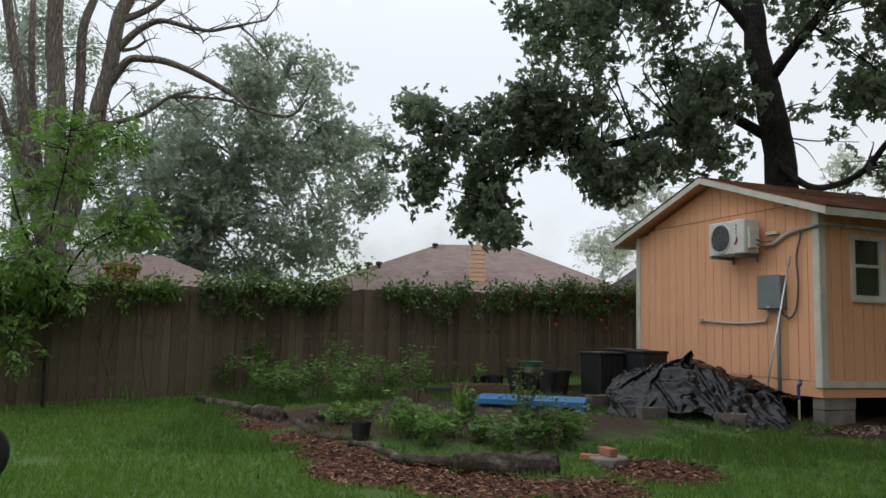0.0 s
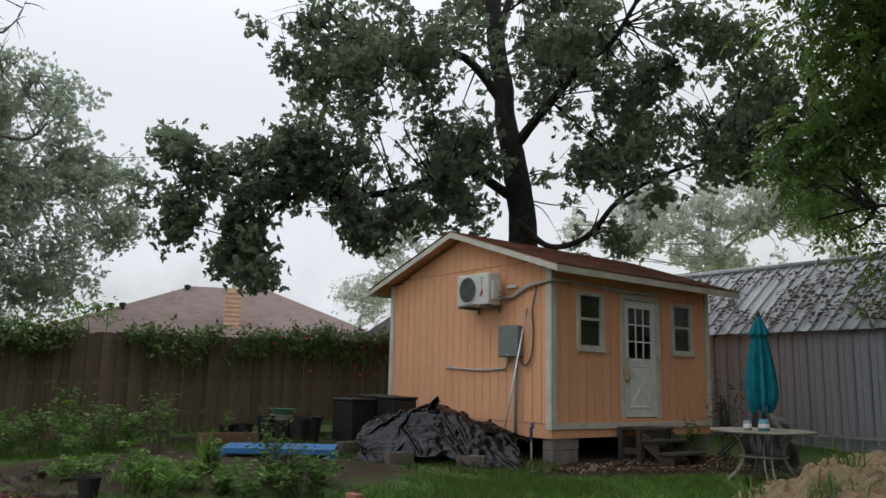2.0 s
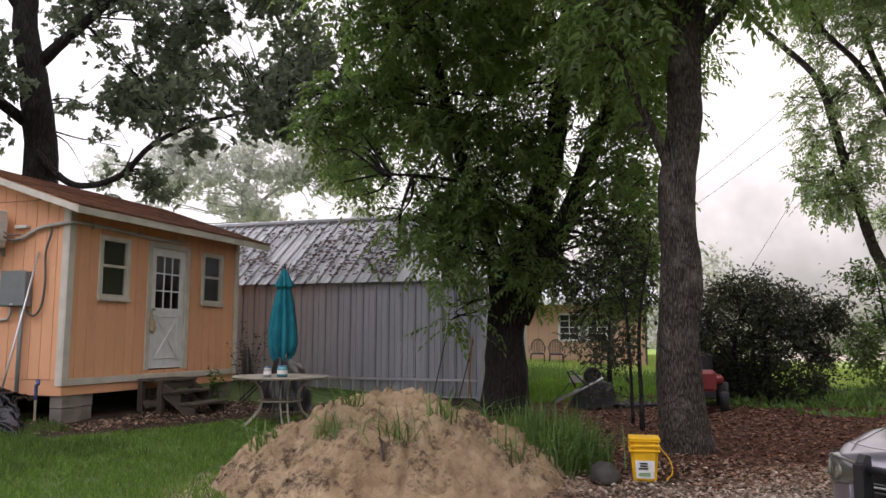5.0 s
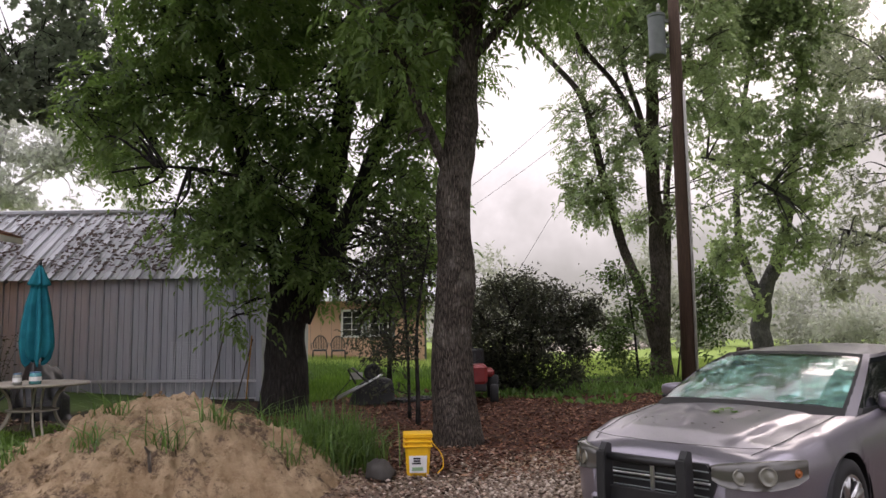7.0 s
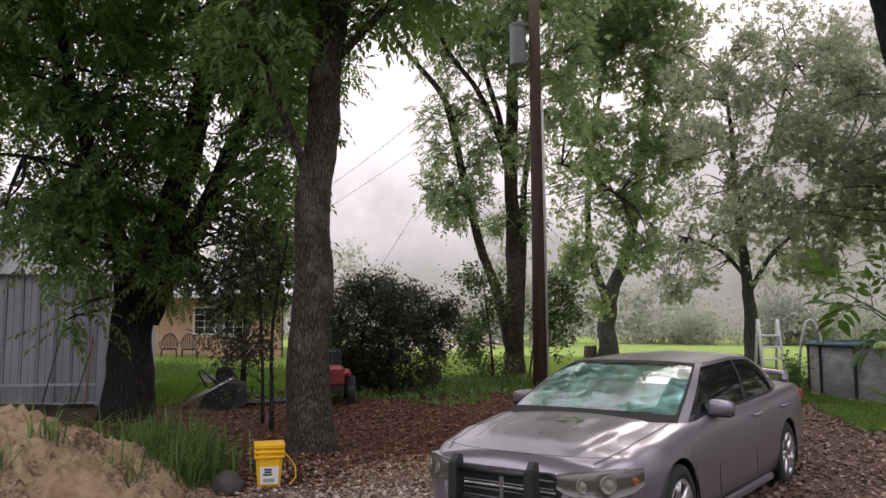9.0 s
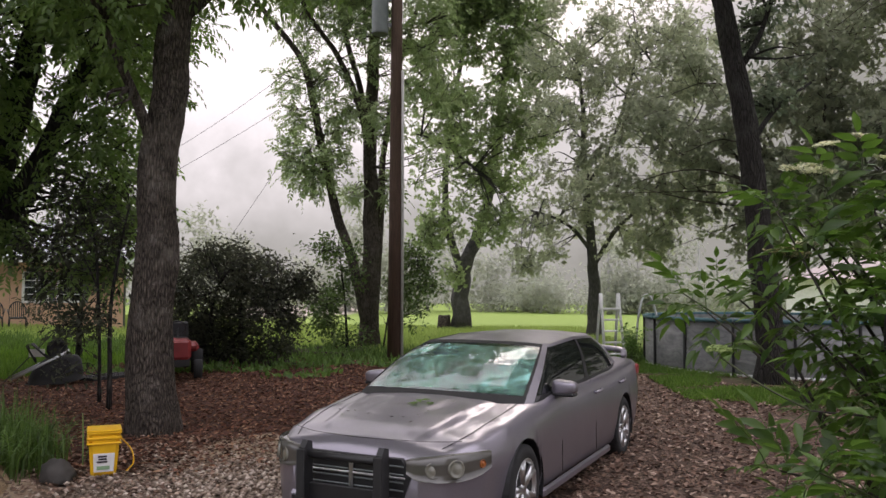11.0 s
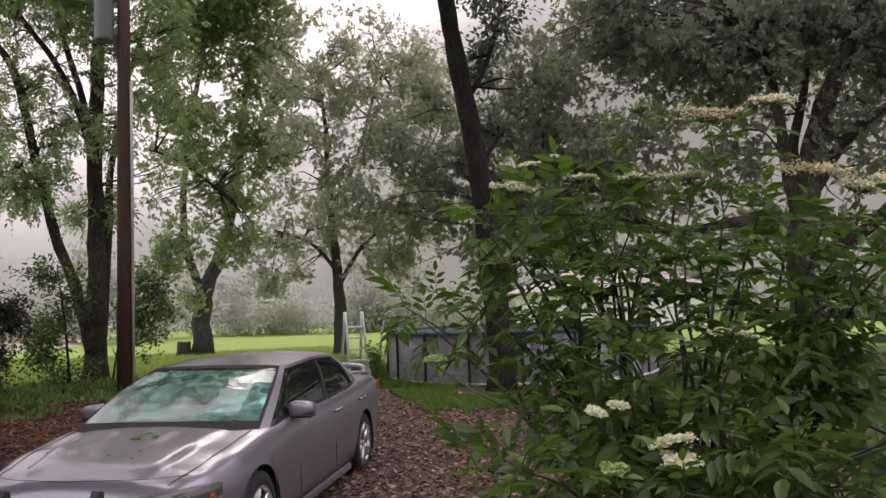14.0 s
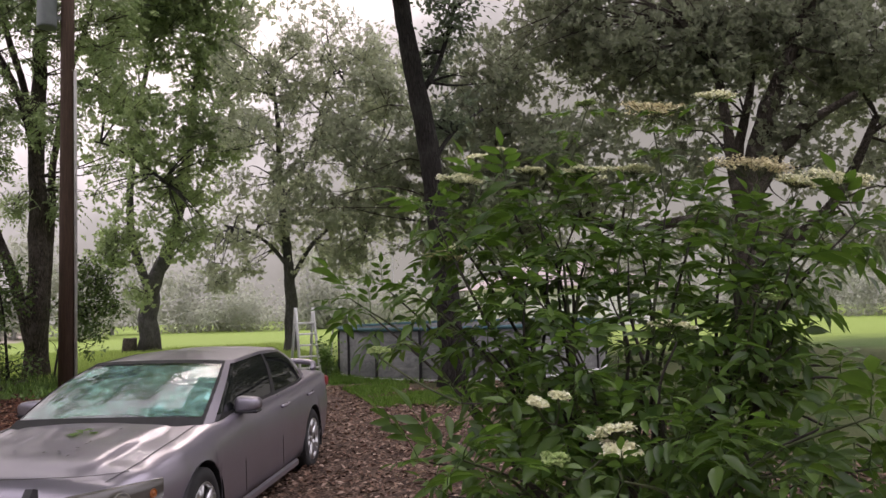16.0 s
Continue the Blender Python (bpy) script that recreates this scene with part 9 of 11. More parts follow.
# ---- table and umbrella ----
def patio_table():
    x, y = 7.72, 9.58
    z = gz(x, y)
    ob = thing("patio_table", "round weathered white metal patio table with curved legs", "table", x, y, z)
    m = plain("flaking_white_paint", (0.33, 0.295, 0.235), 0.7, dirt=0.5, scale=5, bump=0.2)
    top = 0.74
    part("tabletop", lathe(bmesh.new(), [(0.62, top - 0.03), (0.70, top - 0.035), (0.715, top - 0.015), (0.70, top), (0.62, top - 0.006), (0.03, top - 0.006)], 48), m, ob)
    for k in range(4):
        a = math.pi / 4 + k * math.pi / 2 + 0.3
        prof = [(0.42, top - 0.04), (0.30, 0.55), (0.27, 0.38), (0.34, 0.20), (0.52, 0.02), (0.58, 0.0)]
        for off in (-0.05, 0.05):
            part("leg", tube(bmesh.new(), smooth_line([(r * math.cos(a) - off * math.sin(a), r * math.sin(a) + off * math.cos(a), zz) for r, zz in prof], 4), 0.016, 7), m, ob, smooth=True)
    part("lower_shelf", lathe(bmesh.new(), [(0.30, 0.36), (0.33, 0.37), (0.33, 0.385), (0.30, 0.39)], 32), m, ob)
    um = thing("closed_umbrella", "closed teal garden umbrella standing in the table", "umbrella", x + 0.02, y, z)
    part("pole", tube(bmesh.new(), [(0, 0, 0.0), (0, 0, 2.36)], 0.022, 10), M_BLACK, um, smooth=True)
    bm = bmesh.new()
    n = 48
    rows = []
    for zz, r, amp in ((1.02, 0.10, 0.22), (1.10, 0.135, 0.26), (1.22, 0.158, 0.26), (1.32, 0.160, 0.24), (1.55, 0.145, 0.24), (1.8, 0.118, 0.22), (2.0, 0.088, 0.20), (2.06, 0.080, 0.20), (2.065, 0.118, 0.22), (2.09, 0.112, 0.20), (2.2, 0.078, 0.16), (2.30, 0.042, 0.1), (2.35, 0.02, 0.0)):
        row = []
        for k in range(n):
            a = 2 * math.pi * k / n
            rr = r * (1 + 1.7 * amp * math.sin(8 * a + 0.6 * math.sin(3 * zz)) + 0.08 * noise.noise(Vector((math.cos(a) * 2, math.sin(a) * 2, zz * 3))))
            row.append(bm.verts.new((rr * math.cos(a), rr * math.sin(a), zz + (0.05 * math.sin(4 * a + 0.7) + 0.03 * math.sin(7 * a) if zz < 1.12 else 0.015 * math.sin(8 * a) if 2.06 < zz < 2.1 else 0))))
        rows.append(row)
    for a, b in zip(rows, rows[1:]):
        for k in range(n):
            bm.faces.new((a[k], a[(k + 1) % n], b[(k + 1) % n], b[k]))
    bm.faces.new(rows[-1])
    cloth = Mat("teal_canvas", 0.85, 0, 0.2)
    cloth.colour(cloth.mix((0.004, 0.115, 0.155), (0.012, 0.20, 0.245), cloth.ramp(cloth.noise(4, 5), (0.35, 0.0), (0.7, 1.0))))
    cloth.bump(cloth.noise(160, 2), 0.15, 0.002)
    part("canopy", bm, cloth.m, um, smooth=True)
    part("finial", lathe(bmesh.new(), [(0.02, 2.35), (0.028, 2.38), (0.015, 2.42), (0.003, 2.43)], 10), M_BLACK, um)
    for dx, dy, r, h, tint in ((-0.42, -0.22, 0.055, 0.15, (0.35, 0.36, 0.33)), (-0.20, -0.28, 0.075, 0.16, (0.10, 0.34, 0.36))):
        j = thing("jar", "glass jar with a blue lid on the table", "jar", x + dx, y + dy, z + top + 0.001)
        part("glass", lathe(bmesh.new(), [(r, 0), (r, h * 0.8), (r * 0.85, h * 0.9)], 16), plain("cloudy_jar_glass", tint, 0.25), j, smooth=True)
        part("lid", lathe(bmesh.new(), [(r * 0.9, h * 0.9), (r * 0.92, h), (0.01, h + 0.002)], 16), plain("jar_lid", (0.10, 0.22, 0.36), 0.4), j)
        part("paper_label", lathe(bmesh.new(), [(r * 1.01, h * 0.25), (r * 1.012, h * 0.6)], 16), M_WHITE, j)


patio_table()


def dark_heap():
    """A black sheeted heap and an old chair between shed and barn."""
    ob = thing("covered_heap", "low heap under a dark sheet behind the table", "tarpaulin", 8.95, 10.95, gz(8.95, 10.95) - 0.02, -35)
    bm = bmesh.new()
    bmesh.ops.create_icosphere(bm, subdivisions=4, radius=1.0)
    for v in bm.verts:
        n = noise.noise(v.co * 2.6) * 0.25 + noise.noise(v.co * 6) * 0.1
        v.co = Vector((v.co.x * 0.42 * (1 + n), v.co.y * 0.35 * (1 + n), max(0.0, v.co.z) * 0.86 * (1 + n)))
    part("sheet", bm, M_BLACK, ob, smooth=True)
    ob = thing("folding_chair", "old black folding chair beside the shed", "chair", 8.95, 12.08, gz(8.9, 12.1), 60)
    bm = bmesh.new()
    bmesh.ops.create_icosphere(bm, subdivisions=3, radius=1.0)
    for v in bm.verts:
        v.co = Vector((v.co.x * 0.25, v.co.y * 0.10, 0.66 + v.co.z * 0.27 + 0.1 * v.co.x)) * (1 + 0.08 * noise.noise(v.co * 3))
    part("backrest", bm, M_BLACK, ob, smooth=True)
    part("seat", box(bmesh.new(), -0.25, 0.25, -0.42, 0.02, 0.44, 0.50, 0.02), M_BLACK, ob)
    for sx in (-0.23, 0.23):
        part("leg", tube(bmesh.new(), [(sx, -0.40, 0.0), (sx, -0.02, 0.62), (sx, 0.02, 1.0)], 0.015, 6), M_BLACK, ob)
        part("leg", tube(bmesh.new(), [(sx, 0.12, 0.0), (sx, -0.35, 0.46)], 0.015, 6), M_BLACK, ob)


dark_heap()


# ---- sand pile ----
def sand_pile():
    cx, cy = 6.15, 5.75
    ob = thing("sand_pile", "heap of pale clumpy sand with grass tufts", "sand pile", cx, cy, -0.03)
    n, R = 205, 2.35
    g = np.linspace(-R, R, n)
    X, Y = np.meshgrid(g, g)
    v = []
    for x, y in zip(X.ravel(), Y.ravel()):
        a = math.atan2(y, x)
        wob = 1 + 0.14 * noise.noise(Vector((math.cos(a) * 1.3, math.sin(a) * 1.3, 2)))
        r = math.hypot(x / 1.0, y / 0.95) / (1.86 * wob)
        h = 0.93 * max(0.0, 1 - r) ** 0.72 * (1.0 if r > 0.18 else 1 - 0.10 * (1 - r / 0.18))
        h = min(h, 0.80 + 0.1 * noise.noise(Vector((x * 1.6, y * 1.6, 1))))
        p = Vector((x, y, 0))
        clod = 0.13 * noise.fractal(p * 1.7, 0.8, 2.2, 5) + 0.11 * (0.5 - 2 * abs(noise.noise(p * 3.4))) + 0.030 * noise.noise(p * 9) + 0.032 * (0.4 - abs(noise.noise(p * 11)) * 1.6) + 0.026 * noise.noise(p * 17)
        gully = -0.10 * max(0.0, 1 - abs(math.sin(a * 4 + 1.2 * noise.noise(p * 0.8))) * 5) * (1 if 0.3 < r < 0.95 else 0)
        k = min(1.0, max(0.0, (1.08 - r) * 4))
        v.append((x, y, h + (clod + gully) * k - 0.03 * (r > 1.02)))
    v = np.array(v)
    k = np.arange(n - 1)[:, None] * n + np.arange(n - 1)[None]
    f = np.stack([k, k + 1, k + n + 1, k + n], -1).reshape(-1, 4)
    m = Mat("damp_sand", 0.95, 0, 0.15)
    fine = m.noise(55, 5, 0.7)
    c = m.mix((0.30, 0.205, 0.118), (0.55, 0.41, 0.265), m.ramp(m.noise(2.4, 6, 0.7), (0.35, 0.0), (0.65, 1.0)))
    c = m.mix(c, (0.25, 0.165, 0.098), m.ramp(m.noise(9, 6, 0.75), (0.5, 0.0), (0.72, 0.9)))
    c = m.mix(c, (0.085, 0.057, 0.042), m.ramp(m.noise(1.5, 7, 0.85), (0.52, 0.0), (0.60, 0.9)))
    m.colour(m.mix(c, (0.70, 0.55, 0.385), m.ramp(fine, (0.55, 0.0), (0.8, 0.5))))
    m.bump(m.mix(fine, m.noise(18, 5, 0.7), 0.5), 1.0, 0.06)
    mesh_np("sand", v, f, m.m, ob, smooth=True)
    t = v.reshape(n, n, 3)
    rng = np.random.default_rng(19)
    bm = bmesh.new()
    for _ in range(1500):
        a, q = rng.random() * 6.283, 1.9 * math.sqrt(rng.random())
        x, y = q * math.cos(a), q * math.sin(a)
        i, j = int((x + R) / (2 * R) * (n - 1)), int((y + R) / (2 * R) * (n - 1))
        made = bmesh.ops.create_icosphere(bm, subdivisions=1, radius=rng.uniform(0.006, 0.026), matrix=Matrix.Translation((x, y, t[j, i, 2] + 0.008)))["verts"]
        for w in made:
            w.co += noise.noise_vector(w.co * 17) * 0.02
    part("clod_growth", bm, m.m, ob)["kind"] = "stuff"

    def height(x, y):
        i, j = int((x - cx + R) / (2 * R) * (n - 1)), int((y - cy + R) / (2 * R) * (n - 1))
        return float(t[min(max(j, 0), n - 1), min(max(i, 0), n - 1), 2]) - 0.03

    s = thing("dead_stick", "short pale stick poking out of the sand", "stick", cx, cy, 0)
    hx, hy = -0.95, -0.75
    hz = height(cx + hx, cy + hy)
    part("stick", tube(bmesh.new(), [(hx, hy, hz - 0.05), (hx - 0.05, hy - 0.03, hz + 0.16), (hx - 0.12, hy - 0.05, hz + 0.22)], [0.02, 0.016, 0.008], 6), M_BARK_PALE, s)
    return height


sand_height = sand_pile()


def yellow_bucket():
    ob = thing("yellow_bucket", "stacked square yellow plastic buckets with a white label", "bucket", 7.50, 3.66, 0.0, 28)
    m = plain("yellow_plastic", (0.80, 0.46, 0.01), 0.4, dirt=0.15)
    for lift, name in ((0.0, "bucket_body"), (0.05, "inner_bucket")):
        bm = bmesh.new()
        box(bm, -0.135, 0.135, -0.135, 0.135, 0.0 + lift, 0.36 + lift, 0.03)
        for v in bm.verts:
            s = 0.80 + 0.20 * (v.co.z - lift) / 0.36
            v.co.x *= s
            v.co.y *= s
        part(name, bm, m, ob)
        for z in (0.30, 0.345):
            part("rim", box(bmesh.new(), -0.148, 0.148, -0.148, 0.148, z + lift, z + lift + 0.018, 0.006), m, ob)
    part("rim", box(bmesh.new(), -0.15, 0.15, -0.15, 0.15, 0.412, 0.435, 0.008), m, ob)
    lab = part("paper_label", prism(bmesh.new(), [(-0.085, 0.05), (0.085, 0.05), (0.092, 0.22), (-0.092, 0.22)], 0.0, 0.003, "y"), M_WHITE, ob)
    lab.matrix_basis = pose(-0.121, 0, 0, 0, 0, -90) @ Matrix.Rotation(radians(4), 4, "X")
    for zz, w in ((0.185, 0.05), (0.160, 0.045), (0.135, 0.06)):
        b = part("label_bar", box(bmesh.new(), -w, w * 0.5, -0.004, -0.001, zz, zz + 0.016), M_BLACK, ob)
        b.matrix_basis = pose(-0.121, 0, 0, 0, 0, -90) @ Matrix.Rotation(radians(4), 4, "X")
    b = part("label_bar", box(bmesh.new(), -0.06, 0.05, -0.004, -0.001, 0.07, 0.105), plain("label_green", (0.25, 0.4, 0.22)), ob)
    b.matrix_basis = pose(-0.121, 0, 0, 0, 0, -90) @ Matrix.Rotation(radians(4), 4, "X")
    part("wire_handle", tube(bmesh.new(), smooth_line([(0.0, -0.15, 0.33), (-0.02, -0.24, 0.22), (-0.05, -0.26, 0.10), (-0.06, -0.20, 0.03)], 5), 0.006, 6), m, ob)
    r = thing("dark_stone", "dark mossy stone beside the bucket", "stone", 7.28, 3.98, 0.0, 40)
    bm = bmesh.new()
    bmesh.ops.create_icosphere(bm, subdivisions=3, radius=1)
    for v in bm.verts:
        v.co = Vector((v.co.x * 0.24, v.co.y * 0.14, max(-0.3, v.co.z) * 0.14 + 0.04)) * (1 + 0.2 * noise.noise(v.co * 2))
    part("stone", bm, M_LOG_DARK, r, smooth=True)


M_LOG_DARK = plain("dark_stone", (0.05, 0.045, 0.04), 0.85, dirt=0.5, bump=0.4)
yellow_bucket()


# ---- under the trees ----
def tipped_cart():
    ob = thing("tipped_wheelbarrow", "black plastic wheelbarrow lying upside down under the trees", "wheelbarrow", 14.25, 8.05, 0.0, -60)
    bm = bmesh.new()
    rings = []
    for cx, rx, ry, z in ((0.09, 0.50, 0.36, 0.02), (0.09, 0.46, 0.33, 0.03), (0.10, 0.45, 0.32, 0.14), (0.13, 0.41, 0.29, 0.30), (0.19, 0.32, 0.25, 0.44), (0.22, 0.24, 0.20, 0.51), (0.23, 0.12, 0.10, 0.54)):
        rings.append([bm.verts.new((cx + rx * math.copysign(abs(math.cos(q)) ** 0.7, math.cos(q)), ry * math.copysign(abs(math.sin(q)) ** 0.7, math.sin(q)), z + 0.10 * max(0.0, math.cos(q)) * (z < 0.2))) for q in np.linspace(0, 2 * math.pi, 29)[:-1]])
    for lo, hi in zip(rings, rings[1:]):
        for k in range(28):
            bm.faces.new((lo[k], lo[(k + 1) % 28], hi[(k + 1) % 28], hi[k]))
    bm.faces.new(rings[-1])
    part("tray", bm, M_RUBBER, ob, smooth=True)
    for s in (-0.2, 0.2):
        part("handle", tube(bmesh.new(), [(0.30, s, 0.62), (-0.10, s * 1.1, 0.40), (-0.62, s * 1.35, 0.14)], 0.022, 8), M_ALU, ob, "grey metal handle", smooth=True)
        part("leg_frame", tube(bmesh.new(), [(-0.02, s, 0.46), (-0.30, s, 0.74), (-0.40, s, 0.72), (-0.24, s, 0.42)], 0.018, 7), M_BLACK, ob, smooth=True)
    part("leg_brace", box(bmesh.new(), -0.36, -0.10, -0.20, -0.19, 0.52, 0.66, 0.004), M_PVC, ob, "pale metal brace")
    w = part("wheel", lathe(bmesh.new(), [(0.02, -0.03), (0.10, -0.03), (0.10, -0.045), (0.16, -0.045), (0.185, 0), (0.16, 0.045), (0.10, 0.045), (0.10, 0.03), (0.02, 0.03)], 22), M_RUBBER, ob, smooth=True)
    w.matrix_basis = pose(0.10, 0.0, 0.64, 90, 0, 15)
    r = thing("thin_rod", "thin dark rod leaning over the upturned wheelbarrow", "rod", 14.25, 8.05, 0.0, -60)
    part("rod", tube(bmesh.new(), [(-0.78, 0.30, 0.0), (-0.2, 0.28, 0.66), (0.33, 0.26, 1.27)], 0.010, 6), M_BLACK, r)
    t = thing("metal_grate", "dark metal grate lying on the ground", "grate", 15.3, 7.35, 0.03, -25)
    for k in range(9):
        part("bar", box(bmesh.new(), -0.7, 0.7, -0.3 + 0.075 * k, -0.28 + 0.075 * k, 0.0, 0.05), M_BLACK, t)
    part("frame", box(bmesh.new(), -0.72, -0.69, -0.3, 0.33, 0, 0.055), M_BLACK, t)
    part("frame", box(bmesh.new(), 0.69, 0.72, -0.3, 0.33, 0, 0.055), M_BLACK, t)
    c = thing("blue_cover", "folded blue plastic cover behind the saplings", "tarpaulin", 15.9, 6.95, 0.0, 20)
    bm = bmesh.new()
    bmesh.ops.create_icosphere(bm, subdivisions=3, radius=1)
    for v in bm.verts:
        v.co = Vector((v.co.x * 0.45, v.co.y * 0.3, max(0, v.co.z) * 0.55)) * (1 + 0.25 * noise.noise(v.co * 2.4))
    part("sheet", bm, plain("dull_blue_plastic", (0.03, 0.07, 0.13), 0.5), c)


tipped_cart()


def lawn_tractor():
    ob = thing("lawn_tractor", "red lawn tractor with black seat parked behind the tree", "lawn tractor", 15.92, 6.36, 0.0, 202)
    part("bonnet", box(bmesh.new(), 0.25, 0.95, -0.26, 0.26, 0.38, 0.78, 0.06), M_RED, ob)
    part("fender", box(bmesh.new(), -0.65, 0.25, -0.42, 0.42, 0.50, 0.66, 0.05), M_RED, ob)
    part("chassis", box(bmesh.new(), -0.6, 0.9, -0.24, 0.24, 0.24, 0.50, 0.02), M_BLACK, ob)
    part("seat", box(bmesh.new(), -0.45, -0.05, -0.22, 0.22, 0.66, 0.76, 0.03), M_BLACK, ob)
    part("backrest", box(bmesh.new(), -0.52, -0.42, -0.22, 0.22, 0.72, 1.08, 0.04), M_BLACK, ob)
    part("steering_column", tube(bmesh.new(), [(0.3, 0, 0.7), (0.15, 0, 0.98)], 0.02, 7), M_BLACK, ob)
    part("steering_wheel", tube(bmesh.new(), [(0.15 + 0.06 * math.sin(a), 0.16 * math.cos(a), 0.98 + 0.13 * math.sin(a)) for a in np.linspace(0, 2 * math.pi, 21)], 0.014, 6, cap=False), M_BLACK, ob)
    for x, r, w in ((-0.4, 0.26, 0.12), (0.7, 0.19, 0.08)):
        for s in (-1, 1):
            wh = new("wheel")
            wh.parent = ob
            wh.matrix_basis = pose(x, s * 0.40, r, -90 * s, 0, 0)
            part("tyre", lathe(bmesh.new(), [(r * 0.5, -w), (r * 0.9, -w), (r, -w * 0.5), (r, w * 0.5), (r * 0.9, w), (r * 0.5, w * 0.9)], 24), M_RUBBER, wh, smooth=True)
            part("rim", lathe(bmesh.new(), [(r * 0.52, w * 0.5), (r * 0.5, w * 0.85), (r * 0.2, w * 0.6), (0.01, w * 0.6)], 18), M_GREY_BOX, wh)


lawn_tractor()


# ---- utility pole and its wires ----
POLE = (19.86, 2.36)


def utility_pole():
    ob = thing("utility_pole", "tall brown wooden utility pole with grey transformer", "utility pole", POLE[0], POLE[1], -0.05)
    m = Mat("creosoted_pole_wood", 0.85, 0, 0.3)
    g = m.noise(3, 7, 0.7, m.stretch(20, 20, 0.7))
    m.colour(m.mix((0.042, 0.026, 0.018), (0.12, 0.075, 0.052), m.ramp(g, (0.3, 0.0), (0.75, 1.0))))
    m.bump(g, 0.5, 0.01)
    part("mast", tube(bmesh.new(), [(0, 0, 0), (0.01, 0, 4), (-0.02, 0, 8), (-0.03, 0, 12.2)], [0.185, 0.165, 0.148, 0.13], 16), m.m, ob, smooth=True)
    part("conduit", tube(bmesh.new(), [(-0.10, -0.20, 0.0), (-0.10, -0.19, 4), (-0.11, -0.17, 7.4)], 0.035, 8), M_PVC, ob, smooth=True)
    can = new("transformer")
    can.parent = ob
    part("tank", lathe(bmesh.new(), [(0.20, 8.35), (0.215, 8.38), (0.215, 9.35), (0.23, 9.38), (0.23, 9.44), (0.08, 9.50)], 24, -0.12, 0.42), M_GREY_BOX, can, smooth=False)
    for zz in (8.55, 9.2):
        part("hanger", box(bmesh.new(), -0.15, -0.09, 0.13, 0.24, zz, zz + 0.09), M_GREY_BOX, can)
    part("bushing", lathe(bmesh.new(), [(0.04, 9.48), (0.06, 9.56), (0.035, 9.6), (0.055, 9.66), (0.02, 9.74)], 12, -0.12, 0.36), M_PVC, can)
    part("guard_strap", tube(bmesh.new(), [(0.15 * math.cos(a), 0.15 * math.sin(a), 7.4) for a in np.linspace(0, 2 * math.pi, 17)], 0.012, 5, cap=False), M_ALU, ob)
    for k, (a, b, sag, r) in enumerate((((POLE[0], POLE[1] + 0.12, 9.6), (28.6, 14.5, 5.6), 0.5, 0.007), ((POLE[0], POLE[1], 8.4), (27.0, 17.0, 3.0), 0.4, 0.006), ((POLE[0] + 0.1, POLE[1], 10.8), (46.0, -14.0, 9.0), 0.8, 0.006), ((24.2, 5.1, 7.9), (22.4, 8.8, 1.3), 0.05, 0.006))):
        w = thing("overhead_wire", "thin black overhead service wire", "wire", group="wires at the pole")
        pts = [Vector(a).lerp(Vector(b), s) - Vector((0, 0, 4 * sag * s * (1 - s))) for s in np.linspace(0, 1, 20)]
        part("wire", tube(bmesh.new(), pts, r, 5), M_BLACK, w)


utility_pole()


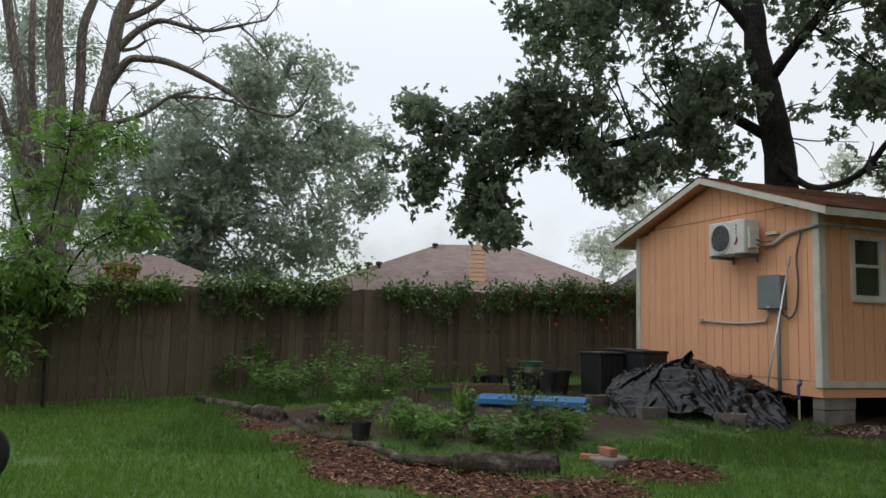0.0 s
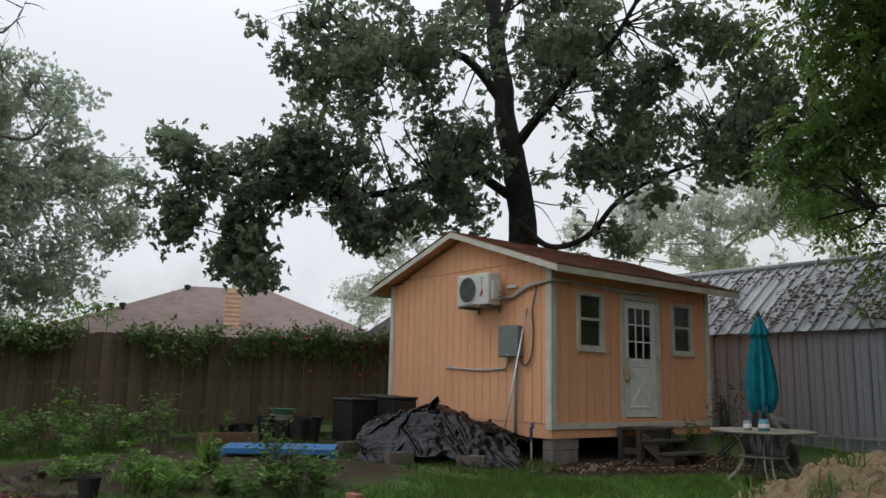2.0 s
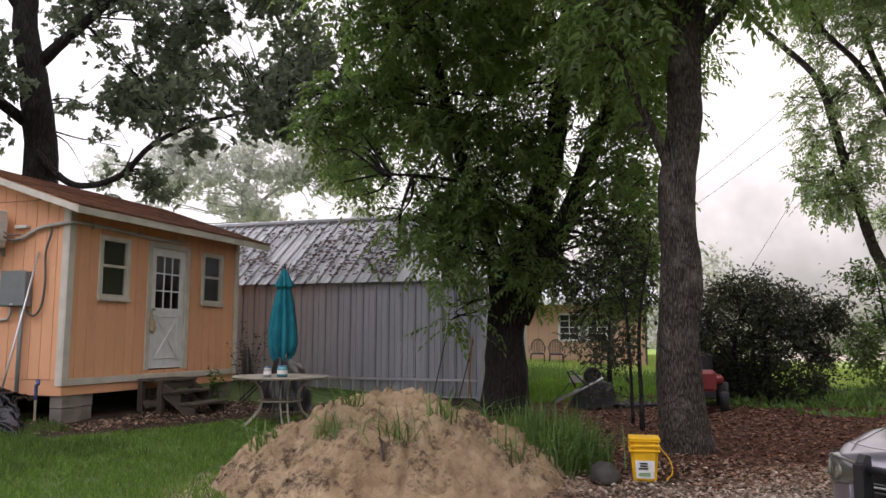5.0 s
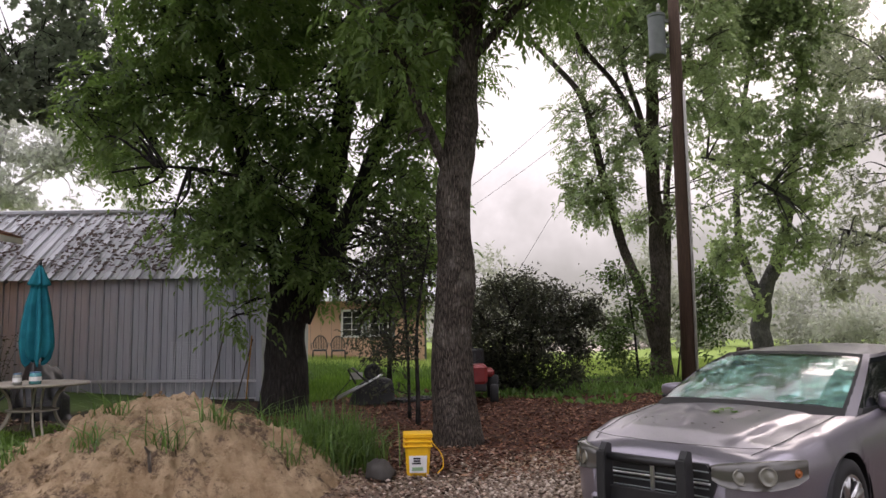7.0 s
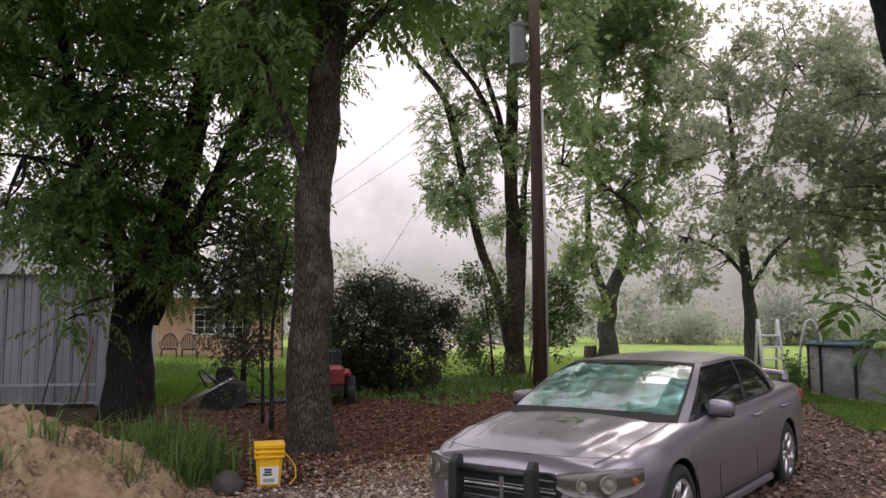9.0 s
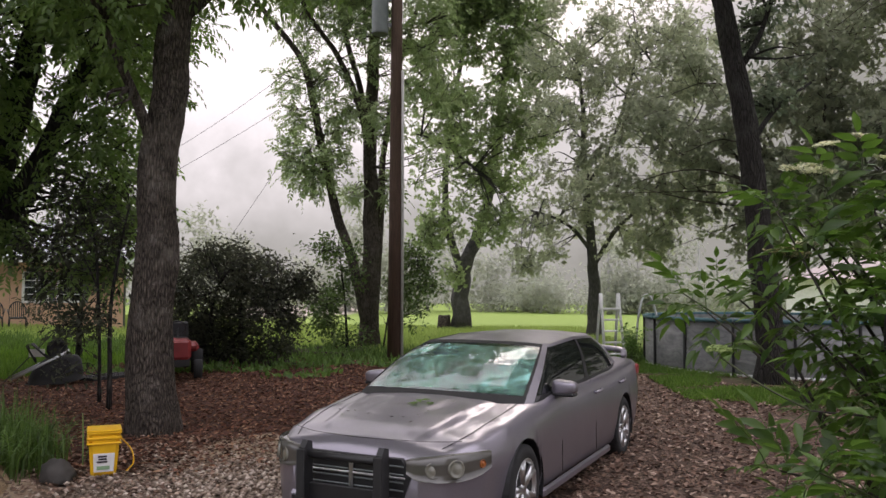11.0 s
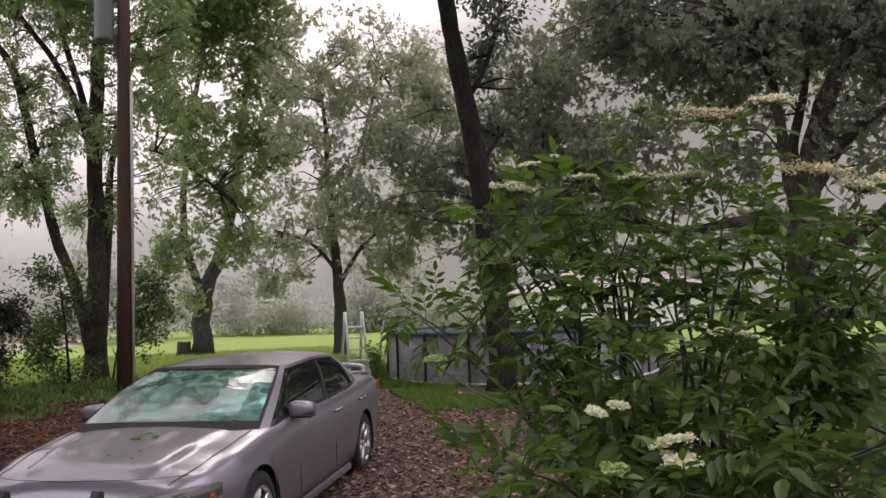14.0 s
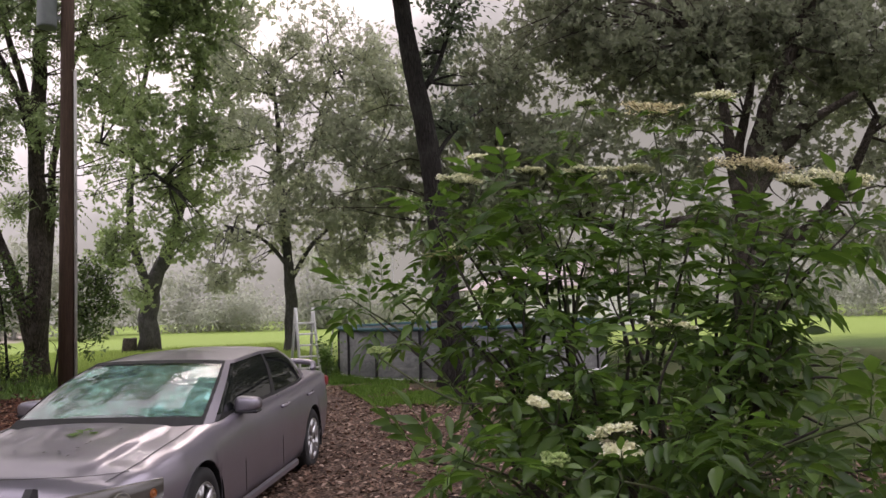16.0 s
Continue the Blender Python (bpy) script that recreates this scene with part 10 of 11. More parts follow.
# ---- swimming pool with its ladders ----
def pool():
    cx, cy, R, H = 19.4, -7.25, 3.4, 1.13
    ob = thing("swimming_pool", "round above-ground pool with grey marbled wall and posts", "pool", cx, cy, 0.0)
    m = Mat("marbled_pool_wall", 0.5, 0, 0.4)
    c = m.mix((0.10, 0.103, 0.098), (0.235, 0.238, 0.225), m.ramp(m.noise(2.2, 6, 0.7, m.stretch(1, 1, 2.5), 1.5), (0.35, 0.0), (0.68, 1.0)))
    m.colour(m.mix(c, (0.06, 0.068, 0.06), m.ramp(m.noise(1.0, 5, 0.7), (0.50, 0.0), (0.75, 0.7))))
    n = 72
    bm = bmesh.new()
    for r0, r1 in ((R, R - 0.02),):
        rings = [[bm.verts.new((r * math.cos(2 * math.pi * k / n), r * math.sin(2 * math.pi * k / n), z)) for k in range(n)] for r, z in ((r0, 0.0), (r0, H), (r1, H), (r1, 0.0))]
        for a, b in zip(rings, rings[1:]):
            for k in range(n):
                bm.faces.new((a[k], a[(k + 1) % n], b[(k + 1) % n], b[k]))
    part("pool_wall", bm, m.m, ob, smooth=True)
    part("water", lathe(bmesh.new(), [(R - 0.03, 0.95), (R - 0.03, 0.96), (0.05, 0.961)], n), plain("pool_water", (0.03, 0.16, 0.17), 0.05), ob)
    for k in range(18):
        a0, a1 = 2 * math.pi * k / 18, 2 * math.pi * (k + 1) / 18
        p = [(( R + 0.02) * math.cos(a0 + (a1 - a0) * s), (R + 0.02) * math.sin(a0 + (a1 - a0) * s), H + 0.02) for s in np.linspace(0.02, 0.98, 6)]
        part("top_rail", tube(bmesh.new(), p, 0.045, 8), plain("teal_rail", (0.05, 0.13, 0.15), 0.5) if k == 0 else bpy.data.materials["teal_rail"], ob, smooth=True)
        post = part("post", box(bmesh.new(), R + 0.001, R + 0.05, -0.028, 0.028, 0.0, H, 0.01), M_BLACK, ob)
        post.matrix_basis = pose(0, 0, 0, 0, 0, math.degrees(a0))
    part("base_rail", tube(bmesh.new(), [((R + 0.02) * math.cos(a), (R + 0.02) * math.sin(a), 0.03) for a in np.linspace(0, 2 * math.pi, n + 1)], 0.03, 6, cap=False), M_WHITE, ob)
    # hooped pool ladder at the near edge
    lad = thing("pool_ladder", "hooped metal pool ladder over the pool edge", "ladder", 19.95, -3.98, 0.0, 80)
    for s in (-0.22, 0.22):
        part("hoop", tube(bmesh.new(), smooth_line([(-0.4, s, 0.0), (-0.2, s, 1.1), (-0.05, s, 1.62), (0.12, s, 1.62), (0.25, s, 1.1), (0.3, s, 0.5)], 5), 0.022, 8), M_ALU, lad, smooth=True)
    for k in range(4):
        part("step", box(bmesh.new(), -0.42 + 0.055 * k, -0.30 + 0.055 * k, -0.22, 0.22, 0.2 + 0.27 * k, 0.225 + 0.27 * k, 0.004), M_ALU, lad)
    # white step ladder
    st = thing("step_ladder", "white plastic A-frame ladder standing near the pool", "ladder", 19.65, -2.98, 0.0, 8)
    for s in (-0.25, 0.25):
        part("rail", tube(bmesh.new(), [(-0.42, s, 0.0), (-0.05, s * 0.88, 1.42), (0.0, s * 0.88, 1.70)], 0.035, 8), M_WHITE, st, smooth=True)
        part("rail", tube(bmesh.new(), [(0.45, s, 0.0), (0.10, s * 0.88, 1.42), (0.05, s * 0.88, 1.70)], 0.035, 8), M_WHITE, st, smooth=True)
    for k in range(5):
        z = 0.25 + 0.27 * k
        part("step", box(bmesh.new(), -0.42 + 0.26 * z - 0.06, -0.42 + 0.26 * z + 0.09, -0.23, 0.23, z - 0.02, z + 0.02, 0.006), M_WHITE, st)
    part("platform", box(bmesh.new(), -0.1, 0.16, -0.24, 0.24, 1.30, 1.34, 0.01), M_WHITE, st)


pool()


def field_things():
    s = thing("tree_stump", "short grey tree stump in the grass", "stump", 36.0, 1.95, 0.0)
    bm = lathe(bmesh.new(), [(0.34, -0.05), (0.30, 0.2), (0.29, 0.62), (0.27, 0.66), (0.02, 0.64)], 20)
    for v in bm.verts:
        v.co += noise.noise_vector(v.co * 3) * 0.04
    part("stump", bm, M_BARK_GREY, s, smooth=True)
    f = thing("timber_bed_frame", "low timber frame of an empty raised bed", "planter", 21.6, 4.3, 0.0, -12)
    for a in ((-1.1, 1.1, -0.75, -0.6), (-1.1, 1.1, 0.6, 0.75), (-1.1, -0.95, -0.6, 0.6), (0.95, 1.1, -0.6, 0.6)):
        part("timber", box(bmesh.new(), *a, -0.02, 0.14, 0.01), M_DECK, f)
    h = thing("white_cottage", "small pale cottage with a light roof beyond the pool", "house", 47.6, -24.6, 0.0, 24)
    part("wall", box(bmesh.new(), -4, 4, -5, 5, -0.1, 2.6), M_WHITE, h)
    part("roof", hip_roof(-4.6, 4.6, -5.6, 5.6, 2.55, 4.3, 2.4), plain("pale_roof", (0.36, 0.30, 0.285), 0.8), h)
    for yy in (-3.0, 1.5):
        w = new("window")
        w.parent = h
        part("pane", box(bmesh.new(), -4.03, -4.005, yy, yy + 1.2, 0.9, 2.0), M_GLASS, w)
        part("window_frame", box(bmesh.new(), -4.02, -4.002, yy - 0.08, yy + 1.28, 0.82, 0.9), M_TRIM, w)


field_things()

# ---- elder bush by the drive ----
def compound_leaf_mesh(name, seed, size, bend, pairs=3):
    """A pinnate leaf along x: long pointed leaflets in pairs that hang from the stalk, and one at its end."""
    rr = random.Random(seed)
    bm = bmesh.new()
    down = Vector((0, 0, 1))

    def leaflet(p, d, L):
        d = d.normalized()
        side = d.cross(down).normalized()
        up = side.cross(d)
        W = L * rr.uniform(0.36, 0.43)
        twist = rr.uniform(-0.25, 0.25)
        rows = []
        for s, w in ((0.0, 0.0), (0.16, 0.62), (0.40, 1.0), (0.70, 0.68), (1.0, 0.0)):
            c = p + d * L * (0.06 + s) - down * L * 0.22 * s * s
            rows.append([c] if w == 0 else [c + side * W * w * 0.5 + up * W * w * (0.20 + twist), c, c - side * W * w * 0.5 + up * W * w * (0.20 - twist)])
        vs = [[bm.verts.new(q) for q in r] for r in rows]
        for a, b in zip(vs, vs[1:]):
            if len(a) == 1:
                bm.faces.new((a[0], b[1], b[0]))
                bm.faces.new((a[0], b[2], b[1]))
            elif len(b) == 1:
                bm.faces.new((a[0], a[1], b[0]))
                bm.faces.new((a[1], a[2], b[0]))
            else:
                bm.faces.new((a[0], a[1], b[1], b[0]))
                bm.faces.new((a[1], a[2], b[2], b[1]))

    n = pairs + 2
    axis = [Vector((s * size, 0, -bend * size * s * s)) for s in np.linspace(0, 1, n + 1)]
    tube(bm, axis, [0.0028 * (1 - 0.6 * k / n) for k in range(n + 1)], 3, False)
    for k in range(2, n):
        for s in (-1, 1):
            d = Vector((0.50, s * 0.85, -0.10 - 0.7 * bend * k / n + rr.uniform(-0.2, 0.1)))
            leaflet(axis[k] + Vector((rr.uniform(-0.01, 0.01), 0, 0)), d, size * rr.uniform(0.46, 0.54))
    leaflet(axis[n], Vector((1, rr.uniform(-0.1, 0.1), -bend * 1.2)), size * 0.56)
    me = bpy.data.meshes.new(name)
    bm.normal_update()
    bm.to_mesh(me)
    bm.free()
    me.materials.append(M_LEAF_ELDER)
    me.polygons.foreach_set("use_smooth", [True] * len(me.polygons))
    return me


def umbel_np(rng, r):
    """A flat-topped flower head: tufts of tiny florets at the ends of forked rays; gives the rays too."""
    tufts_at, rays = [], []
    for k in range(5):
        a = 2 * math.pi * (k + rng.uniform(-0.2, 0.2)) / 5
        b = np.array([math.cos(a), math.sin(a), 0.0]) * r * rng.uniform(0.48, 0.62) + [0, 0, r * rng.uniform(-0.12, 0.12)]
        fork = b * 0.45 - [0, 0, 0.28 * r]
        rays.append((np.array([0, 0, -0.85 * r]), fork))
        for j in range(9):
            t = b + np.append(rng.normal(size=2) * r * 0.22, rng.normal() * r * 0.05)
            rays.append((fork, t))
            tufts_at.append(t)
    for j in range(7):
        t = np.append(rng.normal(size=2) * r * 0.16, r * 0.10)
        rays.append((np.array([0, 0, -0.5 * r]), t))
        tufts_at.append(t)
    c = np.array(tufts_at)
    m = 22
    at = (c[:, None] + rng.normal(size=(len(c), m, 3)) * [0.085 * r, 0.085 * r, 0.035 * r]).reshape(-1, 3)
    n = len(at)
    ang = rng.random(n) * 6.283
    v, f = leaves_np(rng, at, np.stack([np.cos(ang), np.sin(ang), 0.3 * rng.normal(size=n)], 1), np.stack([0.5 * rng.normal(size=n), 0.5 * rng.normal(size=n), np.ones(n)], 1), rng.uniform(0.009, 0.016, n), rng.uniform(0.009, 0.014, n), 0.1)
    return v, f, rays


M_FLORET = leaf_mat("cream_floret", (0.62, 0.62, 0.40), (0.84, 0.83, 0.62), (0.8, 0.8, 0.55), 0.8, 0.2)
M_FLORET_BROWN = leaf_mat("fading_floret", (0.40, 0.33, 0.19), (0.74, 0.68, 0.46), (0.6, 0.55, 0.33), 0.8, 0.2)
M_FLORET_BUD = leaf_mat("green_flower_bud", (0.22, 0.32, 0.10), (0.45, 0.55, 0.24), (0.4, 0.5, 0.2), 0.7, 0.2)
M_STEM = plain("green_stem", (0.070, 0.085, 0.036), 0.6)
M_STEM_WOOD = plain("elder_stem", (0.040, 0.033, 0.026), 0.8)


def elder_bush():
    base = Vector((3.30, -1.95, 0.0))
    ob = thing("elder_bush", "large elder bush with glossy leaves and cream flower heads", "bush", *base)
    outer = [(3.9, -0.81, 1.81), (3.78, -0.88, 1.73), (3.95, -0.98, 1.87), (3.7, -1.07, 1.82), (2.95, -0.84, 1.24), (2.71, -0.86, 1.17), (2.79, -0.94, 1.26), (3.96, -1.24, 2.24), (3.83, -1.31, 2.17), (3.88, -1.45, 2.29), (3.83, -1.58, 2.33), (3.69, -1.64, 2.21), (3.63, -1.75, 2.22), (3.49, -1.8, 2.18), (3.43, -1.9, 2.18), (3.37, -2.0, 2.17), (3.29, -2.12, 2.17), (3.13, -2.17, 2.13), (3.05, -2.26, 2.09), (2.9, -2.29, 2.07), (2.82, -2.37, 2.03), (2.67, -2.38, 2.0), (2.59, -2.45, 2.02)]
    inner = [(3.64, -1.14, 2.07), (3.81, -1.38, 2.05), (3.52, -1.61, 2.03), (3.41, -2.05, 1.94), (3.31, -2.12, 1.96), (3.1, -2.31, 2.0), (2.86, -2.53, 1.88), (2.86, -2.75, 1.91), (3.56, -1.21, 1.86), (3.3, -1.44, 1.81), (3.48, -1.82, 1.85), (3.24, -1.88, 1.85), (2.8, -2.04, 1.83), (2.78, -2.19, 1.77), (2.65, -2.19, 1.78), (3.62, -1.09, 1.71), (3.38, -1.28, 1.62), (3.22, -1.43, 1.7), (3.22, -1.77, 1.69), (2.67, -2.05, 1.65), (2.81, -2.24, 1.67), (3.31, -1.25, 1.49), (2.97, -1.39, 1.5), (2.94, -1.45, 1.51), (2.74, -1.75, 1.52), (2.9, -2.08, 1.52), (2.73, -2.25, 1.48), (3.26, -1.11, 1.29), (3.13, -1.3, 1.32), (2.97, -1.48, 1.34), (2.8, -1.76, 1.29), (2.83, -1.95, 1.36), (2.66, -1.92, 1.38), (2.51, -2.25, 1.38), (3.05, -1.2, 1.17), (2.89, -1.33, 1.24), (2.74, -1.51, 1.26), (2.45, -1.57, 1.25), (2.33, -1.62, 1.27), (2.23, -1.89, 1.28), (2.1, -1.93, 1.32), (2.73, -1.05, 1.13), (2.62, -1.27, 1.11), (2.45, -1.33, 1.13), (2.51, -1.55, 1.15), (2.31, -1.76, 1.14), (2.21, -1.78, 1.15), (2.19, -2.01, 1.15)]
    heads = [(3.82, -1.59, 2.4, 0.05, 0), (3.88, -1.45, 2.38, 0.045, 0), (3.81, -1.35, 2.26, 0.115, 0), (3.68, -1.65, 2.28, 0.075, 0), (3.48, -1.82, 2.24, 0.12, 0), (3.36, -2.01, 2.24, 0.1, 0), (3.31, -2.09, 2.51, 0.14, 1), (3.15, -2.3, 2.54, 0.1, 0), (3.47, -1.84, 2.56, 0.05, 2), (2.9, -2.28, 2.18, 0.19, 1), (2.8, -2.39, 2.11, 0.1, 0), (2.76, -1.74, 1.56, 0.075, 0), (2.58, -1.38, 1.24, 0.075, 0), (2.53, -1.36, 1.19, 0.07, 0), (2.75, -1.28, 1.34, 0.035, 0), (2.78, -1.21, 1.32, 0.03, 0), (3.75, -1.23, 1.88, 0.085, 1), (3.72, -1.3, 1.92, 0.05, 0), (2.58, -1.17, 1.17, 0.045, 2), (3.36, -0.81, 1.49, 0.04, 2), (3.06, -2.1, 1.93, 0.03, 0), (2.59, -2.04, 1.65, 0.035, 2), (2.63, -2.42, 2.09, 0.13, 0)]
    rr = random.Random(9)
    rng = np.random.default_rng(19)
    far = []
    for k in range(30):
        # the side turned away from the yard
        a, h = rr.uniform(-2.6, 0.6), rr.uniform(0.5, 2.0)
        r = rr.uniform(0.5, 1.0) * math.sqrt(max(0.15, 1 - ((h - 1.1) / 1.3) ** 2))
        far.append((base.x + r * math.cos(a), base.y + r * math.sin(a), h))
    big = [compound_leaf_mesh("leaf", k, 0.18 + 0.022 * (k % 3), 0.2 + 0.12 * (k % 4), 3 if k % 3 else 2) for k in range(7)]
    young = [compound_leaf_mesh("leaf", 50 + k, 0.11, 0.1, 2) for k in range(2)]
    meshes = big + young
    places = []

    def leaf_at(p, d, size, kind):
        q = d.normalized().to_track_quat("X", "Z").to_matrix().to_4x4()
        places.append((kind, Matrix.Translation(p) @ q @ Matrix.Rotation(rr.uniform(-0.4, 0.4), 4, "X") @ Matrix.Scale(size, 4)))

    # each cane arches from the foot of the bush and forks once or twice before its tips
    canes = {}
    stems = [((x, y, z - 0.09), 1.0) for x, y, z in outer] + [(t, 0.95) for t in inner + far]
    for i, (t, vigour) in enumerate(stems):
        t = Vector(t) - base
        key = (round(math.atan2(t.y, t.x) * 2.2), round(math.hypot(t.x, t.y) * 1.5))
        if key not in canes:
            root = Vector((rr.uniform(-0.3, 0.3), rr.uniform(-0.3, 0.3), -0.03))
            knee = root.lerp(t, 0.55)
            knee.z = min(t.z * 0.72, knee.z + 0.18)
            canes[key] = knee
            line = smooth_line([root, root.lerp(knee, 0.5) + Vector((0, 0, 0.10)), knee], 6)
            part("cane", tube(bmesh.new(), line, [0.016 - 0.005 * k / (len(line) - 1) for k in range(len(line))], 7), M_STEM_WOOD, ob, smooth=True)
        a = canes[key]
        mid = a.lerp(t, 0.5) + Vector((rr.uniform(-0.06, 0.06), rr.uniform(-0.06, 0.06), 0.06))
        line = smooth_line([a, mid, t], 8)
        n = len(line)
        part("stem", tube(bmesh.new(), line, [0.0095 * (1 - 0.65 * k / (n - 1)) for k in range(n)], 6), M_STEM_WOOD if i % 3 else M_STEM, ob, smooth=True)
        run, turn = 0.0, rr.uniform(0, 3.1)
        whole = sum((line[k] - line[k - 1]).length for k in range(1, n))
        for k in range(1, n):
            step = (line[k] - line[k - 1]).length
            run += step
            left = whole - sum((line[j] - line[j - 1]).length for j in range(1, k + 1))
            if run < 0.11 or left > (0.24 if i < 7 else 0.55 if i < len(outer) else 0.85):
                continue
            run = 0.0
            turn += math.pi / 2 + rr.uniform(-0.3, 0.3)
            ahead = (line[k] - line[k - 1]).normalized()
            for s in (0, 1):
                out = ahead.orthogonal().normalized()
                out.rotate(Matrix.Rotation(turn + s * math.pi, 3, ahead))
                leaf_at(line[k], out + ahead * 0.35 + Vector((0, 0, -0.12)), rr.uniform(0.68, 1.02) * vigour, rr.randrange(len(big)))
        ahead = (line[-1] - line[-3]).normalized()
        for s in range(3):
            out = ahead.orthogonal().normalized()
            out.rotate(Matrix.Rotation(turn + s * 2.1, 3, ahead))
            leaf_at(line[-1], out * 0.8 + ahead * 0.7 + Vector((0, 0, 0.3)), rr.uniform(0.8, 1.1), len(big) + s % 2 if s else rr.randrange(len(big)))
    # the leaves nearest to the yard one by one, the rest joined
    places.sort(key=lambda pm: (pm[1].translation + base - Vector((0.5, -0.2, 1.6))).length)
    for k, m in places[:270]:
        share("leaf", meshes[k], ob, m)
    vs, fs, off = [], [], 0
    arrays = []
    for me in meshes:
        v = np.zeros(len(me.vertices) * 3, np.float32)
        me.vertices.foreach_get("co", v)
        tri = []
        for p in me.polygons:
            vi = list(p.vertices)
            tri += [(vi[0], vi[j], vi[j + 1]) for j in range(1, len(vi) - 1)]
        arrays.append((v.reshape(-1, 3), np.array(tri)))
    for k, m in places[270:]:
        v, f = arrays[k]
        mm = np.array(m)
        vs.append(v @ mm[:3, :3].T + mm[:3, 3])
        fs.append(f + off)
        off += len(v)
    mesh_np("foliage", np.concatenate(vs), np.concatenate(fs), M_LEAF_ELDER, ob, smooth=True)["kind"] = "stuff"
    for i, (x, y, z, r, age) in enumerate(heads):
        v, f, rays = umbel_np(rng, r)
        q = Vector((x, y, z + 0.02)) - base
        head = new("flower_head")
        head.parent = ob
        tilt = Matrix.Rotation(rr.uniform(-0.2, 0.2), 3, "X") @ Matrix.Rotation(rr.uniform(-0.3, 0.05), 3, "Y")
        R = np.array(tilt).T
        mesh_np("umbel", v @ R + np.array(q), f, (M_FLORET, M_FLORET_BROWN, M_FLORET_BUD)[age], head)["kind"] = "stuff"
        bm = bmesh.new()
        for a, b in rays:
            a, b = Vector(a @ R) + q, Vector(b @ R) + q
            tube(bm, [a, a.lerp(b, 0.5) - Vector((0, 0, 0.02 * r)), b], 0.0013, 3, False)
        foot = min(canes.values(), key=lambda c: (c - q).length)
        for t, _ in stems:
            t = Vector(t) - base
            if (t - q).length < (foot - q).length and t.z < q.z + 0.02:
                foot = t
        tube(bm, smooth_line([foot, foot.lerp(q, 0.5) + Vector((0, 0, -0.03)), q + Vector((0, 0, -0.8 * r))], 4), 0.0042, 5)
        part("flower_stalk", bm, M_STEM, head)
        if z > 2.42:
            # leaf pairs up the stalk of a high head
            for w in (0.25, 0.5, 0.72, 0.9):
                for sgn in (-1, 1):
                    b = rr.uniform(0, 3.1) + (3.14 if sgn > 0 else 0)
                    m = Matrix.Translation(foot.lerp(q, w)) @ Vector((math.cos(b), math.sin(b), 0.35)).to_track_quat("X", "Z").to_matrix().to_4x4() @ Matrix.Scale(0.85 - 0.35 * w, 4)
                    share("leaf", meshes[rr.randrange(len(big))], ob, m)


elder_bush()


# ---- plants in the bed ----
def bed_plant(x, y, h, r, n, leaf, mat, label, seed, name="garden_plant"):
    rng = np.random.default_rng(seed)
    z = gz(x, y) + 0.05
    ob = thing(name, label, "plant", x, y, z, group="plants in the bed")
    stems = max(4, int(n / 26))
    bm = bmesh.new()
    ats, axes = [], []
    for k in range(stems):
        a, q = rng.random() * 6.283, r * math.sqrt(rng.random())
        tip = Vector((q * math.cos(a), q * math.sin(a), h * rng.uniform(0.55, 1.0)))
        line = smooth_line([Vector((0.2 * tip.x, 0.2 * tip.y, -0.06)), Vector((0.55 * tip.x, 0.55 * tip.y, 0.6 * tip.z)), tip], 4)
        tube(bm, line, [0.006 * (1 - 0.7 * i / (len(line) - 1)) for i in range(len(line))], 4)
        for i in range(n // stems):
            s = rng.uniform(0.25, 1.0)
            p = line[min(len(line) - 1, int(s * len(line)))]
            b = rng.random() * 6.283
            ats.append(np.array(p) + rng.normal(size=3) * 0.03)
            axes.append([math.cos(b), math.sin(b), rng.uniform(-0.2, 0.7)])
    part("stem_growth", bm, M_STEM, ob)["kind"] = "stuff"
    m = len(ats)
    size = rng.uniform(0.6, 1.25, m)
    v, f = leaves_np(rng, np.array(ats), np.array(axes), np.tile([0, 0, 1.0], (m, 1)) + rng.normal(size=(m, 3)) * 0.5, leaf[0] * size, leaf[1] * size, 0.2)
    mesh_np("foliage", v, f, mat, ob)["kind"] = "stuff"


rb = random.Random(3)
for bx, by in ((-3.67, 13.0), (-3.31, 13.3), (-2.77, 13.1), (-2.11, 12.6), (-1.75, 12.7), (-1.31, 12.8), (-0.95, 12.8), (-3.0, 12.5), (-2.4, 12.2), (-1.6, 12.1), (-0.5, 12.5)):
    bed_plant(bx, by, rb.uniform(0.55, 0.92), rb.uniform(0.26, 0.42), rb.randrange(170, 280), (0.085, 0.042), M_LEAF_WEED, "leafy green bramble growing along the fence", int(bx * 100) % 9973)
for bx, by in ((-0.44, 9.35), (0.02, 9.4), (0.38, 9.2), (0.68, 8.95), (1.02, 9.0), (-0.2, 9.05), (-0.35, 10.4), (-1.3, 10.2), (1.5, 9.6), (-0.62, 9.87), (0.29, 10.38), (-1.07, 10.5), (-1.39, 11.48), (1.34, 9.2), (-2.68, 11.9), (0.9, 9.7)):
    bed_plant(bx, by, rb.uniform(0.20, 0.46), rb.uniform(0.16, 0.30), rb.randrange(120, 220), (0.10, 0.042), M_LEAF_WEED if rb.random() < 0.65 else M_LEAF_BRIGHT, "low leafy green plant in the garden bed", int(bx * 77 + by * 131) % 9973)
bed_plant(0.92, 9.3, 0.90, 0.34, 420, (0.055, 0.03), M_LEAF_VINE, "upright dark-leaved berry bush in the bed", 777, "berry_bush")
bed_plant(1.15, 9.1, 0.62, 0.3, 300, (0.055, 0.03), M_LEAF_VINE, "small dark-leaved berry bush in the bed", 778, "berry_bush")
bed_plant(0.55, 13.9, 0.55, 0.1, 60, (0.08, 0.045), M_LEAF_BRIGHT, "single bright green seedling in a pot", 779)
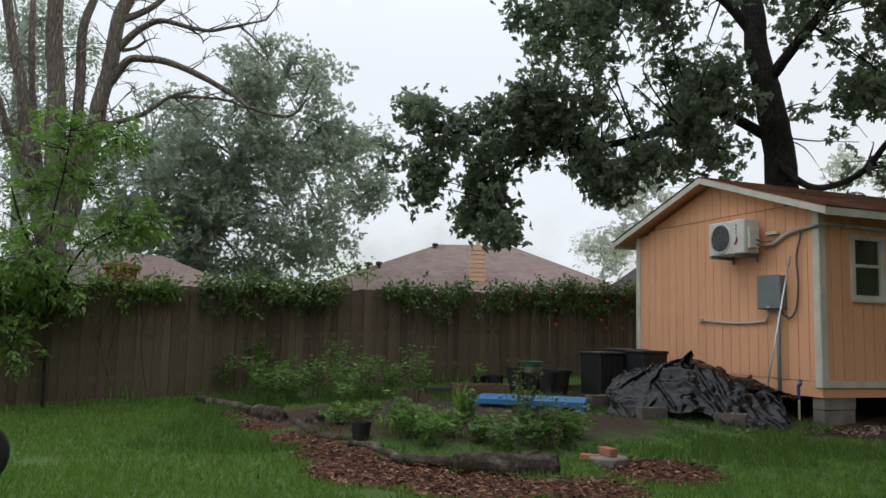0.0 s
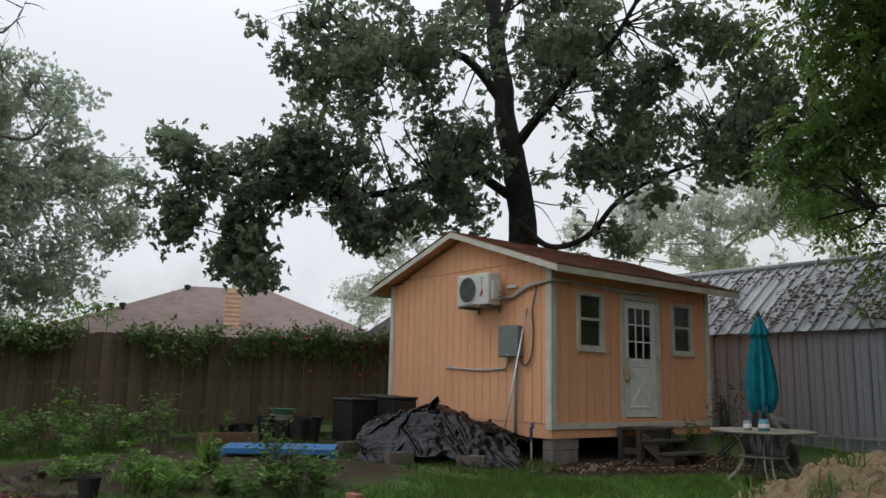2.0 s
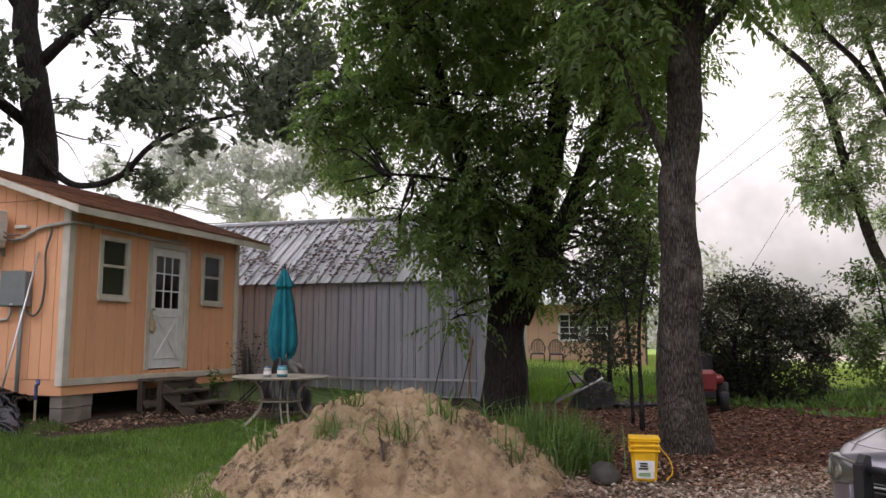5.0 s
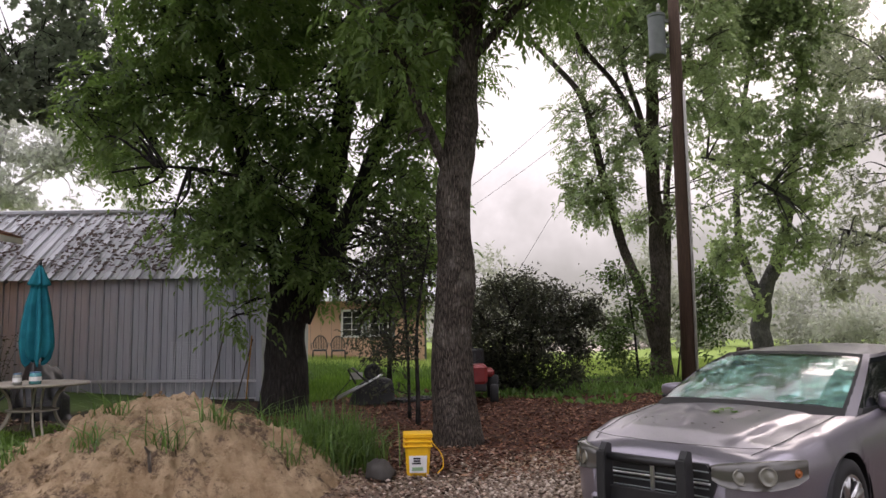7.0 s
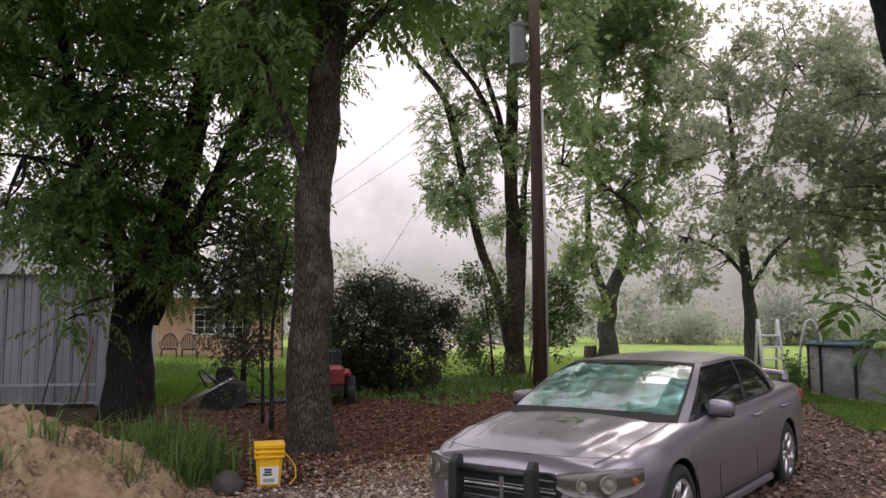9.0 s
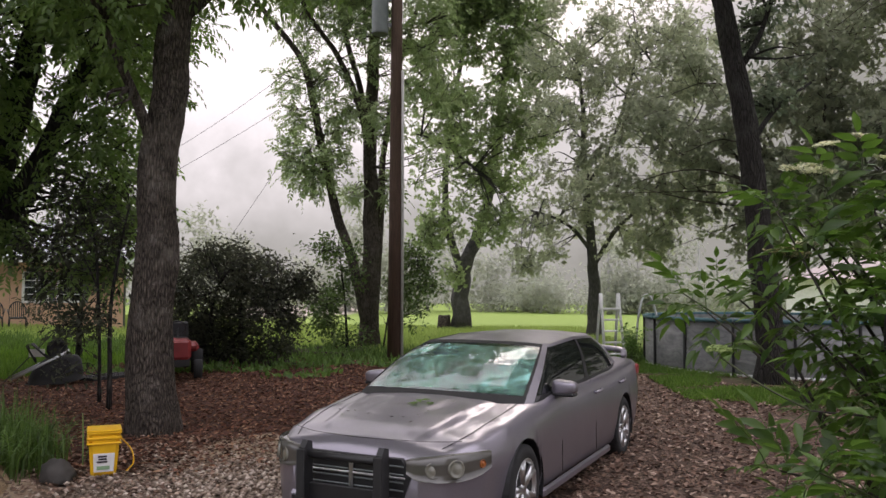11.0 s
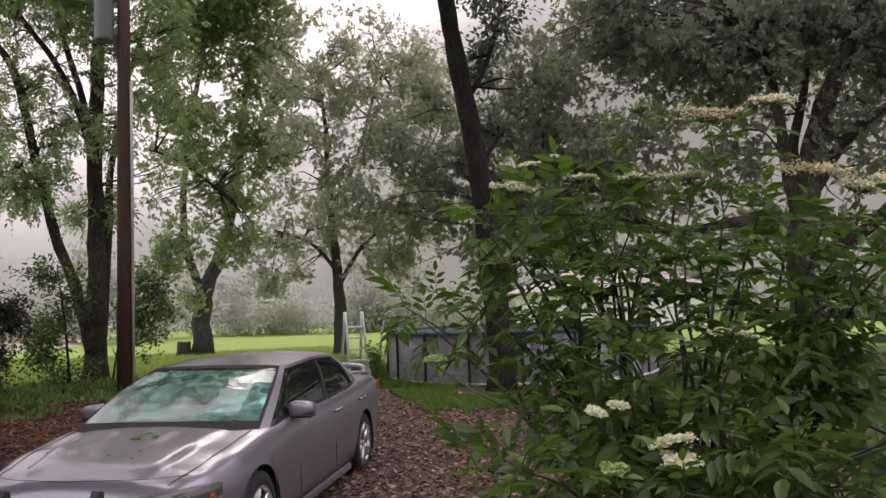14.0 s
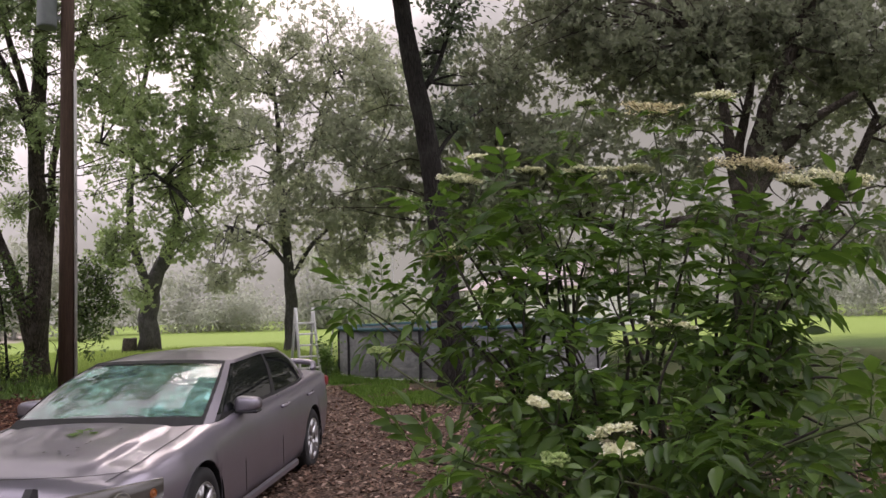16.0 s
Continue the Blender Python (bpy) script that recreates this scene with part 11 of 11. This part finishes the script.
bed_plant(9.12, 12.35, 1.45, 0.46, 240, (0.075, 0.035), M_LEAF_SHRUB, "thin dark shrub against the barn wall", 780, "thin_shrub")
bed_plant(8.35, 12.1, 0.75, 0.22, 110, (0.08, 0.04), M_LEAF_WEED, "small weed growing beside the shed steps", 781)
bed_plant(18.2, -3.2, 0.95, 0.4, 500, (0.10, 0.05), M_LEAF_WEED, "young bushy sapling near the pool ladder", 782, "small_bush")


def broad_leaf_plant():
    x, y = 0.18, 10.3
    ob = thing("canna_plant", "broad upright yellow-green leaves in the bed", "plant", x, y, gz(x, y) + 0.05)
    for k, (a, h, lean) in enumerate(((0.4, 0.62, 0.10), (2.0, 0.48, 0.18), (4.1, 0.42, 0.22), (5.3, 0.36, 0.15), (3.0, 0.55, 0.06))):
        bm = bmesh.new()
        rows = []
        for s in np.linspace(0, 1, 9):
            w = 0.06 * math.sin(math.pi * min(1, 0.12 + 0.88 * s) ** 0.8) + 0.004
            c = Vector((lean * s * s * math.cos(a), lean * s * s * math.sin(a), h * s))
            side = Vector((-math.sin(a), math.cos(a), 0))
            rows.append([bm.verts.new(c + side * w + Vector((math.cos(a), math.sin(a), 0)) * -w * 0.4), bm.verts.new(c), bm.verts.new(c - side * w + Vector((math.cos(a), math.sin(a), 0)) * -w * 0.4)])
        for p, q in zip(rows, rows[1:]):
            for j in (0, 1):
                bm.faces.new((p[j], p[j + 1], q[j + 1], q[j]))
        part("leaf", bm, M_LEAF_BRIGHT, ob, smooth=True)


broad_leaf_plant()


# ---- creepers on the fence ----
def fence_point(s, up, out=0.1):
    x, y = -12.5 + 0.8305 * s, 7.14 + 0.557 * s
    return (x + 0.557 * out, y - 0.8305 * out, 0.10 + (y - 11.3) * 0.062 + up)


def creeper(name, label, s0, s1, mat, seed, drop, rise, density, flowers=0):
    rng = np.random.default_rng(seed)
    ob = thing(name, label, "vine")
    blobs = []
    s = s0
    while s < s1:
        k = math.sin(math.pi * (s - s0) / (s1 - s0)) ** 0.6
        blobs.append((*fence_point(s, 1.80 + rise * k * rng.uniform(0.0, 0.8), rng.uniform(-0.05, 0.14)), rng.uniform(0.13, 0.22) + 0.06 * k))
        if rng.random() < 0.75:
            blobs.append((*fence_point(s, 1.72 - drop * k * rng.random(), 0.10), rng.uniform(0.10, 0.19)))
        s += 0.16
    c, tw, v, f = crown_np(rng, blobs, density, 16, (0.085, 0.045), 0.11, 0.25, 0.45, 0.2, -0.05, 4)
    mesh_np("foliage", v, f, mat, ob)["kind"] = "stuff"
    bm = bmesh.new()
    for k in range(int((s1 - s0) * 5)):
        s = rng.uniform(s0, s1)
        low = rng.uniform(0.0, 0.8) if rng.random() < 0.3 else 1.2
        line = smooth_line([fence_point(s, low, 0.03), fence_point(s + rng.uniform(-0.2, 0.2), (low + 1.8) / 2, 0.05), fence_point(s + rng.uniform(-0.3, 0.3), 1.82, 0.06), fence_point(s + rng.uniform(-0.4, 0.4), 1.85 + rise * rng.random(), -0.03)], 4)
        tube(bm, line, 0.006, 4)
    part("vine_growth", bm, M_STEM_WOOD, ob)["kind"] = "stuff"
    for k in range(flowers):
        p = Vector(fence_point(rng.uniform(s0, s1), rng.uniform(0.9, 1.9) if rng.random() < 0.4 else rng.uniform(1.45, 2.0), 0.2))
        d = Vector((0.557, -0.8305, rng.uniform(-0.7, 0.2))).normalized() * 0.07
        bm = bmesh.new()
        tube(bm, [p, p + d * 0.6, p + d], [0.008, 0.014, 0.034], 8, cap=False)
        part("flower", bm, M_FLOWER, ob)


M_FLOWER = plain("orange_red_petal", (0.62, 0.10, 0.04), 0.6)
creeper("fence_creeper", "green creeper spilling over the fence top", 9.6, 12.6, M_LEAF_VINE, 201, 0.36, 0.10, 60)
creeper("fence_creeper", "yellow-green creeper along the top of the fence", 5.2, 9.8, M_LEAF_BRIGHT, 202, 0.16, 0.08, 22)
creeper("trumpet_vine", "trumpet vine with orange-red flowers over the fence", 16.6, 21.4, M_LEAF_VINE, 203, 0.40, 0.22, 52, 17)
creeper("fence_creeper", "sparse creeper strands hanging on the fence", 13.6, 16.8, M_LEAF_VINE, 204, 0.45, 0.03, 5)
creeper("fence_creeper", "dark creeper hanging low on the fence", 6.7, 7.7, M_LEAF_VINE, 205, 1.2, 0.05, 26)


def fence_shoots():
    rng = np.random.default_rng(71)
    for s in (12.7, 13.25, 12.95):
        x, y, z = fence_point(s, 1.75, -0.15)
        ob = thing("vine_shoot", "young green shoot sticking up behind the fence", "plant", x, y, z, group="shoots behind the fence")
        tube_line = smooth_line([(0, 0, -1.5), (0.02, 0, 0.1), (rng.uniform(-0.1, 0.1), 0, 0.35), (rng.uniform(-0.15, 0.15), 0, 0.55)], 4)
        part("stem", tube(bmesh.new(), tube_line, 0.007, 5), M_STEM, ob)
        n = 60
        at = np.array([np.array(tube_line[rng.integers(6, len(tube_line))]) + rng.normal(size=3) * 0.09 for _ in range(n)])
        v, f = leaves_np(rng, at, rnd_dirs(rng, n), np.tile([0, 0, 1.0], (n, 1)) + rng.normal(size=(n, 3)) * 0.5, rng.uniform(0.06, 0.12, n), rng.uniform(0.03, 0.06, n))
        mesh_np("foliage", v, f, M_LEAF_BRIGHT, ob)["kind"] = "stuff"


fence_shoots()


# ---- grass ----
def patch_noise(p, scale, seed):
    return np.array([noise.noise(Vector((a * scale, b * scale, seed))) for a, b in p[:, :2]])


def blades(name, label, centres, height, width, mat, seed, lean=0.35, lift=0.0, zfun=None):
    rng = np.random.default_rng(seed)
    n = len(centres)
    z = gzn(centres) if zfun is None else np.array([zfun(a, b) for a, b in centres[:, :2]])
    at = np.stack([centres[:, 0], centres[:, 1], z - 0.02 + lift], 1)
    a = rng.random(n) * 6.283
    axis = np.stack([np.cos(a) * lean * rng.random(n), np.sin(a) * lean * rng.random(n), np.ones(n)], 1)
    b = rng.random(n) * 6.283
    nor = np.stack([np.cos(b), np.sin(b), 0.15 * np.ones(n)], 1)
    v, f = leaves_np(rng, at, axis, nor, height * rng.uniform(0.5, 1.3, n), width * rng.uniform(0.7, 1.3, n), 0.1)
    ob = mesh_np(name, v, f, mat)
    return tagged(ob, label, "grass", kind="stuff")


rg = np.random.default_rng(55)


def scatter(n, x0, x1, y0, y1):
    return np.stack([rg.uniform(x0, x1, n), rg.uniform(y0, y1, n), np.zeros(n)], 1)


def off_bed(p):
    """Keeps clear of the bed, its bark paths, the heap and the shed."""
    x, y = p[:, 0], p[:, 1]
    bad = ((x - 0.2) / 2.7) ** 2 + ((y - 10.9) / 1.8) ** 2 < 1
    for bx, by, br in BARK_STRIP:
        bad |= (x - bx) ** 2 + (y - by) ** 2 < (0.9 * br) ** 2
    fence_side = (-0.557 * (x + 12.5) + 0.8305 * (y - 7.14)) > -0.1
    u = 0.930 * (x - 5.32) + 0.3665 * (y - 11.45)
    w = -0.3665 * (x - 5.32) + 0.930 * (y - 11.45)
    shed_here = (u > -0.1) & (u < 4.5) & (w > -0.3)
    pile = ((x - 6.15) ** 2 + (y - 5.75) ** 2) < 1.8 ** 2
    return ~(bad | fence_side | shed_here | pile)


lawn = scatter(125000, -9.0, 8.6, 5.6, 12.6)
lawn = lawn[off_bed(lawn)]
lawn = lawn[patch_noise(lawn, 0.9, 3.0) + 0.6 * patch_noise(lawn, 3.1, 8.0) > -0.48]
far_strip = (lawn[:, 0] > 4.6) & (lawn[:, 1] > 10.3)
blades("lawn_grass", "short bright green lawn grass with worn patches", lawn[~far_strip], 0.080, 0.011, M_GRASS, 301, 1.1)
near = scatter(22000, -8.0, 4.0, 0.6, 5.7)
near = near[patch_noise(near, 0.9, 3.0) > -0.25]
blades("near_grass", "short lawn grass in front of the house", near, 0.08, 0.014, M_GRASS, 305, 0.9)
weedy = scatter(34000, -3.5, 5.2, 8.6, 14.8)
weedy = weedy[(patch_noise(weedy, 1.1, 12.0) > np.where(off_bed(weedy), -0.15, 0.22))]
keep = (-0.557 * (weedy[:, 0] + 12.5) + 0.8305 * (weedy[:, 1] - 7.14)) < -0.15
blades("weedy_grass", "rough weedy grass round the bed", weedy[keep], 0.12, 0.012, M_GRASS_TALL, 302, 0.9)
meadow = scatter(76000, 15.5, 38.0, -4.5, 17.0)
d = np.hypot(meadow[:, 0] - 16.0, (meadow[:, 1] - 4.2))
meadow = meadow[(d > 3.2) & ~((meadow[:, 0] - 13.42) * 0.930 + (meadow[:, 1] - 9.75) * 0.3665 < 5.2) | (meadow[:, 0] > 19.5)]
rough = meadow[:, 0] + 3.0 * patch_noise(meadow, 0.35, 6.0) + rg.normal(size=len(meadow)) * 0.8 < 22.5
blades("meadow_grass", "field grass beyond the trees, its green brightened for sunlit mist", meadow[~rough], 0.20, 0.022, M_GRASS_FIELD, 303, 0.9)
blades("rough_grass", "rough grass and weeds by the mulch, coloured darker for tree shade", meadow[rough], 0.26, 0.030, M_GRASS_TALL, 306, 1.2)
behind = scatter(16000, 13.4, 20.0, 7.6, 14.0)
behind = behind[(-0.3665 * (behind[:, 0] - 13.32) + 0.93 * (behind[:, 1] - 10.0) < -0.25) & (((behind[:, 0] - 13.5) / 9.0) ** 2 + ((behind[:, 1] - 4.2) / 4.9) ** 2 > 0.95)]
blades("verge_grass", "bright weedy grass between the barn and the tan house", behind, 0.20, 0.026, M_GRASS, 308, 1.2)
edge = scatter(4200, 15.6, 21.5, -1.5, 9.0)
edge = edge[patch_noise(edge, 0.6, 9.0) > -0.05]
blades("weed_leaves", "broad-leaved weeds among the rough grass", edge, 0.20, 0.085, M_LEAF_WEED, 307, 1.8)
strip = scatter(26000, 12.5, 20.0, -5.6, -3.2)
blades("drive_edge_grass", "grass along the edge of the drive by the pool", strip[patch_noise(strip, 0.7, 5.0) > -0.2], 0.12, 0.014, M_GRASS, 304, 0.9)


def arc_blades(name, label, roots, heights, mat, seed, width=0.012, spread=1.15):
    """Long arching blades of three bends."""
    rng = np.random.default_rng(seed)
    n = len(roots)
    a = rng.random(n) * 6.283
    out = np.stack([np.cos(a), np.sin(a), np.zeros(n)], 1)
    side = np.stack([-np.sin(a), np.cos(a), np.zeros(n)], 1)
    reach = heights * spread * rng.random(n)
    rows = []
    for s, w in ((0.0, 0.8), (0.4, 1.0), (0.75, 0.7), (1.0, 0.05)):
        c = roots + out * (reach * s ** 2.2)[:, None] + np.array([0, 0, 1.0]) * (heights * (s - 0.32 * s ** 3 * np.minimum(1.5, reach / np.maximum(heights, 1e-3) * 2)))[:, None]
        rows += [c + side * width * w * 0.5, c - side * width * w * 0.5]
    v = np.stack(rows, 1).reshape(-1, 3)
    q = np.array([[0, 1, 3, 2], [2, 3, 5, 4], [4, 5, 7, 6]])
    f = (np.arange(n)[:, None, None] * 8 + q[None]).reshape(-1, 4)
    ob = mesh_np(name, v, f, mat)
    return tagged(ob, label, "grass", kind="stuff")


def tufts(name, label, spots, seed, mat, spread=1.15):
    rng = np.random.default_rng(seed)
    roots, hs = [], []
    for x, y, z, r, n, h in spots:
        p = np.stack([x + rng.normal(size=n) * r, y + rng.normal(size=n) * r, np.full(n, z)], 1)
        roots.append(p)
        hs.append(h * rng.uniform(0.45, 1.1, n))
    arc_blades(name, label, np.concatenate(roots), np.concatenate(hs), mat, seed, 0.014, spread)


clump = []
for k in range(26):
    s = k / 25
    clump.append((8.45 - 0.95 * s + rg.normal() * 0.20, 5.75 - 1.35 * s + rg.normal() * 0.20, -0.02, 0.17, 84, rg.uniform(0.52, 0.86)))
tufts("tall_grass_clump", "tall arching green grass beside the sand pile", clump, 401, M_GRASS_TALL)
for nm, spots in (("pile_grass_tuft", [(5.35, 5.05), (6.0, 5.0), (5.6, 5.9), (6.9, 6.6), (7.4, 5.6), (5.1, 5.6), (6.4, 4.5), (5.0, 6.4), (6.6, 7.3), (7.3, 7.0), (5.9, 7.5)]),):
    tufts(nm, "tufts of grass growing out of the sand pile", [(x, y, sand_height(x, y) - 0.03, 0.09, 34, rg.uniform(0.36, 0.62)) for x, y in spots], 402, M_GRASS_TALL, 2.6)
tufts("lily_leaves", "arching strap-like leaves of lilies in the bed", [(-0.42, 9.55, gz(-0.4, 9.5) + 0.05, 0.13, 70, 0.42), (-0.1, 9.75, gz(0, 9.7) + 0.05, 0.12, 60, 0.4), (-0.75, 9.95, gz(-0.7, 9.9) + 0.05, 0.10, 40, 0.34), (0.45, 9.45, gz(0.4, 9.4) + 0.05, 0.1, 40, 0.3)], 405, M_GRASS)
tufts("barn_weeds", "a few thin weeds growing along the barn wall", [(12.9, 10.5, 0.05, 0.10, 12, 0.5), (12.2, 12.0, 0.08, 0.10, 10, 0.45), (11.8, 11.3, 0.05, 0.12, 12, 0.4)], 403, M_GRASS_TALL)
tufts("fence_weeds", "rough grass growing along the foot of the fence", [(*fence_point(s, 0.0, 0.2)[:2], fence_point(s, 0.0)[2] - 0.03, 0.14, 26, rg.uniform(0.18, 0.4)) for s in np.arange(9, 22, 0.3)], 404, M_GRASS_TALL)


# ---- bark chips, litter and pebbles ----
def flakes(name, label, p, length, width, mat, seed, category="mulch"):
    rng = np.random.default_rng(seed)
    n = len(p)
    at = np.stack([p[:, 0], p[:, 1], gzn(p) + rng.uniform(0.0, 0.03, n)], 1)
    a = rng.random(n) * 6.283
    v, f = leaves_np(rng, at, np.stack([np.cos(a), np.sin(a), rng.normal(size=n) * 0.25], 1), np.stack([rng.normal(size=n) * 0.3, rng.normal(size=n) * 0.3, np.ones(n)], 1), length * rng.uniform(0.5, 1.5, n), width * rng.uniform(0.5, 1.5, n), 0.15)
    return tagged(mesh_np(name, v, f, mat), label, category, kind="stuff")


def chip_mat(name, a, b, c):
    m = Mat(name, 0.85, 0, 0.35)
    m.colour(m.ramp(m.island(), (0.0, a), (0.7, b), (1.0, c)))
    return m.m


M_CHIP = chip_mat("bark_chip", (0.045, 0.019, 0.012), (0.18, 0.075, 0.043), (0.34, 0.20, 0.12))
M_LITTER = chip_mat("dry_leaf", (0.065, 0.038, 0.027), (0.22, 0.135, 0.095), (0.44, 0.33, 0.26))
ch = scatter(34000, 7.5, 21.0, 0.2, 9.2)
ch = ch[((ch[:, 0] - 13.5) / 9.0) ** 2 + ((ch[:, 1] - 4.2) / 4.9) ** 2 < 1]
flakes("bark_mulch", "reddish bark chips spread under the trees", ch, 0.075, 0.03, M_CHIP, 501)
ch = scatter(5000, 5.2, 9.4, 0.6, 4.4)
flakes("leaf_litter", "dry leaves blown over the gravel", ch, 0.06, 0.03, M_LITTER, 505, "leaves")
ch = scatter(26000, -4.0, 3.2, 6.4, 12.2)
x, y = ch[:, 0], ch[:, 1]
on = np.zeros(len(ch), bool)
for bx, by, br in BARK_STRIP:
    on |= (x - bx) ** 2 + (y - by) ** 2 < br ** 2
flakes("bark_mulch", "reddish bark chips along the garden bed", ch[on], 0.06, 0.026, M_CHIP, 502)
ch = scatter(30000, 3.0, 17.0, -6.5, 1.2)
ch = ch[patch_noise(ch, 0.5, 21.0) > -0.35]
flakes("leaf_litter", "fallen leaves strewn over the drive", ch, 0.07, 0.04, M_LITTER, 503, "leaves")
ch = scatter(5000, 2.0, 9.0, 10.6, 12.2)
flakes("leaf_litter", "fallen leaves on the bare soil by the shed", ch[off_bed(ch)], 0.06, 0.035, M_LITTER, 504, "leaves")


def pebbles():
    rng = np.random.default_rng(61)
    n = 4200
    p = np.stack([6.9 + rng.normal(size=n) * 0.95, 2.2 + rng.normal(size=n) * 0.85, np.zeros(n)], 1)
    r = rng.uniform(0.010, 0.030, n)
    octa = np.array([[1, 0, 0], [-1, 0, 0], [0, 1, 0], [0, -1, 0], [0, 0, 0.7], [0, 0, -0.7]])
    a = rng.random(n) * 6.283
    c, s = np.cos(a)[:, None], np.sin(a)[:, None]
    ox, oy, oz = octa[:, 0] * 1.3, octa[:, 1], octa[:, 2]
    v = np.stack([p[:, :1] + r[:, None] * (ox * c - oy * s), p[:, 1:2] + r[:, None] * (ox * s + oy * c), r[:, None] * (oz + 0.3)], -1).reshape(-1, 3)
    t = np.array([[0, 2, 4], [2, 1, 4], [1, 3, 4], [3, 0, 4], [2, 0, 5], [1, 2, 5], [3, 1, 5], [0, 3, 5]])
    f = (np.arange(n)[:, None, None] * 6 + t[None]).reshape(-1, 3)
    m = chip_mat("pebble", (0.11, 0.08, 0.06), (0.28, 0.215, 0.165), (0.52, 0.44, 0.37))
    tagged(mesh_np("gravel", v, f, m, smooth=True), "pale rounded gravel by the yellow bucket", "gravel", kind="stuff")


pebbles()
